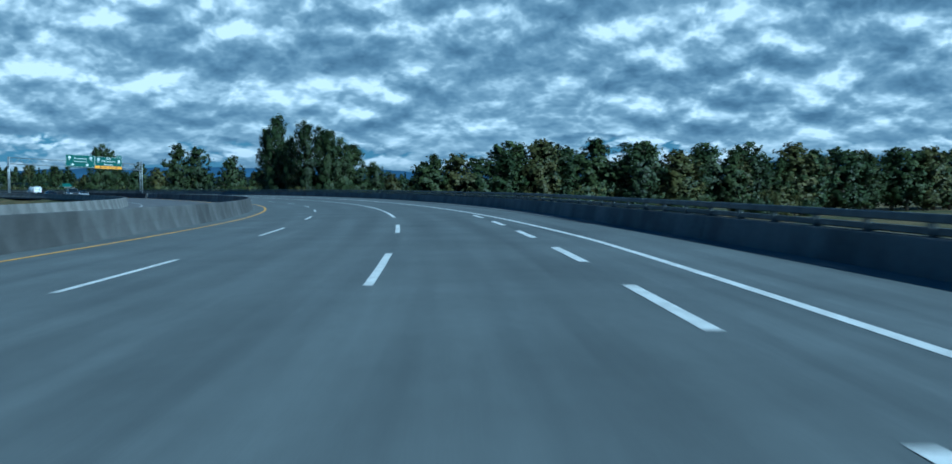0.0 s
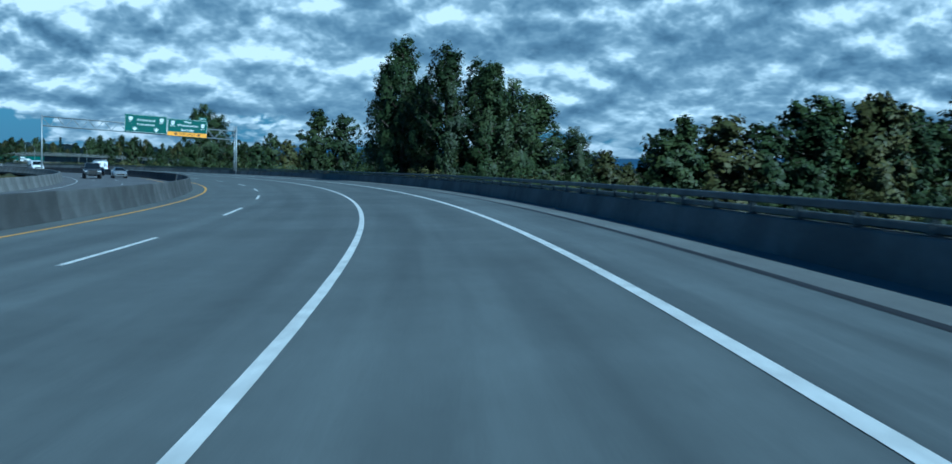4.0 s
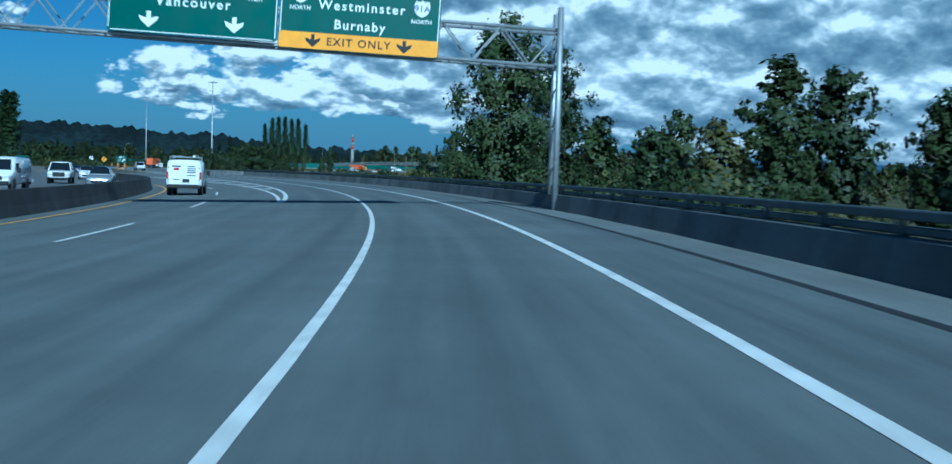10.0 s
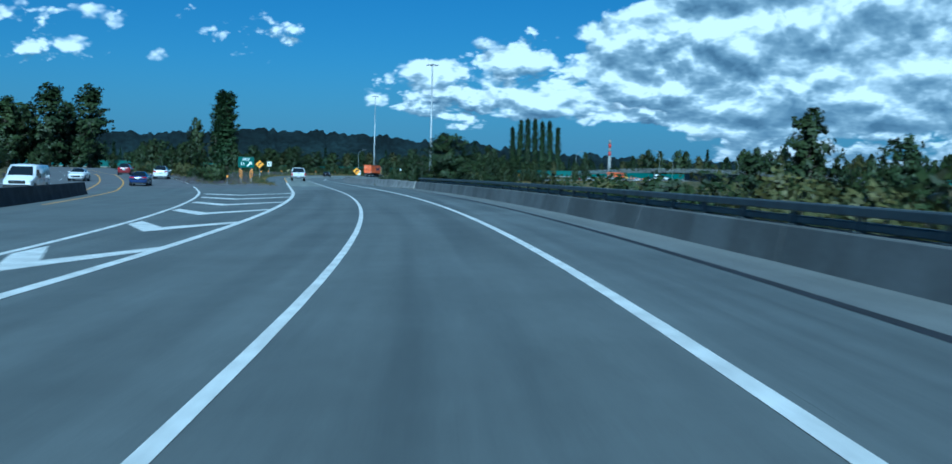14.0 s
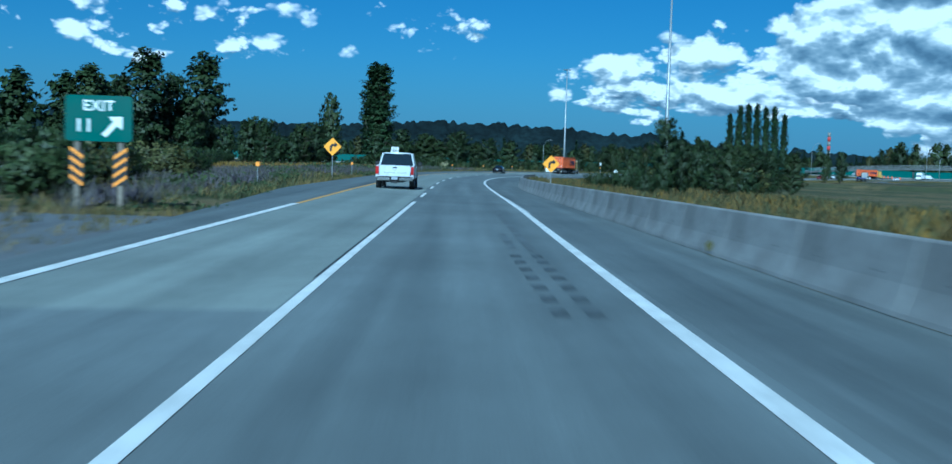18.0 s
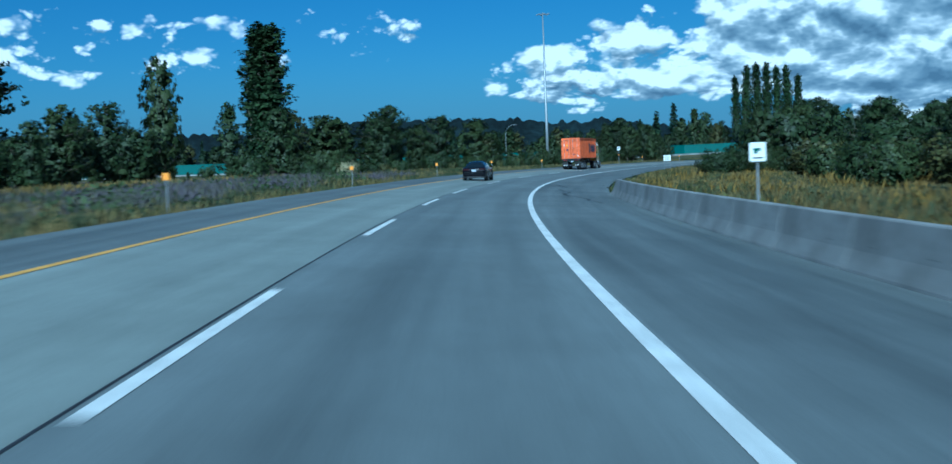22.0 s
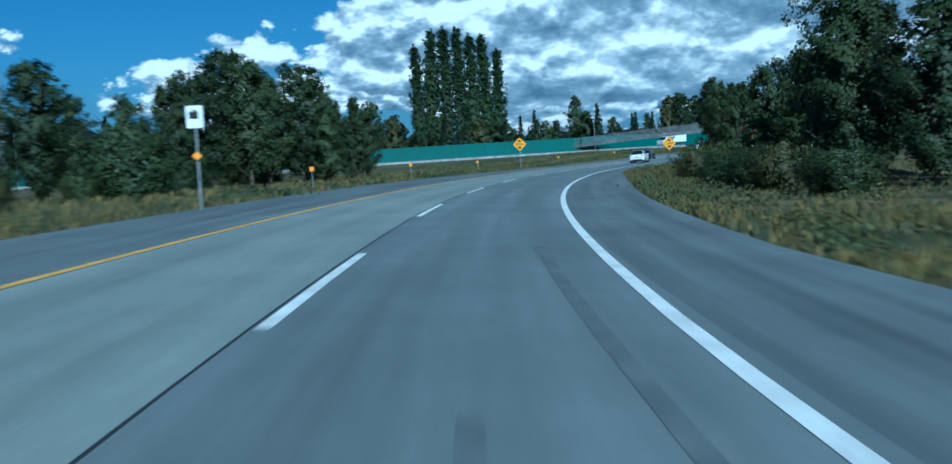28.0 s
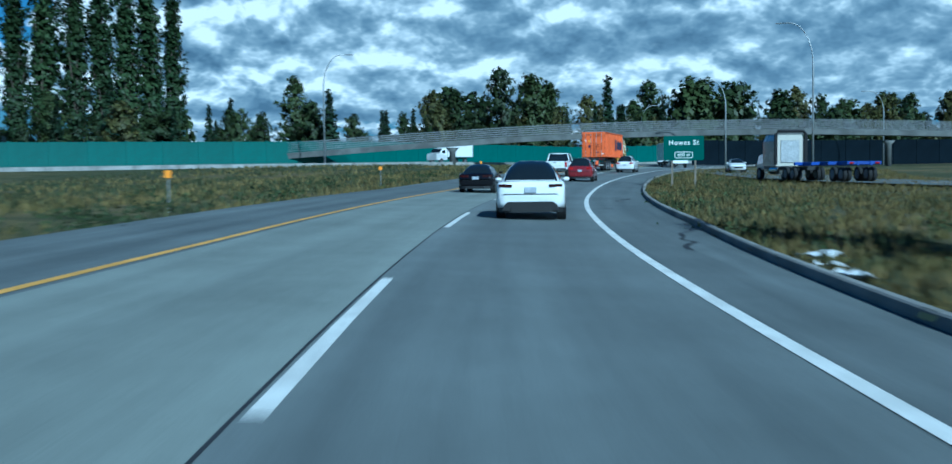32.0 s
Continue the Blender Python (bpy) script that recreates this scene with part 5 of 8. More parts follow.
def gantry():
    p = on(276.5, 0)
    g = thing("sign_gantry", "galvanised lattice gantry over the motorway carrying green direction signs", "gantry", m=pose(p.x, p.y, 0, 0, 0, 1.5))
    zb, zt = 6.35, 8.15
    for e, top in ((5.38, 7.9), (-23.9, 8.6)):
        q = on(276.5, e)
        base = min(q.z, soil(q.x, q.y)) - 0.3
        for dy in (-0.95, 0.95):
            part("post", Shape().tube([(e, dy, base), (e, dy, top)], 0.12, 10), GALV, g, smooth=True)
        br = Shape()
        for k in range(5):
            z0 = 0.2 + 1.55 * k
            br.tube([(e, -0.95 if k % 2 else 0.95, z0), (e, 0.95 if k % 2 else -0.95, z0 + 1.5)], 0.035, 6)
            br.tube([(e, -0.95, z0), (e, 0.95, z0)], 0.035, 6)
        part("post_bracing", br, GALV, g)
    drop = lambda x: 0.045 * (x + 9.6) * -1.0
    for dy in (-0.6, 0.6):
        for z in (zb, zt - 0.4):
            part("chord", Shape().tube([(x, dy, z + drop(x)) for x in (-23.9, -9.6, 5.38)], 0.075, 8), GALV, g, smooth=True)
    web = Shape()
    n = 26
    for k in range(n):
        x0, x1 = -23.9 + 29.28 * k / n, -23.9 + 29.28 * (k + 1) / n
        a, b = (zb, zt - 0.4) if k % 2 else (zt - 0.4, zb)
        for dy in (-0.6, 0.6):
            web.tube([(x0, dy, a + drop(x0)), (x1, dy, b + drop(x1))], 0.035, 5)
        web.tube([(x0, -0.6, zb + drop(x0)), (x1, 0.6, zb + drop(x1))], 0.03, 5)
        web.tube([(x0, -0.6, zt - 0.4 + drop(x0)), (x0, 0.6, zt - 0.4 + drop(x0))], 0.03, 5)
    part("lattice", web, GALV, g)
    tilt = radians(2.4)

    def board(name, x, z, w, h, label):
        ob = thing(name, label, "sign", "gantry signs", m=g.matrix_basis @ pose(x, -0.78, z) @ Matrix.Rotation(tilt, 4, "Y"))
        panel("panel", w, h, SIGN_GREEN, ob, r=0.15, t=0.05)
        rim = Shape()
        for sx, sz, bw, bh in ((0, h / 2 - 0.06, w - 0.3, 0.035), (0, -h / 2 + 0.06, w - 0.3, 0.035), (-w / 2 + 0.06, 0, 0.035, h - 0.3), (w / 2 - 0.06, 0, 0.035, h - 0.3)):
            rim.box(sx, -0.054, sz, bw, 0.008, bh)
        part("border", rim, SIGN_WHITE, ob)
        return ob

    a = board("direction_sign", -8.65, 7.75, 6.45, 2.75, "large green overhead sign with white town names and down arrows")
    y = -0.058
    words("Richmond", 0.52, SIGN_WHITE, a, 0.0, y, 0.55, spacing=1.28)
    words("Vancouver", 0.52, SIGN_WHITE, a, 0.0, y, -0.12, spacing=1.28)
    for x in (-2.35, 2.35):
        shield(a, x, y, 0.72, "91", 0.85)
        words("WEST", 0.23, SIGN_WHITE, a, x, y, 0.2)
    for x in (-1.65, 1.6):
        down_arrow(SIGN_WHITE, a, x, y, -0.85, 0.9)
    b = board("direction_sign", -2.3, 7.3, 6.15, 2.7, "large green overhead exit sign with a yellow exit only strip")
    words("New", 0.5, SIGN_WHITE, b, 0.0, y, 0.92, spacing=1.2)
    words("Westminster", 0.5, SIGN_WHITE, b, 0.05, y, 0.36, spacing=1.26)
    words("Burnaby", 0.5, SIGN_WHITE, b, 0.0, y, -0.36, spacing=1.2)
    for x in (-2.3, 2.35):
        shield(b, x, y, 0.72 if x < 0 else 0.5, "91A", 0.85)
        words("NORTH", 0.22, SIGN_WHITE, b, x, y, 0.2 if x < 0 else -0.02)
    panel("exit_strip", 6.1, 0.62, SIGN_YELLOW, b, z=-1.02, y=-0.055, r=0.1, t=0.012)
    words("EXIT ONLY", 0.42, SIGN_BLACK, b, 0.0, -0.072, -1.03, spacing=1.2)
    for x in (-1.75, 1.75):
        down_arrow(SIGN_BLACK, b, x, -0.07, -1.02, 0.72)
    panel("exit_tab", 1.25, 0.5, SIGN_GREEN, b, x=2.3, z=1.62, r=0.08, t=0.05)
    words("EXIT 11", 0.3, SIGN_WHITE, b, 2.3, y, 1.62)


gantry()


def posted(name, label, s, e, z0, turn=0.0, group=""):
    """A thing that stands beside the road at (s, e), its face to the traffic."""
    p = on(s, e)
    return thing(name, label, "sign", group, m=pose(p.x, p.y, soil(p.x, p.y), 0, 0, heading(s) + turn))


def post_of(ob, x, h, mat=GALV_DULL, r=0.035, square=False, y=0.03):
    sh = Shape().box(x, y, h / 2 - 0.1, 2 * r, 2 * r, h + 0.2, 0.006) if square else Shape().tube([(x, y, -0.3), (x, y, h)], r, 8)
    part("post", sh, mat, ob)


# exit sign on two timber posts with hazard markers
x = posted("exit_sign", "green exit sign with an arrow on timber posts with hazard boards", 457.5, -10.5, 0)
for k in (-0.62, 0.62):
    post_of(x, k, 3.0, WOOD_POST, 0.075, True)
    h = panel("hazard_board", 0.42, 0.95, SIGN_BLACK, x, x=k, y=-0.055, z=1.15, r=0.04, t=0.02)
    for q in range(4):
        z = 0.78 + 0.26 * q
        d = 0.13 if k > 0 else -0.13
        part("stripe", Shape().plate([(k - 0.19, z - d - 0.05), (k + 0.19, z + d - 0.05), (k + 0.19, z + d + 0.06), (k - 0.19, z - d + 0.06)], -0.08, -0.076), SIGN_AMBER, h)
panel("panel", 1.9, 1.3, SIGN_GREEN, x, z=2.55, y=-0.05, r=0.1, t=0.03)
words("EXIT", 0.42, SIGN_WHITE, x, 0, -0.085, 2.9)
words("11", 0.52, SIGN_WHITE, x, -0.42, -0.085, 2.33)
part("arrow", Shape().plate([(0.10, 2.10), (0.20, 2.02), (0.52, 2.36), (0.66, 2.24), (0.68, 2.62), (0.28, 2.60), (0.42, 2.47)], -0.085, -0.08), SIGN_WHITE, x)


def curve_sign(s, e, z, side, label):
    ob = posted("curve_warning_sign", label, s, e, 0, group="curve signs")
    post_of(ob, 0, z + side * 0.6)
    diamond("panel", side, SIGN_YELLOW, ob, -0.01, z)
    k = side / 1.0
    pts = [(-0.22, -0.36), (-0.06, -0.36), (-0.06, -0.06), (0.04, 0.06), (0.14, 0.06), (0.14, -0.05), (0.40, 0.15), (0.14, 0.35), (0.14, 0.22), (-0.04, 0.22), (-0.22, 0.02)]
    part("arrow", Shape().plate([(a * k, z + b * k) for a, b in pts], -0.05, -0.044), SIGN_BLACK, ob)


curve_sign(506, -9.6, 2.35, 0.95, "yellow diamond curve sign with black arrow in tall grass")
curve_sign(505, 6.4, 2.1, 0.9, "yellow diamond curve sign with black arrow behind the barrier")


def speed_sign(s, e, z, label):
    ob = posted("speed_sign", label, s, e, 0, group="speed signs")
    post_of(ob, 0, z + 0.5)
    panel("panel", 0.9, 1.05, SIGN_WHITE, ob, z=z, r=0.06)
    words("80", 0.66, SIGN_BLACK, ob, 0, -0.036, z - 0.02)
    part("writing_bar", Shape().box(0, -0.034, z + 0.38, 0.6, 0.006, 0.065), SIGN_BLACK, ob)
    part("writing_bar", Shape().box(0, -0.034, z - 0.38, 0.4, 0.006, 0.06), SIGN_BLACK, ob)


speed_sign(561, -10.3, 2.6, "white eighty speed limit sign standing in tall grass")
speed_sign(560, 8.9, 2.2, "white eighty speed limit sign behind the concrete barrier")
ob = posted("marker_sign", "small white roadside sign with a green symbol on a post", 579, 8.6, 0)
post_of(ob, 0, 2.3)
panel("panel", 0.49, 0.57, SIGN_WHITE, ob, z=2.1, r=0.04)
part("symbol", Shape().box(-0.02, -0.034, 2.17, 0.22, 0.006, 0.09, 0.002).box(-0.06, -0.034, 2.085, 0.1, 0.006, 0.08, 0.002), SIGN_GREEN, ob)
part("writing_bar", Shape().box(0, -0.034, 1.92, 0.32, 0.006, 0.04), SIGN_BLACK, ob)
ob = posted("camera_sign", "white square roadside sign with a dark picture, on a steel post", 750, -8.85, 0)
post_of(ob, 0, 3.2)
panel("panel", 0.5, 0.66, SIGN_WHITE, ob, z=2.9, r=0.05)
part("symbol", Shape().box(-0.02, -0.034, 2.95, 0.28, 0.006, 0.22, 0.002).box(0.0, -0.034, 3.09, 0.1, 0.006, 0.045), SIGN_BLACK, ob)
diamond("reflector", 0.2, SIGN_AMBER, ob, -0.02, 1.75, 0.02)
ob = posted("notice_board", "white roadside notice board with unreadable lines of writing", 709, 6.5, 0)
for k in (-0.4, 0.4):
    post_of(ob, k, 2.0)
panel("panel", 1.0, 0.8, SIGN_WHITE, ob, z=1.75, r=0.04)
for q, w in ((2.0, 0.7), (1.84, 0.82), (1.68, 0.6), (1.52, 0.76)):
    part("writing_bar", Shape().box(0, -0.034, q, w, 0.006, 0.045), SIGN_BLACK, ob)


def clearance_sign(s, e, z, label, text="5.36m"):
    ob = posted("clearance_sign", label, s, e, 0, group="clearance signs")
    post_of(ob, 0, z + 0.6)
    diamond("panel", 1.05, SIGN_YELLOW, ob, -0.01, z)
    words(text, 0.36, SIGN_BLACK, ob, 0, -0.048, z, spacing=0.95)
    for d in (1, -1):
        pts = [(-0.24 * d, z + d * 0.26), (0.24 * d, z + d * 0.26), (0.0, z + d * 0.56)]
        part("arrow", Shape().plate(pts, -0.05, -0.044), SIGN_BLACK, ob)


clearance_sign(847, -9.3, 2.8, "yellow diamond clearance sign reading 5.36 m in the median grass")
clearance_sign(852, 6.4, 2.55, "yellow diamond clearance sign reading 5.36 m beside the bushes")
ob = posted("street_sign", "green street name sign on two steel posts in the verge grass", 916, 7.2, 0)
for k in (-0.75, 0.75):
    post_of(ob, k, 2.3, WOOD_POST, 0.06, True)
panel("panel", 2.6, 1.6, SIGN_GREEN, ob, z=2.6, y=-0.04, r=0.1)
words("Howes St", 0.44, SIGN_WHITE, ob, 0, -0.075, 2.95, spacing=1.15)
panel("distance_plate", 1.2, 0.42, SIGN_WHITE, ob, z=2.15, y=-0.07, r=0.12, t=0.006)
panel("distance_field", 1.12, 0.34, SIGN_GREEN, ob, z=2.15, y=-0.077, r=0.1, t=0.006)
words("600 m", 0.3, SIGN_WHITE, ob, 0, -0.088, 2.15)

# delineators: an amber reflector on a thin post
first = posted("delineator", "thin roadside post with a small amber reflector", 480, -10.2, 0, group="delineators")
tagged(first, category="marker")
post_of(first, 0, 1.15, GALV_DULL, 0.02)
panel("reflector", 0.2, 0.22, SIGN_AMBER, first, z=1.1, r=0.03, t=0.02)
for s, e in ((441, -12.0), (520, -9.7), (545, -9.4), (578, -9.0), (609, -8.9), (639, -8.8), (668, -9.2), (700, -9.6), (728, -9.9), (772, -10.2), (800, -10.2), (828, -9.9), (872, -10.4), (905, -10.6), (940, -11)):
    p = on(s, e)
    copy_thing(first, pose(p.x, p.y, soil(p.x, p.y), 0, 0, heading(s)))


def mast(x, y, top, base, label):
    ob = thing("light_mast", label, "street lamp", "light masts", m=pose(x, y, base))
    h = top - base
    part("pole", Shape().tube([(0, 0, -0.4), (0, 0, h * 0.25), (0, 0, h)], [0.36, 0.30, 0.12], 12), GALV, ob, smooth=True)
    ring = Shape().tube([(0.9 * math.cos(a), 0.9 * math.sin(a), h - 0.3) for a in np.linspace(0, 2 * math.pi, 13)], 0.05, 6)
    for k in range(6):
        a = k * math.pi / 3
        ring.tube([(0, 0, h - 0.3), (0.9 * math.cos(a), 0.9 * math.sin(a), h - 0.3)], 0.035, 5)
    part("ring", ring, GALV_DULL, ob)
    for k in range(6):
        a = k * math.pi / 3
        part("lamp_head", Shape().box(1.25 * math.cos(a), 1.25 * math.sin(a), h - 0.38, 0.55, 0.4, 0.2, 0.05), GALV_DULL, ob)


mast(-25.0, 595.0, 29.0, soil(-25.0, 595.0), "tall galvanised light mast with lamp ring in the field")
mast(-103.5, 790.0, 35.0, soil(-103.5, 790.0), "tall galvanised light mast with lamp ring beyond the bushes")


def street_lamp(x, y, h, face, base=None):
    z = soil(x, y) if base is None else base
    ob = thing("street_lamp", "galvanised street lamp with one curved arm", "street lamp", "street lamps", m=pose(x, y, z, 0, 0, face))
    pts = [(0, 0, -0.3), (0, 0, h * 0.72)] + [(2.6 * (1 - math.cos(a)), 0, h * 0.72 + (h * 0.28) * math.sin(a)) for a in np.linspace(0.15, math.pi / 2, 7)] + [(3.4, 0, h)]
    part("pole", Shape().tube(pts, [0.13, 0.10] + [0.07] * 7 + [0.05], 8), GALV, ob, smooth=True)
    part("lamp_head", Shape().box(3.7, 0, h - 0.02, 0.75, 0.26, 0.13, 0.05), GALV_DULL, ob)


street_lamp(-41.5, 974, 15.0, 0)
street_lamp(8.8, 935.4, 16.6, 151)
for x, y, h, f in ((14.0, 968, 12.5, 180), (50, 985, 12, 180), (75, 975, 11, 180), (-150, 905, 13, 0), (30, 1040, 12, 0)):
    street_lamp(x, y, h, f)

# long green noise wall: posts with panels between them
wall_pts = []
for (x0, y0), (x1, y1) in zip(WALL_LINE, WALL_LINE[1:]):
    n = max(1, round(math.hypot(x1 - x0, y1 - y0) / 5.0))
    wall_pts += [(x0 + (x1 - x0) * k / n, y0 + (y1 - y0) * k / n) for k in range(n)]
noise_wall = tagged(new("noise_wall"), "long dark green panelled noise wall beside the far road", "wall", kind="structure")
wall_panel = Shape().box(0, 0, 1.6, 4.9, 0.16, 4.0, 0.03).mesh("wall_panel", WALL_GREEN)
wall_post = Shape().box(0, 0, 1.65, 0.2, 0.26, 4.1, 0.02).mesh("wall_post", WALL_GREEN)
for (x0, y0), (x1, y1) in zip(wall_pts, wall_pts[1:]):
    a = math.degrees(math.atan2(y1 - y0, x1 - x0))
    z = soil((x0 + x1) / 2, (y0 + y1) / 2)
    part("wall_panel", wall_panel, None, noise_wall, m=pose((x0 + x1) / 2, (y0 + y1) / 2, z, 0, 0, a) @ Matrix.Diagonal((math.hypot(x1 - x0, y1 - y0) / 5.0, 1, 1, 1)))
    part("wall_post", wall_post, None, noise_wall, m=pose(x0, y0, z, 0, 0, a))
# another wall past the bridge; its shade is put into the near-black colour
SHADED_WALL = surface("shaded_wall_boards", (0.005, 0.009, 0.014), 0.95, grain=(4, 0.15), stain=(0.2, 0.3), rand=0.08, spec=0.08)
shaded_wall = tagged(new("boundary_wall"), "tall boarded wall beyond the side street, its shade painted nearly black", "wall", kind="structure")
board_mesh = Shape().box(0, 0, 2.1, 4.92, 0.16, 4.4, 0.03).mesh("wall_board", SHADED_WALL)
for k in range(28):
    x, y = 22 + 4.95 * k, 992 + 0.55 * k
    part("wall_board", board_mesh, None, shaded_wall, m=pose(x, y, soil(x, y), 0, 0, 6.3))
# side street that climbs off to the right
street = tagged(new("side_street"), "grey side street with pale lines beyond the grass verge", "road", kind="structure")
lane = [(6, 985), (2, 955), (-4, 925), (-10, 900), (-7, 878), (12, 850)]
fine = [(np.interp(q, range(6), [c[0] for c in lane]), np.interp(q, range(6), [c[1] for c in lane])) for q in np.linspace(0, 5, 41)]
bed, mark = Shape(), Shape()
for k, (x, y) in enumerate(fine):
    x2, y2 = fine[min(k + 1, 40)]
    x1, y1 = fine[max(k - 1, 0)]
    l = math.hypot(x2 - x1, y2 - y1)
    nx, ny = (y2 - y1) / l, -(x2 - x1) / l
    for w, sh, dz in ((4.2, bed, 0.16), (0.1, mark, 0.17)):
        sh.v += [(x + nx * w, y + ny * w, soil(x, y) + dz), (x - nx * w, y - ny * w, soil(x, y) + dz)]
bed.f = mark.f = [(2 * k, 2 * k + 1, 2 * k + 3, 2 * k + 2) for k in range(40)]
part("roadbed", bed, SHOULDER, street)
part("centre_line", mark, LINE_YELLOW, street)
# the road in front of it, with a pale concrete edge
far_road = tagged(new("far_road"), "grey far road running along the green wall", "road", kind="structure")
sh, edge = Shape(), Shape()
for k, (x, y) in enumerate(wall_pts):
    x2, y2 = wall_pts[min(k + 1, len(wall_pts) - 1)]
    x1, y1 = wall_pts[max(k - 1, 0)]
    nx, ny = (y2 - y1), -(x2 - x1)
    l = math.hypot(nx, ny)
    nx, ny = nx / l, ny / l
    z = soil(x + 8 * nx, y + 8 * ny)
    sh.v += [(x + 2.0 * nx, y + 2.0 * ny, z + 0.25), (x + 15 * nx, y + 15 * ny, z + 0.25)]
    edge.v += [(x + 15 * nx, y + 15 * ny, z - 0.2), (x + 15 * nx, y + 15 * ny, z + 0.42), (x + 15.3 * nx, y + 15.3 * ny, z + 0.42), (x + 15.4 * nx, y + 15.4 * ny, z - 0.2)]
sh.f = [(2 * k, 2 * k + 1, 2 * k + 3, 2 * k + 2) for k in range(len(wall_pts) - 1)]
edge.f = [(4 * k + j, 4 * k + j + 1, 4 * k + j + 5, 4 * k + j + 4) for k in range(len(wall_pts) - 1) for j in range(3)]
road_bed = part("roadbed", sh, SHOULDER, far_road)
part("edge_barrier", edge, CONCRETE_PALE, far_road)

# footbridge over the ramp
DECK = [(-78, 990, 2.2), (-46, 987, 4.1), (-20, 983, 5.9), (0, 981, 6.75), (22, 978, 7.1), (40, 975, 6.9), (62, 972, 6.2), (95, 968, 4.9), (125, 966, 3.4)]
bridge = thing("footbridge", "grey concrete and steel footbridge arching over the road with mesh railings", "bridge")
rings, rails = [], [Shape(), Shape()]
path = []
for (x0, y0, z0), (x1, y1, z1) in zip(DECK, DECK[1:]):
    path += [(x0 + (x1 - x0) * k / 8, y0 + (y1 - y0) * k / 8, z0 + (z1 - z0) * k / 8) for k in range(8)]
zs = np.convolve(np.pad([p[2] for p in path], 4, mode="edge"), np.ones(9) / 9, "valid")
path = [(p[0], p[1], float(z)) for p, z in zip(path, zs)]
part("deck", Shape().loft([[(x, y - 1.6, z), (x, y - 1.5, z - 0.75), (x, y + 1.5, z - 0.75), (x, y + 1.6, z), (x, y + 1.5, z + 0.08), (x, y - 1.5, z + 0.08)] for x, y, z in path]), PARAPET, bridge)
MESHY = surface("steel_mesh", (0.25, 0.26, 0.26), 0.6, 0.3)
for side in (-1.5, 1.5):
    for h in (0.3, 0.6, 0.9, 1.2, 1.5):
        part("rail", Shape().tube([(x, y + side, z + h) for x, y, z in path], 0.03, 5), GALV_DULL, bridge)
    pk = Shape()
    for (x, y, z), (x2, y2, z2) in zip(path, path[1:]):
        for q in range(10):
            f = q / 10
            pk.box(x + (x2 - x) * f, y + side, z + (z2 - z) * f + 0.8, 0.025, 0.025, 1.5)
    part("mesh_infill", pk, MESHY, bridge)
for x, y, z in ((-22, 983, 5.5), (3, 981, 6.3), (44, 974.5, 6.0), (80, 970, 4.8)):
    g = soil(x, y)
    part("pier", Shape().loft([[(x + 0.45 * k * math.cos(a), y + 0.45 * k * math.sin(a), h) for a in np.linspace(0, 2 * math.pi, 13)[:-1]] for h, k in ((g - 0.3, 1), (z - 1.4, 1), (z - 0.75, 2.2))]), PARAPET, bridge, smooth=True)

# grey sign pylon beside the far carriageway
PYLON = surface("brushed_grey_panels", (0.30, 0.31, 0.33), 0.45, 0.4, grain=(3, 0.1), stain=(0.6, 0.15))
p = Vector((21.0, 294.0, 0.0))
py = thing("sign_pylon", "tall curved grey metal sign pylon on a dark round base", "pylon", m=pose(p.x, p.y, soil(p.x, p.y), 0, 0, -6) @ Matrix.Diagonal((2.3, 2.3, 2.3, 1)))
h0 = (-0.5 - soil(p.x, p.y)) / 2.3
part("base_drum", Shape().tube([(0, 0, h0 - 1.5), (0, 0, h0 + 2.3), (0, 0, h0 + 2.6)], [1.4, 1.2, 1.0], 20), SIGN_BLACK, py, smooth=True)
part("blade", Shape().loft([[(-0.9 - 0.5 * k * k, -0.3, z), (0.75 - 0.25 * k, -0.3, z), (0.85 - 0.25 * k, 0.0, z), (0.75 - 0.25 * k, 0.3, z), (-0.9 - 0.5 * k * k, 0.3, z)] for k, z in ((1.2, h0 + 2.6), (0.8, h0 + 4.2), (0.3, h0 + 6.0), (0.0, h0 + 7.6), (-0.2, h0 + 8.4))]), PYLON, py)
part("sign_box", Shape().box(-2.6, 0, h0 + 5.0, 2.8, 0.5, 2.4, 0.08), PYLON, py)
part("screen", Shape().box(-2.6, -0.28, h0 + 5.0, 2.4, 0.05, 2.0, 0.02), SIGN_BLACK, py)

# far off: a cluster of high-rise towers on the plain
TOWER_WALL = surface("far_tower_walls", (0.16, 0.19, 0.24), 0.7, grain=(0.4, 0.1), stain=(0.05, 0.15))
TOWER_GLASS = surface("far_tower_glass", (0.06, 0.09, 0.13), 0.3, grain=(0.4, 0.1), stain=(0.05, 0.15))
for k, (bearing, high) in enumerate(((-33.7, 21), (-34.05, 27), (-34.35, 22), (-34.75, 29), (-35.1, 20), (-35.5, 24), (-33.1, 17))):
    x, y = 46 + 2050 * math.sin(radians(-bearing)), 109 + 2050 * math.cos(radians(bearing))
    ob = thing("high_rise_tower", "pale grey high-rise tower far off on the plain", "tower", "far towers", m=pose(x, y, soil(x, y) - 1.0, 0, 0, 12 + 7 * k))
    part("wall", Shape().box(0, 0, high / 2, 9, 9, high, 0.3), TOWER_WALL, ob)
    part("roof", Shape().box(0, 0, high + 0.9, 5, 5, 1.8, 0.2), TOWER_WALL, ob)
    for f in range(int(high / 3.5)):
        part("window_band", Shape().box(0, 0, 2.5 + 3.5 * f, 9.2, 9.2, 1.5, 0.05), TOWER_GLASS, ob)

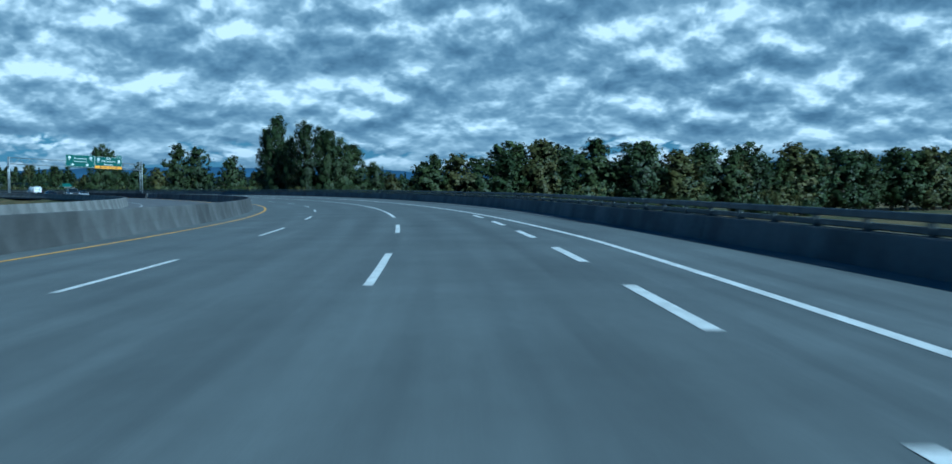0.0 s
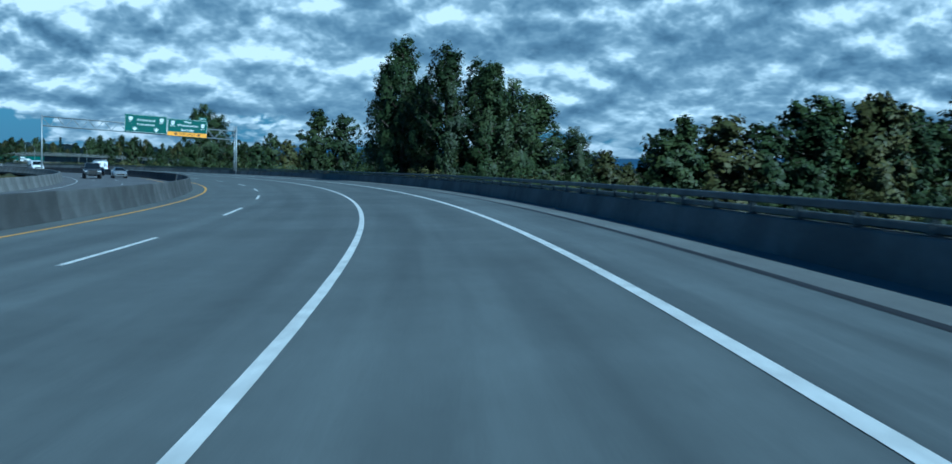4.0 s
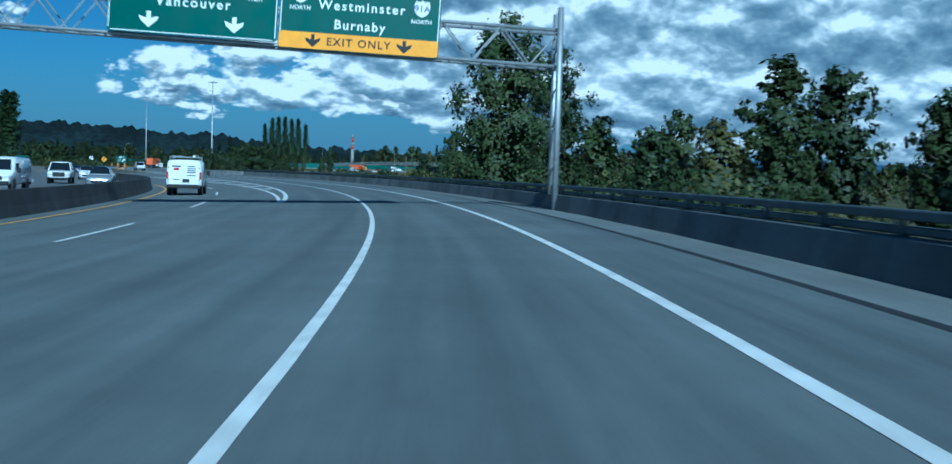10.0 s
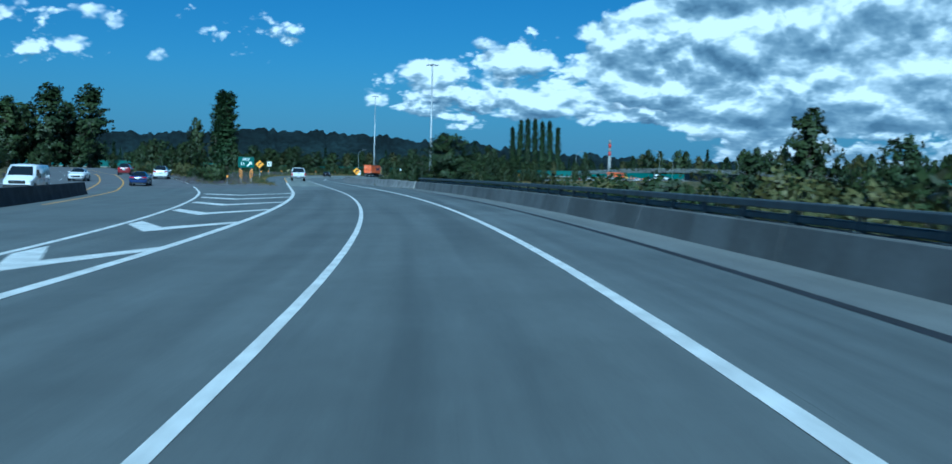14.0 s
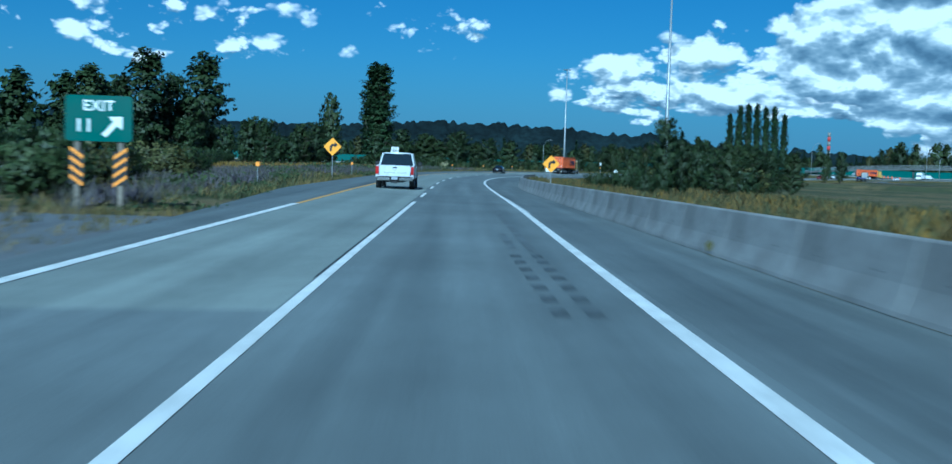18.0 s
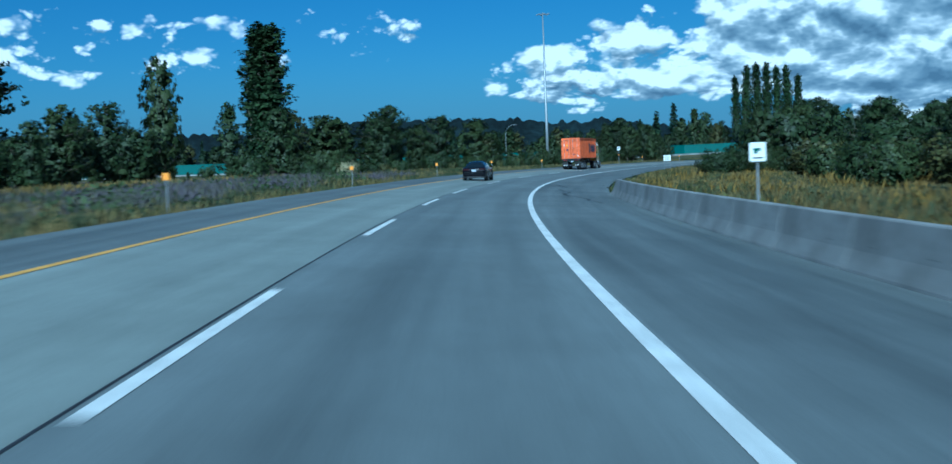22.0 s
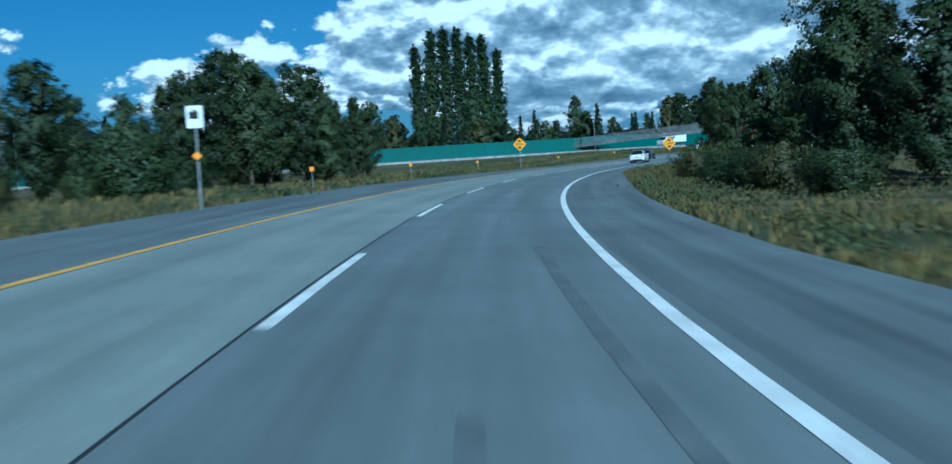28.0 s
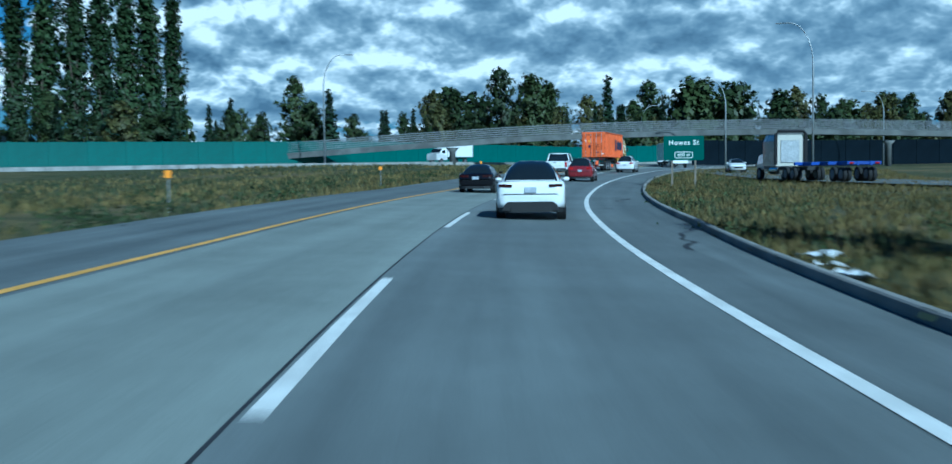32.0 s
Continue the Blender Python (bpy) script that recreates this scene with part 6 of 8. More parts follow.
# a red and white banded chimney beyond the woods
RED_BAND = surface("red_chimney_paint", (0.45, 0.05, 0.04), 0.8, grain=(0.5, 0.1), stain=(0.1, 0.2))
x, y = -78.0, 1480.0
ob = thing("chimney", "tall industrial chimney banded red and white far off", "chimney", m=pose(x, y, soil(x, y) - 1.0))
part("shaft", Shape().tube([(0, 0, 0), (0, 0, 26)], [1.9, 1.5], 14), CONCRETE, ob, smooth=True)
for k in range(4):
    part("band", Shape().tube([(0, 0, 26 + 4 * k), (0, 0, 30 + 4 * k)], [1.5 - 0.05 * k, 1.45 - 0.05 * k], 14), (RED_BAND, CONCRETE)[k % 2], ob, smooth=True)

# ---- vehicles ----
def paint(name, color, rough=0.25, metal=0.0):
    return surface(name, color, rough, metal, grain=(30, 0.02), stain=(1.2, 0.06), coat=0.7)


PAINT_WHITE = paint("white_car_paint", (0.80, 0.81, 0.81))
PAINT_SILVER = paint("silver_car_paint", (0.42, 0.44, 0.46), 0.3, 0.5)
PAINT_PEARL = paint("pearl_white_paint", (0.68, 0.70, 0.72), 0.28, 0.15)
PAINT_BLACK = surface("black_car_paint", (0.005, 0.005, 0.008), 0.2, grain=(30, 0.02), stain=(1.2, 0.06), spec=0.35)
PAINT_NAVY = paint("blue_car_paint", (0.02, 0.04, 0.14))
PAINT_RED = paint("maroon_car_paint", (0.17, 0.012, 0.018))
PAINT_GREY = paint("grey_car_paint", (0.10, 0.11, 0.12), 0.3, 0.3)
PAINT_YELLOW = paint("yellow_cab_paint", (0.70, 0.42, 0.08))
CAR_GLASS = pane("dark_car_glass", (0.012, 0.016, 0.02))
TRIM_BLACK = surface("black_plastic", (0.010, 0.010, 0.011), 0.6, grain=(20, 0.15))
RUBBER = surface("tyre_rubber", (0.018, 0.018, 0.019), 0.85, grain=(20, 0.2))
ALLOY = surface("alloy_wheel", (0.35, 0.36, 0.37), 0.35, 0.8)
CHROME = surface("chrome", (0.7, 0.7, 0.7), 0.15, 1.0)
LAMP_RED = surface("red_lamp_lens", (0.38, 0.01, 0.012), 0.2, coat=0.6)
LAMP_CLEAR = surface("clear_lamp_lens", (0.75, 0.76, 0.78), 0.15, coat=0.6)
PLATE = surface("pale_number_plate", (0.42, 0.45, 0.50), 0.5)
CONT_ORANGE = surface("orange_container_steel", (0.75, 0.135, 0.025), 0.55, grain=(6, 0.10), stain=(0.8, 0.22))
CONT_DARK = surface("dark_orange_seal", (0.22, 0.05, 0.015), 0.7)
NAVY_PRINT = surface("navy_print", (0.02, 0.025, 0.07), 0.6)
STEEL_DARK = surface("dark_chassis_steel", (0.03, 0.03, 0.032), 0.6, 0.3, grain=(12, 0.3))
CHASSIS_BLUE = surface("blue_chassis_paint", (0.02, 0.06, 0.35), 0.45)


def shell(stations, n_side=3):
    """Rings of a car's lower body: (y, half width, bottom, shoulder, top)."""
    rings = []
    for y, w, b, s, t in stations:
        half = [(w * 0.80, b), (w * 0.97, b + 0.10), (w, b + 0.26), (w, (b + s) * 0.55), (w * 0.985, s - 0.05), (w * 0.93, s + 0.02), (w * 0.70, t - 0.015), (w * 0.3, t)]
        rings.append([(x, y, z) for x, z in half] + [(-x, y, z) for x, z in reversed(half)])
    return rings


WHEELS = {}


def wheel(parent, x, y, r, w, rim_mat=ALLOY):
    """A wheel with its tyre and rim as parts of it."""
    key = (round(r, 3), round(w, 3), rim_mat.name)
    if key not in WHEELS:
        n = 20
        ring = lambda q, d: [(d, q * math.cos(2 * math.pi * k / n), q * math.sin(2 * math.pi * k / n)) for k in range(n)]
        tyre = Shape().loft([ring(r * 0.64, -w / 2), ring(r * 0.95, -w / 2), ring(r, -w / 2 + 0.03), ring(r, w / 2 - 0.03), ring(r * 0.95, w / 2), ring(r * 0.64, w / 2)], caps=False)
        rim = Shape().loft([ring(r * 0.64, -w / 2 + 0.01), ring(r * 0.55, -w / 2 + 0.05), ring(r * 0.2, -w / 2 + 0.04)]).loft([ring(r * 0.64, w / 2 - 0.01), ring(r * 0.55, w / 2 - 0.05), ring(r * 0.2, w / 2 - 0.04)])
        for k in range(5):
            a = 2 * math.pi * k / 5
            for s in (-1, 1):
                rim.tube([(s * (w / 2 - 0.03), 0, 0), (s * (w / 2 - 0.02), r * 0.62 * math.cos(a), r * 0.62 * math.sin(a))], 0.035, 5)
        WHEELS[key] = (Shape().tube([(-w / 2 + 0.02, 0, 0), (w / 2 - 0.02, 0, 0)], r * 0.16, 10).mesh("hub", STEEL_DARK), tyre.mesh("tyre", RUBBER, True), rim.mesh("rim", rim_mat))
    hub, tyre, rim = WHEELS[key]
    ob = part("wheel", hub, None, parent, m=pose(x, y, r))
    part("tyre", tyre, None, ob)
    part("rim", rim, None, ob)


def cabin(parent, roof_mat, base, top, z0, z1, wb, wt, pillars=(0.5,)):
    """Glasshouse: dark glass, a painted roof and pillars. base, top: (rear, front) y at belt and roof."""
    g = Shape().loft([[(-wb, base[0], z0), (wb, base[0], z0), (wb, base[1], z0), (-wb, base[1], z0)], [(-wt * 1.02, top[0] - 0.02, z1 - 0.05), (wt * 1.02, top[0] - 0.02, z1 - 0.05), (wt * 1.02, top[1] + 0.03, z1 - 0.05), (-wt * 1.02, top[1] + 0.03, z1 - 0.05)]])
    part("window_glass", g, CAR_GLASS, parent, "dark tinted glass")
    ym = (top[0] + top[1]) / 2
    ring = lambda k, z: [(x * k, y, z) for x, y in ((-wt * 0.86, top[0]), (0, top[0] - 0.05), (wt * 0.86, top[0]), (wt, top[0] + 0.15), (wt * 1.02, ym), (wt, top[1] - 0.15), (wt * 0.86, top[1]), (0, top[1] + 0.06), (-wt * 0.86, top[1]), (-wt, top[1] - 0.15), (-wt * 1.02, ym), (-wt, top[0] + 0.15))]
    part("roof", Shape().loft([ring(1.03, z1 - 0.07), ring(1.02, z1 - 0.03), ring(0.9, z1), ring(0.4, z1 + 0.015)]), roof_mat, parent, smooth=True)
    for sx in (-1, 1):
        for yb, yt in ((base[0], top[0]), (base[1], top[1])):
            part("pillar", Shape().tube([(sx * (wb + 0.005), yb, z0 - 0.02), (sx * (wt + 0.01), yt, z1 - 0.05)], 0.05, 6), roof_mat, parent)
        for f in pillars:
            part("pillar", Shape().tube([(sx * (wb + 0.005), base[0] + f * (base[1] - base[0]), z0), (sx * (wt + 0.012), top[0] + f * (top[1] - top[0]), z1 - 0.06)], 0.035, 6), TRIM_BLACK, parent)


def glasshouse(ob, mat, wb, belt, H, base, top, glass_roof=False):
    """Roof and pillars as one curved form, with the window panes lying on it. base, top: (rear, front) y at belt and roof."""
    rows = [0.0, 0.04, 0.12, 0.3, 0.55, 0.8, 0.92, 1.0]
    ys = [base[0] + (top[0] - base[0]) * q for q in rows] + [top[0] + (top[1] - top[0]) * q for q in (0.15, 0.34, 0.38, 0.62, 0.66, 0.85)] + [base[1] + (top[1] - base[1]) * q for q in reversed(rows)]
    nr = len(rows)
    hs = [math.sin(q * math.pi / 2) ** 0.85 * 0.97 for q in rows] + [0.99, 1.0, 1.0, 1.0, 0.995, 0.98] + [math.sin(q * math.pi / 2) ** 0.85 * 0.96 for q in reversed(rows)]
    th = [0, 4, 9, 20, 36, 44, 50, 56, 64, 76, 90]
    th = th + [180 - q for q in reversed(th[:-1])]

    def point(j, i, out=0.0):
        a = radians(th[i])
        k = hs[j] * max(0.0, math.sin(a)) ** 0.7
        taper = 1 - 0.10 * abs(j - len(ys) / 2) / (len(ys) / 2)
        x = (wb * (1 - 0.32 * k) * taper + out) * math.copysign(abs(math.cos(a)) ** 0.40, math.cos(a)) if abs(math.cos(a)) > 1e-6 else 0.0
        shift = -out if j < nr else out if j >= len(ys) - nr else 0.0
        return (x, ys[j] + shift, belt + (H - belt) * k + out * math.sin(a))

    sh = Shape()
    n = len(th)
    sh.v = [point(j, i) for j in range(len(ys)) for i in range(n)]
    sh.f = [(j * n + i, (j + 1) * n + i, (j + 1) * n + i + 1, j * n + i + 1) for j in range(len(ys) - 1) for i in range(n - 1)]
    part("roof", sh, mat, ob, smooth=True)

    def pane_of(name, j0, j1, i0, i1, m=CAR_GLASS):
        g = Shape()
        w = i1 - i0 + 1
        g.v = [point(j, i, 0.006) for j in range(j0, j1 + 1) for i in range(i0, i1 + 1)]
        g.f = [(j * w + i, (j + 1) * w + i, (j + 1) * w + i + 1, j * w + i + 1) for j in range(j1 - j0) for i in range(w - 1)]
        part(name, g, m, ob, smooth=True)

    q = len(ys)
    pane_of("rear_window", 1, nr - 2, 4, n - 5)
    pane_of("windscreen", q - nr + 1, q - 2, 4, n - 5)
    for i0, i1 in ((1, 4), (n - 5, n - 2)):
        pane_of("side_window", 4, nr + 1, i0, i1)
        pane_of("side_window", nr + 2, nr + 3, i0, i1)
        pane_of("side_window", nr + 4, q - 5, i0, i1)
    if glass_roof:
        pane_of("roof_glass", nr - 1, q - nr, 6, n - 7)


LAMP_DARK = surface("smoked_red_lamp", (0.03, 0.004, 0.005), 0.2, coat=0.6)


def car(name, label, category, mat, style, s=None, e=None, turn=0.0, at=None, group="cars"):
    """A passenger car; its own +y is ahead."""
    L, W, H, belt = {"sedan": (4.65, 1.80, 1.42, 0.95), "hatch": (4.75, 1.92, 1.62, 1.03), "suv": (4.55, 1.86, 1.68, 1.06)}[style]
    h = W / 2
    r, f = -L / 2, L / 2
    ob = thing(name, label, category, group, m=at if at is not None else stand(s, e, 0.0, turn))
    tail = {"sedan": 0.0, "hatch": 0.02, "suv": -0.02}[style]
    st = [(r, h * 0.74, 0.44, belt - 0.24, belt - 0.16), (r + 0.03, h * 0.86, 0.36, belt - 0.14, belt - 0.06), (r + 0.10, h * 0.93, 0.30, belt - 0.07 + tail, belt - 0.005 + tail), (r + 0.25, h * 0.97, 0.26, belt - 0.04 + tail, belt + 0.02 + tail), (r + 0.5, h * 0.995, 0.22, belt - 0.02, belt + 0.03 + tail),
          (r + 1.0, h, 0.19, belt, belt + 0.03), (0, h, 0.18, belt - 0.01, belt), (f - 1.35, h, 0.19, belt - 0.05, belt + 0.01), (f - 0.75, h * 0.98, 0.2, belt - 0.14, belt - 0.07), (f - 0.35, h * 0.95, 0.22, belt - 0.22, belt - 0.14), (f - 0.12, h * 0.89, 0.26, belt - 0.30, belt - 0.22), (f, h * 0.76, 0.36, belt - 0.42, belt - 0.36)]
    part("body", Shape().loft(shell(st)), mat, ob, smooth=True)
    base, top = {"sedan": ((r + 0.42, f - 1.12), (r + 1.5, f - 2.05)), "hatch": ((r + 0.22, f - 1.05), (r + 1.45, f - 2.1)), "suv": ((r + 0.10, f - 1.15), (r + 0.62, f - 1.95))}[style]
    glasshouse(ob, mat, h * 0.93, belt - 0.03, H, base, top, style == "hatch")
    part("diffuser", Shape().loft([[(x, r + 0.30 - d, z) for x, d in ((-h * 0.92, 0.0), (-h * 0.8, 0.24), (-h * 0.55, 0.335), (h * 0.55, 0.335), (h * 0.8, 0.24), (h * 0.92, 0.0))] for z in (0.2, 0.24, 0.33)]), TRIM_BLACK, ob)
    if style == "hatch":
        part("diffuser_slot", Shape().plate([(-h * 0.80, 0.25), (h * 0.80, 0.25), (h * 0.76, 0.40), (h * 0.64, 0.49), (-h * 0.64, 0.49), (-h * 0.76, 0.40)], r - 0.025, r + 0.10), TRIM_BLACK, ob)
    lamp = LAMP_DARK if style == "hatch" or mat is PAINT_BLACK else LAMP_RED
    lz, lw, lh = {"sedan": (belt - 0.12, 0.46, 0.11), "hatch": (belt - 0.10, 0.36, 0.075), "suv": (belt - 0.13, 0.36, 0.16)}[style]
    for sx in (-1, 1):
        part("tail_light", Shape().loft([[(sx * (h * 0.93 - 0.0), r + 0.26, z), (sx * h * 0.90, r + 0.05, z), (sx * h * 0.72, r - 0.012, z), (sx * (h * 0.9 - lw), r - 0.018, z - 0.01), (sx * (h * 0.9 - lw), r + 0.1, z), (sx * h * 0.8, r + 0.26, z)] for z in (lz - lh / 2, lz + lh / 2)]), lamp, ob)
        part("headlight", Shape().box(sx * h * 0.66, f - 0.10, belt - 0.38, h * 0.40, 0.16, 0.12, 0.05), LAMP_CLEAR, ob)
        part("door_mirror", Shape().box(sx * (h + 0.05), f - 1.72, belt + 0.05, 0.19, 0.11, 0.12, 0.04), mat, ob)
        for y in (-0.62, 0.42):
            part("door_handle", Shape().box(sx * (h + 0.006), y, belt - 0.14, 0.03, 0.18, 0.03, 0.008), mat, ob)
        for y in (-1.02, -0.02, 0.98):
            part("door_seam", Shape().box(sx * (h - 0.004), y, 0.6, 0.012, 0.012, belt - 0.36), TRIM_BLACK, ob)
        part("sill", Shape().box(sx * h * 0.96, 0, 0.22, 0.07, L * 0.5, 0.1, 0.02), TRIM_BLACK, ob)
        for y in (r + 0.95, f - 0.9):
            part("wheel_arch", Shape().tube([(sx * (h - 0.235), y, 0.34), (sx * (h + 0.004), y, 0.34)], 0.375, 24), TRIM_BLACK, ob)
            wheel(ob, sx * (h - 0.10), y, 0.335, 0.225)
    part("number_plate", Shape().box(0, r - 0.028, {"sedan": belt - 0.22, "hatch": belt - 0.22, "suv": belt - 0.30}[style], 0.32, 0.02, 0.15, 0.004), PLATE, ob)
    part("grille", Shape().box(0, f - 0.02, 0.5, W * 0.55, 0.08, 0.2, 0.03), TRIM_BLACK, ob)
    part("trunk_seam", Shape().box(0, r - 0.018, belt - 0.33, h * 1.5, 0.012, 0.012), TRIM_BLACK, ob)
    if style == "suv":
        for sx in (-1, 1):
            part("roof_rail", Shape().tube([(sx * h * 0.60, top[0] + 0.15, H + 0.0), (sx * h * 0.62, top[0] + 0.3, H + 0.05), (sx * h * 0.62, top[1] - 0.3, H + 0.05), (sx * h * 0.60, top[1] - 0.1, H - 0.02)], 0.02, 6), TRIM_BLACK, ob)
    if style != "hatch":
        part("exhaust", Shape().tube([(h * 0.5, r - 0.05, 0.27), (h * 0.5, r + 0.2, 0.27)], 0.04, 8), CHROME, ob)
    else:
        part("spoiler", Shape().box(0, r + 0.13, belt + 0.035, W * 0.70, 0.12, 0.025, 0.01), mat, ob)
    return ob


def pickup(label, mat, s, e, turn=0.0, group="pickups"):
    ob = thing("pickup_truck", label, "truck", group, m=stand(s, e, 0.0, turn))
    L, W = 5.9, 2.03
    h, r, f = W / 2, -L / 2, L / 2
    part("body", Shape().loft(shell([(r + 1.95, h * 0.97, 0.5, 1.15, 1.2), (r + 2.1, h, 0.48, 1.2, 1.22), (0.6, h, 0.46, 1.2, 1.22), (f - 1.4, h, 0.46, 1.16, 1.22), (f - 0.5, h * 0.98, 0.5, 1.06, 1.14), (f - 0.08, h * 0.93, 0.5, 0.95, 1.05), (f, h * 0.84, 0.6, 0.85, 0.95)])), mat, ob, smooth=True)
    bed = Shape()
    for sx in (-1, 1):
        bed.box(sx * (h - 0.07), r + 1.02, 0.90, 0.14, 1.96, 0.72, 0.05)
    bed.box(0, r + 1.0, 0.66, W - 0.2, 1.9, 0.1)
    part("bed", bed, mat, ob)
    part("tailgate", Shape().box(0, r + 0.06, 0.95, W * 0.80, 0.09, 0.60, 0.025), mat, ob)
    part("gate_crease", Shape().box(0, r + 0.012, 0.86, W * 0.62, 0.012, 0.012), TRIM_BLACK, ob)
    part("gate_handle", Shape().box(0, r + 0.005, 1.13, 0.22, 0.03, 0.06, 0.01), TRIM_BLACK, ob)
    cabin(ob, mat, (r + 2.05, f - 1.45), (r + 2.25, f - 2.25), 1.18, 1.94, h * 0.94, h * 0.76, (0.3, 0.62))
    b = part("bumper", Shape().box(0, r - 0.03, 0.55, W * 0.96, 0.16, 0.22, 0.04), CHROME, ob)
    part("bumper_step", Shape().box(0, r - 0.035, 0.655, W * 0.8, 0.15, 0.03, 0.01).box(0, r - 0.1, 0.55, 0.52, 0.06, 0.2, 0.02), TRIM_BLACK, b)
    part("number_plate", Shape().box(0, r - 0.14, 0.57, 0.32, 0.02, 0.15, 0.004), PLATE, b)
    part("hitch", Shape().box(0, r - 0.02, 0.38, 0.34, 0.3, 0.12, 0.02), STEEL_DARK, ob)
    for sx in (-1, 1):
        part("tail_light", Shape().box(sx * (h - 0.09), r + 0.05, 0.98, 0.17, 0.13, 0.42, 0.02), LAMP_RED, ob)
        part("headlight", Shape().box(sx * h * 0.74, f - 0.08, 0.88, 0.42, 0.12, 0.2, 0.04), LAMP_CLEAR, ob)
        part("door_mirror", Shape().box(sx * (h + 0.17), f - 2.05, 1.35, 0.28, 0.12, 0.26, 0.05), TRIM_BLACK, ob)
        part("door_handle", Shape().box(sx * (h + 0.01), 0.0, 1.05, 0.03, 0.2, 0.04, 0.01), mat, ob)
        for y in (r + 1.15, f - 1.0):
            part("wheel_arch", Shape().tube([(sx * (h - 0.26), y, 0.44), (sx * (h + 0.008), y, 0.44)], 0.47, 20), TRIM_BLACK, ob)
            wheel(ob, sx * (h - 0.12), y, 0.41, 0.27)
    part("grille", Shape().box(0, f - 0.03, 0.82, 1.1, 0.1, 0.42, 0.05), TRIM_BLACK, ob)
    part("frame_rail", Shape().box(0, 0, 0.42, 0.9, L * 0.85, 0.14, 0.02), STEEL_DARK, ob)
    return ob


def van(label, s, e, turn=0.0, rack=True, group="vans"):
    ob = thing("cargo_van", label, "van", group, m=stand(s, e, 0.0, turn))
    L, W, H = 5.7, 2.0, 2.08
    h, r, f = W / 2, -L / 2, L / 2
    rings = []
    for y, k, top, b in ((r, 0.95, H - 0.12, 0.55), (r + 0.12, 1.0, H - 0.02, 0.48), (0.2, 1.0, H, 0.45), (f - 2.0, 1.0, H - 0.02, 0.45), (f - 1.55, 0.98, H - 0.2, 0.45), (f - 0.95, 0.97, 1.28, 0.45), (f - 0.2, 0.93, 1.08, 0.46), (f, 0.85, 0.92, 0.55)):
        half = [(h * 0.86, b), (h, b + 0.12), (h, 0.95), (h * 0.985, min(1.3, top - 0.1)), (h * 0.93, max(top - 0.18, b + 0.35)), (h * 0.82, top - 0.04), (h * 0.4, top)]
        rings.append([(x * k, y, z) for x, z in half] + [(-x * k, y, z) for x, z in reversed(half)])
    part("body", Shape().loft(rings), PAINT_WHITE, ob, smooth=True)
    for sx in (-1, 1):
        d = part("rear_door", Shape().box(sx * 0.43, r - 0.012, 1.24, 0.82, 0.04, 1.22, 0.03), PAINT_WHITE, ob)
        part("hinge", Shape().box(sx * 0.86, r - 0.03, 1.6, 0.08, 0.03, 0.06).box(sx * 0.86, r - 0.03, 0.9, 0.08, 0.03, 0.06), GALV_DULL, d)
        part("tail_light", Shape().box(sx * 0.925, r + 0.03, 1.15, 0.11, 0.1, 0.42, 0.02), LAMP_RED, ob)
        part("side_window", Shape().box(sx * (h * 0.965), f - 1.85, 1.48, 0.03, 0.8, 0.44, 0.01), CAR_GLASS, ob)
        part("door_mirror", Shape().box(sx * (h + 0.14), f - 1.45, 1.3, 0.22, 0.12, 0.3, 0.05), TRIM_BLACK, ob)
        part("headlight", Shape().box(sx * 0.74, f - 0.06, 0.88, 0.3, 0.12, 0.2, 0.03), LAMP_CLEAR, ob)
        for y in (r + 1.2, f - 0.95):
            part("wheel_arch", Shape().tube([(sx * (h - 0.26), y, 0.38), (sx * (h + 0.008), y, 0.38)], 0.43, 20), TRIM_BLACK, ob)
            wheel(ob, sx * (h - 0.12), y, 0.37, 0.24)
        if turn == 0.0:
            for q, (z, w) in enumerate(((1.68, 0.42), (1.55, 0.5), (1.44, 0.46), (1.33, 0.5), (1.16, 0.52))):
                if sx > 0:
                    part("writing_bar", Shape().box(0.42, r - 0.036, z, w, 0.006, 0.055), NAVY_PRINT, ob)
    if turn == 0.0:
        part("emblem", Shape().box(-0.42, r - 0.036, 1.52, 0.3, 0.006, 0.14, 0.003), LAMP_RED, ob)
        part("writing_bar", Shape().box(-0.42, r - 0.036, 1.68, 0.5, 0.006, 0.08), NAVY_PRINT, ob)
        part("writing_bar", Shape().box(-0.42, r - 0.036, 0.92, 0.4, 0.006, 0.05), NAVY_PRINT, ob)
    part("windscreen", Shape().loft([[(-0.82, f - 0.98, 1.30), (0.82, f - 0.98, 1.30), (0.70, f - 1.56, H - 0.22), (-0.70, f - 1.56, H - 0.22)], [(-0.82, f - 0.95, 1.33), (0.82, f - 0.95, 1.33), (0.70, f - 1.53, H - 0.17), (-0.70, f - 1.53, H - 0.17)]]), CAR_GLASS, ob)
    b = part("bumper", Shape().box(0, r - 0.06, 0.52, W * 0.96, 0.16, 0.2, 0.04), TRIM_BLACK, ob)
    part("bumper", Shape().box(0, f + 0.0, 0.55, W * 0.9, 0.16, 0.24, 0.05), TRIM_BLACK, ob)
    part("number_plate", Shape().box(0.12, r - 0.045, 0.86, 0.4, 0.02, 0.2, 0.004), SIGN_BLACK, ob)
    part("grille", Shape().box(0, f - 0.0, 0.85, 1.1, 0.06, 0.22, 0.03), TRIM_BLACK, ob)
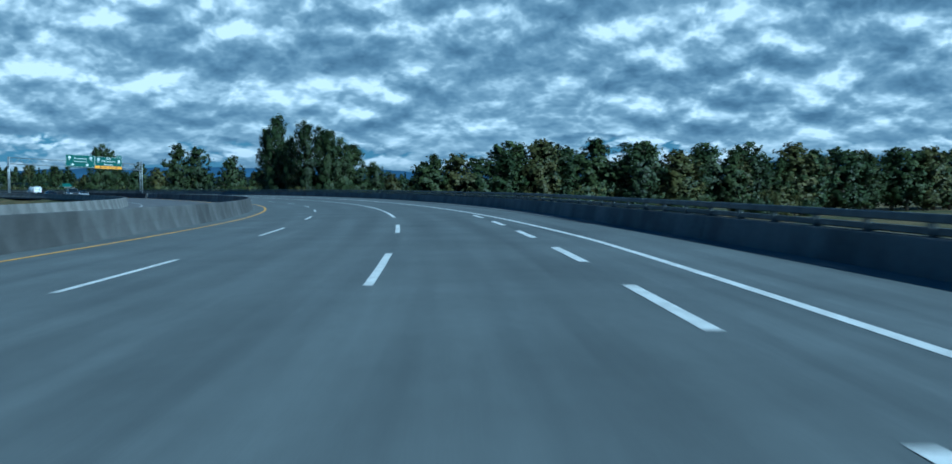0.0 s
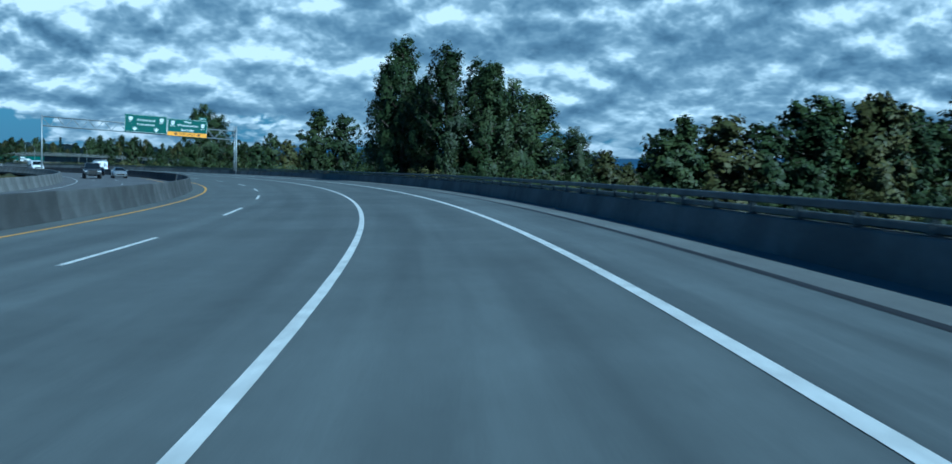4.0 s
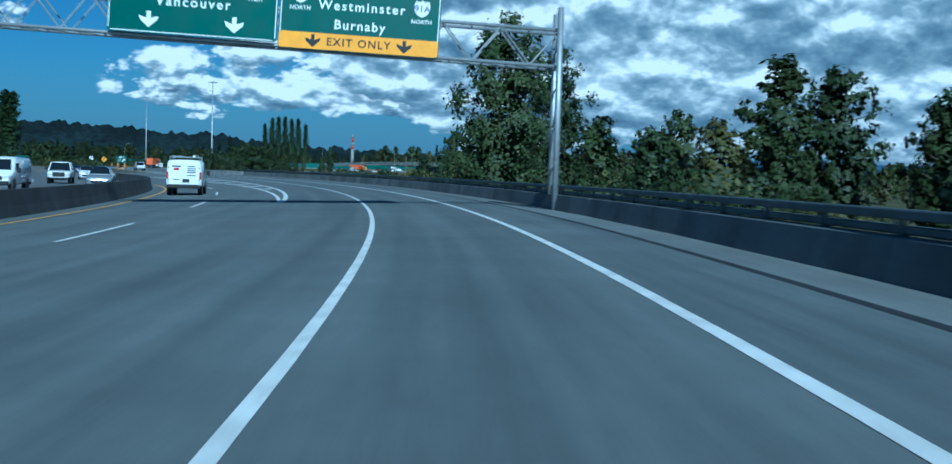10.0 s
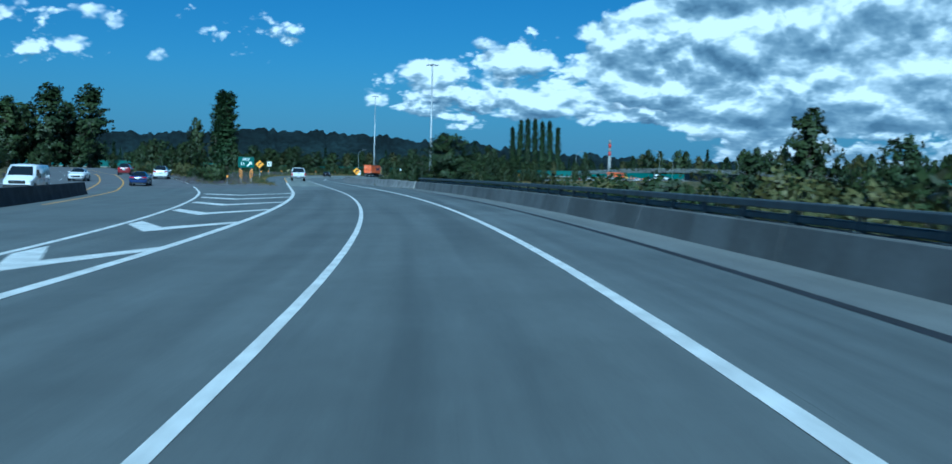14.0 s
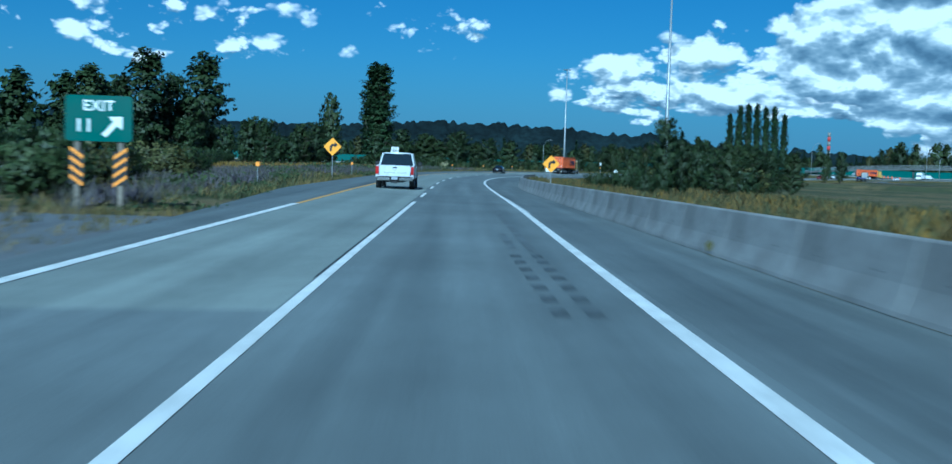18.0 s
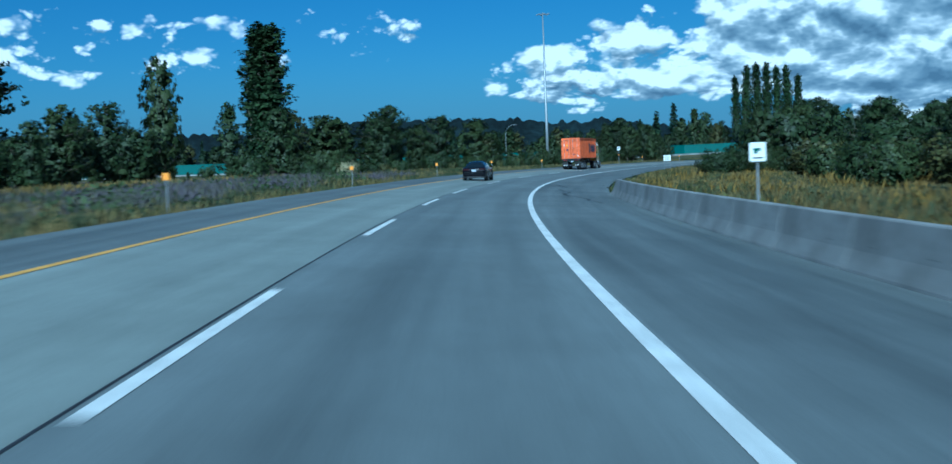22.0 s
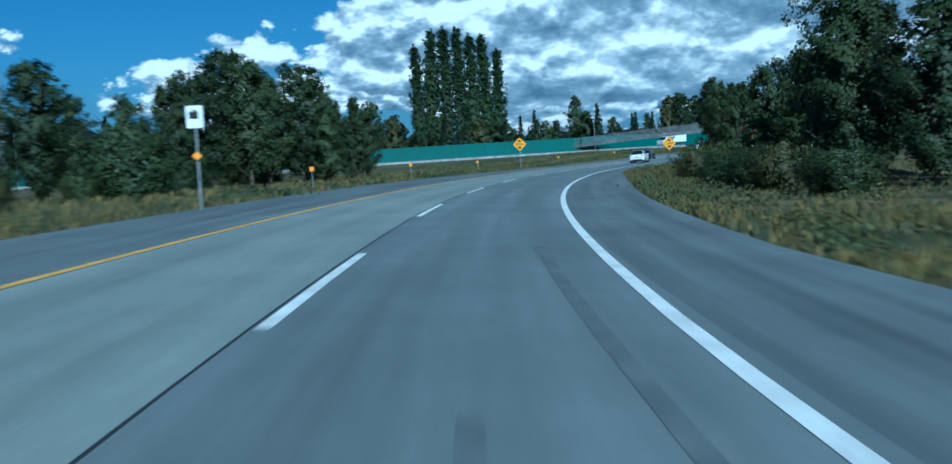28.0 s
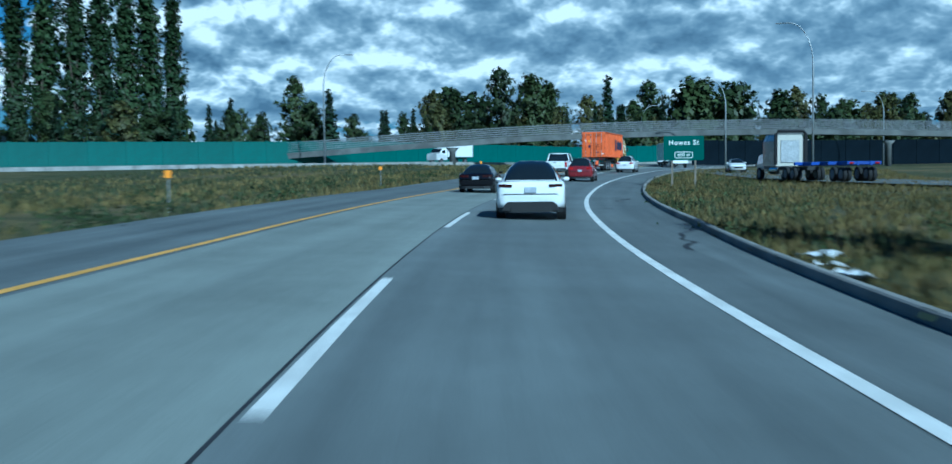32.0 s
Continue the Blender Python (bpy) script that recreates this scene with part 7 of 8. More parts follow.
    if rack:
        rk = Shape()
        for y in (r + 0.5, -0.4, f - 2.4):
            rk.tube([(-h * 0.85, y, H + 0.14), (h * 0.85, y, H + 0.14)], 0.025, 6)
            for sx in (-1, 1):
                rk.tube([(sx * h * 0.82, y, H - 0.05), (sx * h * 0.82, y, H + 0.14)], 0.022, 6)
        part("roof_rack", rk, GALV, ob)
        ld = Shape()
        for x in (-0.62, -0.25):
            ld.tube([(x, r + 0.1, H + 0.19), (x, f - 2.2, H + 0.19)], 0.03, 6)
        for k in range(9):
            ld.tube([(-0.62, r + 0.3 + 0.36 * k, H + 0.19), (-0.25, r + 0.3 + 0.36 * k, H + 0.19)], 0.018, 5)
        part("ladder", ld, GALV, ob)
        part("pipe_tube", Shape().tube([(0.55, r + 0.05, H + 0.2), (0.55, f - 2.3, H + 0.2)], 0.07, 8), PAINT_WHITE, ob)
    return ob


def container_truck(s, e):
    """Semi-trailer with a forty-foot box; s is where its doors are."""
    m = stand(s + 6.1, e)
    ob = thing("container_truck", "semi-trailer truck with a bright orange shipping container and yellow cab", "truck", m=m)
    L, W, z0, H = 12.19, 2.44, 1.42, 2.60
    r, h = -L / 2, W / 2
    box = part("container", Shape().box(0, 0.03, z0 + H / 2, W - 0.12, L - 0.14, H - 0.1), CONT_ORANGE, ob, "orange steel shipping container")
    fr = Shape()
    for sx in (-1, 1):
        for y in (r + 0.09, -r - 0.09):
            fr.box(sx * (h - 0.08), y, z0 + H / 2, 0.16, 0.18, H, 0.01)
        for z in (z0 + 0.07, z0 + H - 0.05):
            fr.box(sx * (h - 0.04), 0, z, 0.08, L, 0.12 if z < 2 else 0.09, 0.01)
    for y in (r + 0.05, -r - 0.05):
        for z in (z0 + 0.07, z0 + H - 0.06):
            fr.box(0, y, z, W, 0.10, 0.13, 0.01)
    part("corner_frame", fr, CONT_ORANGE, box)
    for sx in (-1, 1):
        side = Shape()
        n = 44
        pts = []
        for k in range(n):
            y = r + 0.2 + (L - 0.4) * k / n
            d = (L - 0.4) / n
            pts += [(0.0, y), (0.0, y + d * 0.3), (0.036, y + d * 0.5), (0.036, y + d * 0.8)]
        for q, y in pts:
            side.v += [(sx * (h - 0.045 - q), y, z0 + 0.12), (sx * (h - 0.045 - q), y, z0 + H - 0.1)]
        side.f = [(2 * k, 2 * k + 2, 2 * k + 3, 2 * k + 1) for k in range(len(pts) - 1)]
        part("corrugated_side", side, CONT_ORANGE, box)
        logo = Shape().box(sx * (h - 0.03), 1.2, z0 + 1.35, 0.02, 0.9, 1.25, 0.004)
        for k in range(5):
            logo.box(sx * (h - 0.03), 2.4 + 0.72 * k, z0 + 1.3, 0.02, 0.55, 0.8 + 0.25 * (k % 2), 0.004)
        part("logo_block", logo, NAVY_PRINT, box)
    for sx in (-1, 1):
        d = part("container_door", Shape().box(sx * 0.565, r - 0.01, z0 + H / 2, 1.06, 0.07, H - 0.26, 0.015), CONT_ORANGE, box)
        rib = Shape()
        for k in range(5):
            rib.box(sx * 0.565, r - 0.05, z0 + 0.42 + 0.45 * k, 0.98, 0.025, 0.17, 0.01)
        part("door_rib", rib, CONT_ORANGE, d)
        for x in (0.28, 0.82):
            part("lock_rod", Shape().tube([(sx * x, r - 0.085, z0 + 0.08), (sx * x, r - 0.085, z0 + H - 0.08)], 0.02, 8), GALV, d)
            hd = Shape().box(sx * x, r - 0.11, z0 + 1.0, 0.05, 0.04, 0.5, 0.008)
            for z in (0.5, 1.4, 2.1):
                hd.box(sx * x, r - 0.09, z0 + z, 0.1, 0.05, 0.07, 0.01)
            part("lock_handle", hd, CONT_DARK, d)
        for z in (0.35, 0.95, 1.6, 2.25):
            part("hinge", Shape().box(sx * (h - 0.07), r - 0.02, z0 + z, 0.09, 0.06, 0.16, 0.01), CONT_DARK, d)
    part("door_gap", Shape().box(0, r - 0.03, z0 + H / 2, 0.03, 0.05, H - 0.3), CONT_DARK, box)
    for x, z, w, q, mt in ((-0.55, 2.32, 0.72, 0.1, CONT_DARK), (0.5, 2.36, 0.62, 0.08, CONT_DARK), (0.42, 2.22, 0.4, 0.08, CONT_DARK), (-0.85, 1.75, 0.14, 0.16, SIGN_WHITE), (-0.45, 1.68, 0.2, 0.2, SIGN_YELLOW), (-0.45, 1.12, 0.2, 0.3, NAVY_PRINT), (0.4, 1.3, 0.28, 0.06, CONT_DARK), (0.4, 1.1, 0.3, 0.06, CONT_DARK), (0.38, 0.5, 0.3, 0.1, NAVY_PRINT), (0.95, 0.35, 0.2, 0.1, SIGN_WHITE)):
        part("door_marking", Shape().box(x, r - 0.068, z0 + z, w, 0.006, q), mt, box)
    ch = part("chassis", Shape().box(-0.45, -0.4, 1.24, 0.18, L - 0.6, 0.3, 0.02).box(0.45, -0.4, 1.24, 0.18, L - 0.6, 0.3, 0.02).box(0, r + 0.2, 1.26, 2.3, 0.2, 0.24, 0.02).box(0, 0, 1.28, 2.3, 0.2, 0.2, 0.02), STEEL_DARK, ob)
    part("under_bumper", Shape().box(0, r + 0.05, 0.58, 2.3, 0.12, 0.14, 0.02).box(-0.5, r + 0.1, 0.88, 0.1, 0.1, 0.6).box(0.5, r + 0.1, 0.88, 0.1, 0.1, 0.6), STEEL_DARK, ch)
    part("reflective_strip", Shape().box(-0.75, r - 0.015, 0.6, 0.5, 0.01, 0.06).box(0.75, r - 0.015, 0.6, 0.5, 0.01, 0.06), SIGN_WHITE, ch)
    for x in (-0.85, -0.6, 0.6, 0.85):
        part("tail_light", Shape().tube([(x, r + 0.02, 1.22), (x, r + 0.12, 1.22)], 0.06, 10), LAMP_RED, ob)
    part("number_plate", Shape().box(0.1, r + 0.03, 1.06, 0.32, 0.02, 0.16, 0.004), PLATE, ob)
    for sx in (-1, 1):
        part("mudflap", Shape().box(sx * 0.9, r + 0.35, 0.62, 0.6, 0.02, 0.75), TRIM_BLACK, ob)
        for y in (r + 1.1, r + 2.35, r + 3.6):
            wheel(ob, sx * 0.72, y, 0.5, 0.26, GALV_DULL)
            wheel(ob, sx * 1.05, y, 0.5, 0.26, GALV_DULL)
        for y in (5.2, 6.5):
            wheel(ob, sx * 0.72, y, 0.5, 0.26, GALV_DULL)
            wheel(ob, sx * 1.05, y, 0.5, 0.26, GALV_DULL)
        wheel(ob, sx * 1.0, 10.2, 0.5, 0.3, GALV_DULL)
        part("exhaust_pipe", Shape().tube([(sx * 1.1, 6.9, 1.0), (sx * 1.1, 6.9, 3.7)], 0.09, 10), CHROME, ob)
        part("fuel_tank", Shape().tube([(sx * 0.95, 7.4, 0.75), (sx * 0.95, 8.7, 0.75)], 0.3, 12), CHROME, ob)
        part("side_mirror", Shape().box(sx * 1.35, 9.3, 2.4, 0.12, 0.12, 0.5, 0.03), TRIM_BLACK, ob)
    part("tractor_frame", Shape().box(0, 7.9, 0.95, 0.95, 6.2, 0.28, 0.03), STEEL_DARK, ob)
    part("sleeper", Shape().loft([[(x * k, y, z) for x, z in ((-1.15, 1.0), (1.15, 1.0), (1.18, 1.6), (1.15, 3.1), (0.95, 3.55), (-0.95, 3.55), (-1.15, 3.1), (-1.18, 1.6))] for y, k in ((6.95, 0.97), (7.0, 1), (8.6, 1), (9.2, 0.98))]), PAINT_YELLOW, ob)
    part("bonnet", Shape().loft([[(x * k, y, z * q) for x, z in ((-0.95, 0.8), (0.95, 0.8), (1.0, 1.2), (0.85, 1.9), (-0.85, 1.9), (-1.0, 1.2))] for y, k, q in ((9.2, 1.1, 1.05), (10.6, 0.98, 0.98), (11.0, 0.9, 0.9))]), PAINT_YELLOW, ob)
    part("windscreen", Shape().box(0, 9.24, 2.55, 2.0, 0.05, 0.85, 0.02), CAR_GLASS, ob)


CAB_BEIGE = paint("beige_cab_paint", (0.50, 0.48, 0.42))


def bobtail(x, y, z, turn):
    """White tractor unit with an empty blue container chassis behind it."""
    ob = thing("tractor_unit", "white sleeper truck tractor parked with an empty blue trailer chassis", "truck", m=pose(x, y, z, 0, 0, turn))
    part("sleeper", Shape().loft([[(q * k, yy, zz) for q, zz in ((-1.2, 1.1), (1.2, 1.1), (1.22, 1.8), (1.18, 3.0), (0.95, 3.5), (-0.95, 3.5), (-1.18, 3.0), (-1.22, 1.8))] for yy, k in ((1.0, 0.97), (1.05, 1), (2.9, 1), (3.5, 0.97))]), CAB_BEIGE, ob)
    part("rear_panel", Shape().box(0, 0.97, 2.2, 1.5, 0.05, 1.7, 0.02), SIGN_BACK, ob)
    part("bonnet", Shape().loft([[(q * k, yy, zz * g) for q, zz in ((-1.0, 0.8), (1.0, 0.8), (1.05, 1.3), (0.9, 2.0), (-0.9, 2.0), (-1.05, 1.3))] for yy, k, g in ((3.5, 1.1, 1.05), (5.0, 1.0, 0.97), (5.4, 0.9, 0.9))]), PAINT_WHITE, ob)
    part("windscreen", Shape().box(0, 3.54, 2.7, 2.1, 0.05, 0.9, 0.02), CAR_GLASS, ob)
    part("fairing", Shape().tube([(-1.2, 0.85, 1.2), (-1.2, 0.85, 3.5), (-1.0, 0.85, 3.75), (1.0, 0.85, 3.75), (1.2, 0.85, 3.5), (1.2, 0.85, 1.2)], 0.13, 6), TRIM_BLACK, ob)
    part("frame", Shape().box(0, 0.8, 0.9, 0.95, 8.0, 0.28, 0.03), STEEL_DARK, ob)
    for sx in (-1, 1):
        for yy in (-2.2, -0.9):
            wheel(ob, sx * 0.72, yy, 0.5, 0.26, GALV_DULL)
            wheel(ob, sx * 1.05, yy, 0.5, 0.26, GALV_DULL)
        wheel(ob, sx * 1.0, 4.4, 0.5, 0.3, GALV_DULL)
        part("fuel_tank", Shape().tube([(sx * 0.95, 0.6, 0.75), (sx * 0.95, 2.2, 0.75)], 0.3, 12), CHROME, ob)
    tr = thing("trailer_chassis", "empty blue steel container chassis standing behind the tractor", "trailer", m=pose(x, y, z, 0, 0, turn))
    part("rail", Shape().box(-0.45, -6.5, 1.22, 0.18, 9.5, 0.3, 0.02), CHASSIS_BLUE, tr)
    part("rail", Shape().box(0.45, -6.5, 1.22, 0.18, 9.5, 0.3, 0.02), CHASSIS_BLUE, tr)
    for yy in (-2.6, -5.5, -8.2, -11.1):
        part("cross_beam", Shape().box(0, yy, 1.24, 2.4, 0.22, 0.22, 0.02), CHASSIS_BLUE, tr)
    for sx in (-1, 1):
        for yy in (-8.9, -10.2):
            wheel(tr, sx * 0.72, yy, 0.5, 0.26, GALV_DULL)
            wheel(tr, sx * 1.05, yy, 0.5, 0.26, GALV_DULL)
        part("tail_light", Shape().box(sx * 0.9, -11.25, 1.24, 0.3, 0.05, 0.12, 0.02), LAMP_RED, tr)


def box_truck(m, label):
    ob = thing("box_truck", label, "truck", m=m)
    part("cargo_box", Shape().box(0, -1.2, 2.25, 2.4, 5.6, 2.4, 0.04), PAINT_WHITE, ob)
    part("cab", Shape().loft([[(q, yy, z) for q, z in ((-1.05, 0.6), (1.05, 0.6), (1.05, 1.5), (0.95, t), (-0.95, t), (-1.05, 1.5))] for yy, t in ((1.7, 2.4), (2.6, 2.35), (3.2, 1.7), (4.0, 1.5))]), PAINT_WHITE, ob)
    part("windscreen", Shape().loft([[(-0.9, 2.72, 2.3), (0.9, 2.72, 2.3), (0.95, 3.2, 1.74), (-0.95, 3.2, 1.74)], [(-0.9, 2.76, 2.33), (0.9, 2.76, 2.33), (0.95, 3.25, 1.78), (-0.95, 3.25, 1.78)]]), CAR_GLASS, ob)
    part("frame", Shape().box(0, 0, 0.85, 0.9, 7.0, 0.22, 0.02), STEEL_DARK, ob)
    for sx in (-1, 1):
        part("side_window", Shape().box(sx * 1.03, 2.4, 1.85, 0.03, 0.7, 0.45, 0.01), CAR_GLASS, ob)
        for yy in (-2.4, 3.0):
            wheel(ob, sx * 0.95, yy, 0.42, 0.28)


container_truck(690, -3.65)
container_truck(958.5, -3.4)
pickup("pearl white full-size pickup truck with chrome rear bumper", PAINT_PEARL, 486.5, -3.65)
car("sedan", "glossy black four-door sedan with red tail lights", "car", PAINT_BLACK, "sedan", 628, -3.7)
car("electric_hatchback", "white electric hatchback with dark glass roof and tail lights", "car", PAINT_WHITE, "hatch", 873.0, 0.12)
car("suv", "maroon compact sport utility car", "car", PAINT_RED, "suv", 924, -0.1)
car("suv", "white compact sport utility car", "car", PAINT_WHITE, "suv", 959, 0.0)
car("sedan", "black sedan in the inner lane near the wall", "car", PAINT_BLACK, "sedan", 898, -3.7)
pickup("white pickup truck far ahead in the inner lane", PAINT_WHITE, 938, -3.6)
van("white cargo van with a ladder on its roof rack", 300, main_e(300) - 1.75)
car("sedan", "dark blue sedan ahead of the van", "car", PAINT_NAVY, "sedan", 436, main_e(436) - 1.75)
car("suv", "white sport utility car on the mainline", "car", PAINT_WHITE, "suv", 466, main_e(466) + 1.7)
car("suv", "dark red sport utility car near the exit gore", "car", PAINT_RED, "suv", 488, main_e(488) - 1.7)
car("sedan", "silver sedan in oncoming traffic", "car", PAINT_SILVER, "sedan", 250, main_e(250) - 8.2, 180)
pickup("dark grey pickup truck in oncoming traffic", PAINT_GREY, 243, main_e(243) - 12.2, 180)
car("sedan", "black sedan in oncoming traffic", "car", PAINT_BLACK, "sedan", 272, main_e(272) - 8.0, 180)
car("suv", "silver sport utility car in oncoming traffic", "car", PAINT_SILVER, "suv", 318, main_e(318) - 8.2, 180)
van("white passenger van with black bumper in oncoming traffic", 300, main_e(300) - 12.2, 180, False)
pickup("white pickup truck in oncoming traffic", PAINT_WHITE, 338, main_e(338) - 12.0, 180)
van("white delivery van in oncoming traffic", 402, main_e(402) - 8.2, 180, False)
car("suv", "white sport utility car in oncoming traffic", "car", PAINT_WHITE, "suv", 372, main_e(372) - 8.2, 180)
car("sedan", "white sedan in oncoming traffic", "car", PAINT_WHITE, "sedan", 448, main_e(448) - 8.2, 180)
car("sedan", "dark blue sedan in oncoming traffic", "car", PAINT_NAVY, "sedan", 425, main_e(425) - 12.0, 180)
# on the far road and the side street
box_truck(pose(6.0, 968.0, soil(6.0, 968.0) + 0.16, 0, 0, 172), "white box truck waiting on the side street")
box_truck(pose(-20.5, 992.0, soil(-20.5, 992.0) + 0.25, 0, 0, 125), "white box truck on the far road by the green wall")
bobtail(-13.6, 899.0, soil(-12.5, 899.0) + 0.16, -6)
car("sedan", "white car on the side street", "car", PAINT_WHITE, "sedan", at=pose(-2.7, 931.0, soil(-2.7, 931.0) + 0.16, 0, 0, 160))
van("white van far ahead on the ramp", 1010, -3.6, 0.0, False)
# orange drums beside the side street
DRUM = surface("orange_plastic", (0.75, 0.12, 0.02), 0.5, grain=(4, 0.08))
for k in range(5):
    x, y = -9.0 + 1.7 * k, 968.0 - 0.8 * k
    ob = thing("traffic_drum", "orange plastic traffic drum with white bands", "traffic drum", "traffic drums", m=pose(x, y, soil(x, y) + 0.05))
    part("barrel", Shape().tube([(0, 0, 0), (0, 0, 0.08), (0, 0, 0.1), (0, 0, 0.95), (0, 0, 1.0)], [0.36, 0.36, 0.28, 0.23, 0.2], 14), DRUM, ob, smooth=True)
    for z in (0.4, 0.72):
        part("band", Shape().tube([(0, 0, z), (0, 0, z + 0.13)], 0.27 - 0.05 * z, 14), SIGN_WHITE, ob)

# ---- grass and weeds of the verges ----
def blades(name, label, mat, s0, s1, inner, outer, count, tall, wide, seed, patch=0.0, tufts=6, skew=1.6):
    """Tufts of bent blades between two offsets; patch: how far they gather in drifts."""
    rnd = np.random.RandomState(seed)
    s = rnd.uniform(s0, s1, count)
    f = rnd.uniform(0, 1, count) ** skew
    a = np.array([num(inner, q) for q in s])
    b = np.array([num(outer, q) for q in s])
    e = a + (b - a) * f
    if patch:
        drift = np.sin(s * 0.31 + seed) + np.sin(s * 0.113 + e * 0.5 + seed * 2) + np.sin(e * 0.9 - s * 0.07)
        keep = drift + rnd.normal(size=count) * 0.7 > patch
        s, e = s[keep], e[keep]
    n = len(s)
    x = np.interp(s, AX_S, AX_X) + np.interp(s, AX_S, TY) * e
    y = np.interp(s, AX_S, AX_Y) - np.interp(s, AX_S, TX) * e
    z = ground_z(x, y) - 0.02
    root = np.repeat(np.stack([x, y, z], 1), tufts, 0)
    size = np.repeat(rnd.uniform(0.6, 1.25, n) * tall, tufts) * rnd.uniform(0.55, 1.1, n * tufts)
    ang = rnd.uniform(0, 2 * math.pi, n * tufts)
    out = np.stack([np.cos(ang), np.sin(ang), np.zeros_like(ang)], 1)
    side = np.stack([-np.sin(ang + 0.8), np.cos(ang + 0.8), np.zeros_like(ang)], 1)
    root[:, :2] += rnd.normal(size=(n * tufts, 2)) * tall * 0.28
    up = np.array([0, 0, 1.0])
    w = wide * rnd.uniform(0.6, 1.4, (n * tufts, 1))
    bend = rnd.uniform(0.15, 0.6, (n * tufts, 1)) * size[:, None]
    mid = root + up * size[:, None] * 0.6 + out * bend * 0.4
    tip = root + up * size[:, None] + out * bend
    co = np.stack([root - side * w, root + side * w, mid + side * w * 0.8, tip, mid - side * w * 0.8], 1).reshape(-1, 3)
    k = n * tufts
    me = bpy.data.meshes.new(name)
    me.vertices.add(5 * k)
    me.vertices.foreach_set("co", co.ravel())
    me.loops.add(5 * k)
    me.loops.foreach_set("vertex_index", np.arange(5 * k))
    me.polygons.add(k)
    me.polygons.foreach_set("loop_start", np.arange(0, 5 * k, 5))
    me.update()
    me.materials.append(mat)
    return tagged(new(name, me), label, "grass", kind="stuff")


RIM_R = lambda s: edge_right(s) + (0.65 if s < 602 else 0.25)
RIM_L = lambda s: edge_left(s) - 0.15
blades("dry_grass", "dry straw-coloured grass along the outer verge", GRASS_DRY, 600, 985, RIM_R, lambda s: RIM_R(s) + 15, 9000, 0.32, 0.015, 1, -0.4)
blades("golden_grass", "tall golden grass and weeds on the sunny verge", GRASS_GOLD, 598, 760, lambda s: RIM_R(s) + 0.4, lambda s: RIM_R(s) + 22, 9000, 0.36, 0.016, 2, 0.1)
blades("green_weeds", "green weeds in drifts among the dry grass", GRASS_GREEN, 600, 985, RIM_R, lambda s: RIM_R(s) + 18, 7500, 0.34, 0.024, 3, 0.3)
blades("dry_grass", "thick straw-coloured grass on the kerbed verge", GRASS_DRY, 800, 985, RIM_R, lambda s: RIM_R(s) + 22, 9000, 0.30, 0.017, 31, 0.0, skew=1.2)
blades("green_weeds", "olive grass on the wide inner verge", GRASS_GREEN, 760, 985, lambda s: RIM_L(s) - 6, lambda s: RIM_L(s) - 42, 9000, 0.34, 0.04, 32, -0.2, skew=1.0)
blades("dry_grass", "dry grass on the wide inner verge", GRASS_DRY, 760, 985, lambda s: RIM_L(s) - 4, lambda s: RIM_L(s) - 40, 8000, 0.34, 0.032, 33, 0.1, skew=1.0)
blades("golden_grass", "golden grass behind the concrete barrier", GRASS_GOLD, 425, 600, RIM_R, lambda s: RIM_R(s) + 26, 9000, 0.7, 0.022, 4, -0.2, skew=1.2)
blades("green_weeds", "olive weeds on the bank behind the barrier", GRASS_GREEN, 425, 600, RIM_R, lambda s: RIM_R(s) + 34, 7000, 0.7, 0.035, 5, 0.3, skew=1.1)
blades("dry_grass", "dry trodden grass beside the inner shoulder", GRASS_DRY, 440, 985, RIM_L, lambda s: RIM_L(s) - 10, 11000, 0.34, 0.016, 6, -0.6)
blades("green_weeds", "olive green weeds in the median grass", GRASS_GREEN, 440, 985, lambda s: RIM_L(s) - 0.5, lambda s: RIM_L(s) - 17, 8000, 0.36, 0.026, 7, 0.2)
blades("mauve_grass", "mauve-grey seeding grass between the carriageways", GRASS_MAUVE, 446, 640, lambda s: RIM_L(s) - 2.2, lambda s: RIM_L(s) - 15, 9000, 0.55, 0.020, 8, -0.3, skew=1.0)
blades("golden_grass", "golden grass patches far across the median", GRASS_GOLD, 500, 700, lambda s: RIM_L(s) - 12, lambda s: RIM_L(s) - 40, 6000, 0.6, 0.045, 9, 0.4, skew=1.0)


def tussocks(name, label, mat, s0, s1, inner, outer, count, tall, seed):
    """Low leafy weeds, each a heap of small leaves."""
    rnd = np.random.RandomState(seed)
    s = rnd.uniform(s0, s1, count)
    f = rnd.uniform(0, 1, count) ** 1.5
    e = np.array([num(inner, q) for q in s]) * (1 - f) + np.array([num(outer, q) for q in s]) * f
    x = np.interp(s, AX_S, AX_X) + np.interp(s, AX_S, TY) * e
    y = np.interp(s, AX_S, AX_Y) - np.interp(s, AX_S, TX) * e
    z = ground_z(x, y)
    size = rnd.uniform(0.5, 1.3, count) * tall
    per = 130
    d = rnd.normal(size=(count, per, 3)) * np.array([0.75, 0.75, 0.36])
    d[:, :, 2] = np.abs(d[:, :, 2]) * (1.3 - np.minimum(1.1, np.hypot(d[:, :, 0], d[:, :, 1])) * 0.7)
    pts = (np.stack([x, y, z], 1)[:, None, :] + d * size[:, None, None]).reshape(-1, 3)
    me = leaf_mesh(name, pts, np.repeat(size, per) * rnd.uniform(0.06, 0.15, count * per), mat, seed)
    return tagged(new(name, me), label, "weeds", kind="stuff")


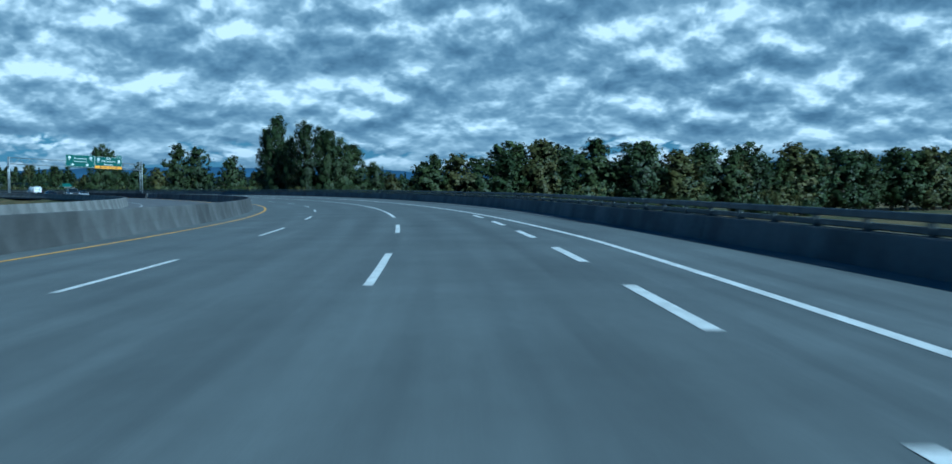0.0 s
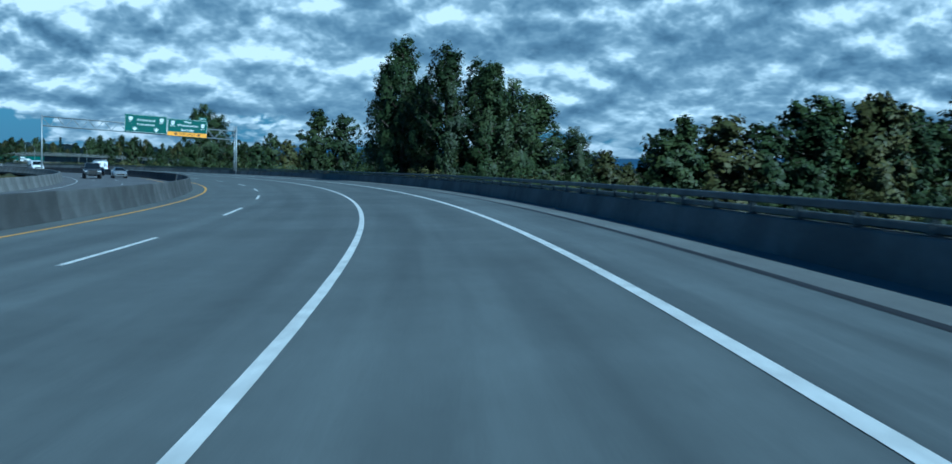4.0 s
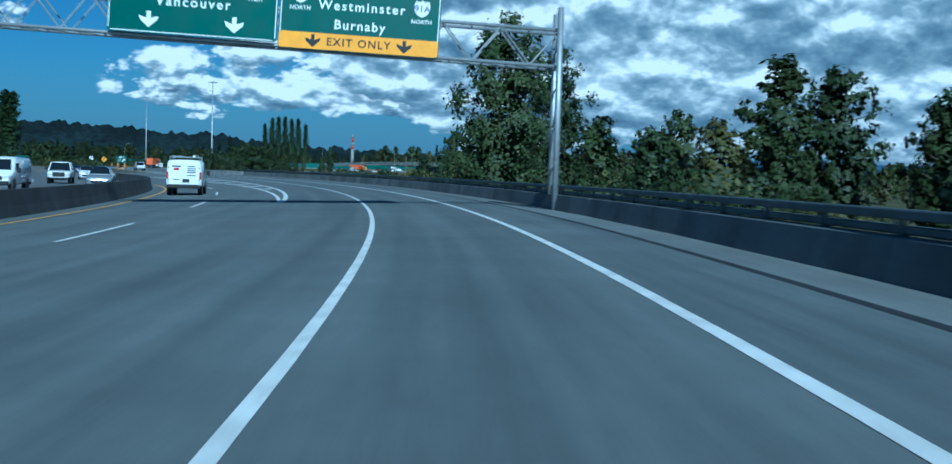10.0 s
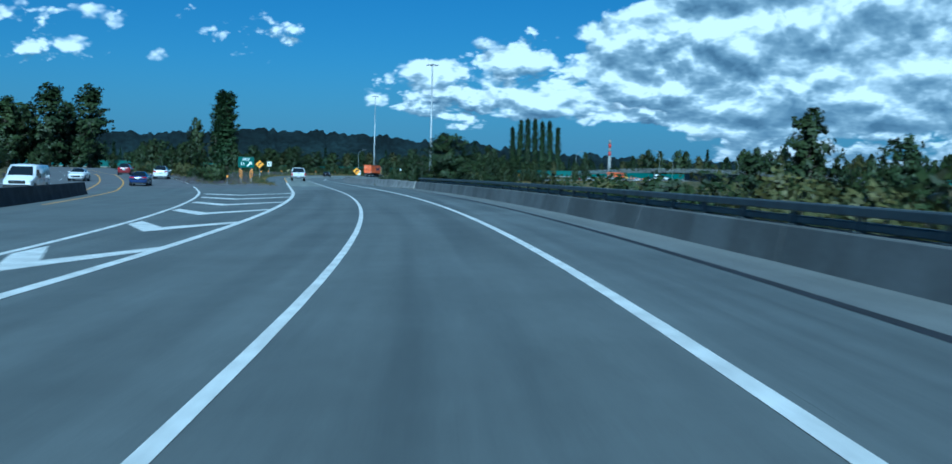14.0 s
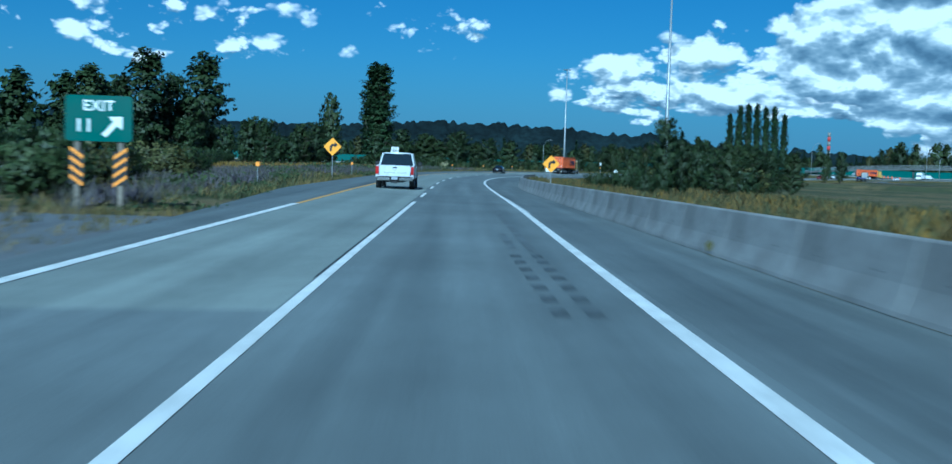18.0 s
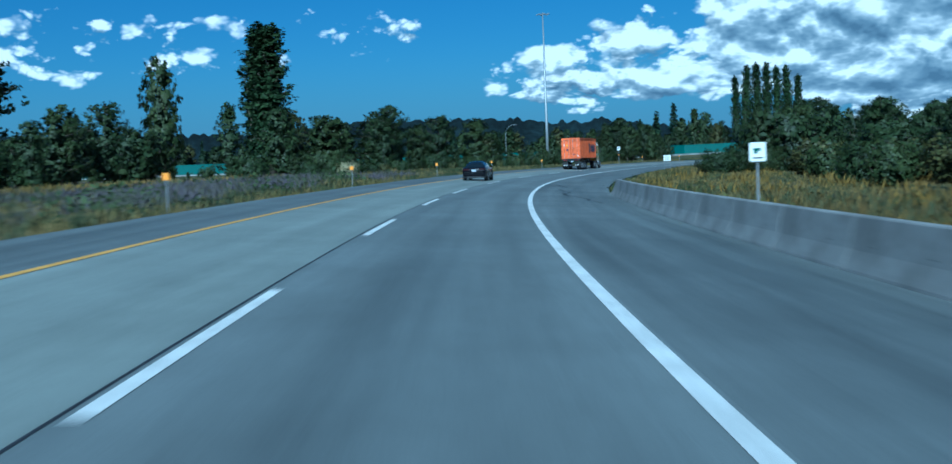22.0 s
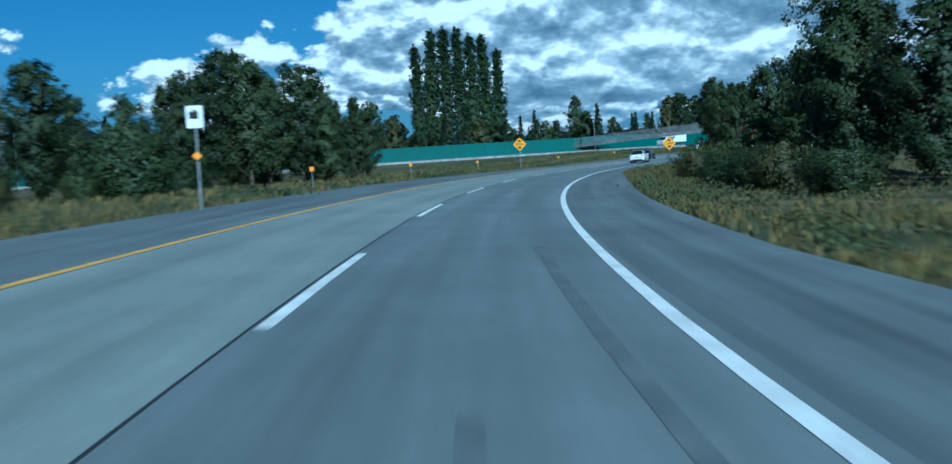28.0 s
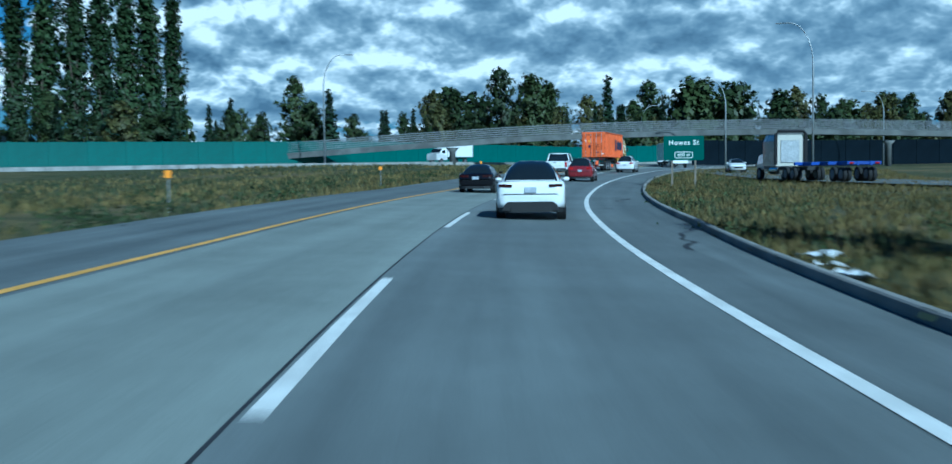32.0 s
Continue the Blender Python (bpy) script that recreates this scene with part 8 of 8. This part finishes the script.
GRASS_FLOWER = leafy("orange_yellow_flowers", (0.25, 0.155, 0.03), (0.17, 0.125, 0.035), 0.8, 0.35, 0.5)
WEED_DARK = leafy("dark_weed_leaves", (0.040, 0.058, 0.024), (0.062, 0.080, 0.030), 0.7, 0.4, 0.6)
WEED_OLIVE = leafy("olive_weed_leaves", (0.076, 0.080, 0.028), (0.104, 0.096, 0.032), 0.7, 0.4, 0.6)
tussocks("weed_clumps", "dark green leafy weed clumps along the inner shoulder", WEED_DARK, 455, 985, lambda s: RIM_L(s) - 0.3, lambda s: RIM_L(s) - 9, 330, 0.55, 21)
tussocks("weed_clumps", "dark weed clumps at the edge of the outer pavement", WEED_DARK, 600, 985, RIM_R, lambda s: RIM_R(s) + 9, 230, 0.5, 22)
tussocks("weed_clumps", "olive leafy weeds behind the concrete barrier", WEED_OLIVE, 425, 600, lambda s: RIM_R(s) + 0.5, lambda s: RIM_R(s) + 22, 260, 0.7, 23)
tussocks("weed_clumps", "olive leafy weeds in the golden verge", WEED_OLIVE, 600, 860, lambda s: RIM_R(s) + 1.5, lambda s: RIM_R(s) + 16, 220, 0.65, 24)

tussocks("shrubs", "dark low shrubs standing in the mauve median grass", WEED_DARK, 470, 640, lambda s: RIM_L(s) - 3.5, lambda s: RIM_L(s) - 13, 70, 1.05, 25)
blades("yellow_flowers", "drifts of orange-yellow flowers behind the barrier", GRASS_FLOWER, 440, 700, lambda s: RIM_R(s) + 2, lambda s: RIM_R(s) + 26, 4200, 0.75, 0.05, 26, 1.0, 4, 1.0)
blades("yellow_flowers", "band of orange-yellow flowers across the median", GRASS_FLOWER, 500, 640, lambda s: RIM_L(s) - 13, lambda s: RIM_L(s) - 30, 3000, 0.7, 0.06, 27, 0.3, 4, 1.0)

# litter caught in the grass
LITTER = surface("white_plastic_film", (0.72, 0.74, 0.75), 0.5, grain=(6, 0.15), stain=(2, 0.25))
rnd = random.Random(5)
for s, e, k in ((856.0, 4.5, 0.8), (858.3, 4.9, 0.55), (860.5, 5.3, 0.7), (643, 7.3, 0.3), (655, 8.6, 0.25), (470, 6.9, 0.35), (468, 8.2, 0.3)):
    p = on(s, e)
    sh = Shape()
    for i in range(6):
        for j in range(6):
            sh.v.append((k * (i / 5 - 0.5) + rnd.uniform(-0.05, 0.05), k * 0.8 * (j / 5 - 0.5) + rnd.uniform(-0.05, 0.05), 0.04 + k * rnd.uniform(0.0, 0.26)))
    sh.f = [(i * 6 + j, i * 6 + 6 + j, i * 6 + 7 + j, i * 6 + 1 + j) for i in range(5) for j in range(5)]
    ob = part("plastic_litter", sh, LITTER, m=pose(p.x, p.y, soil(p.x, p.y) + 0.03, 0, 0, rnd.uniform(0, 360)))
    tagged(ob, "crumpled white plastic film caught in the verge grass", "litter", "litter")
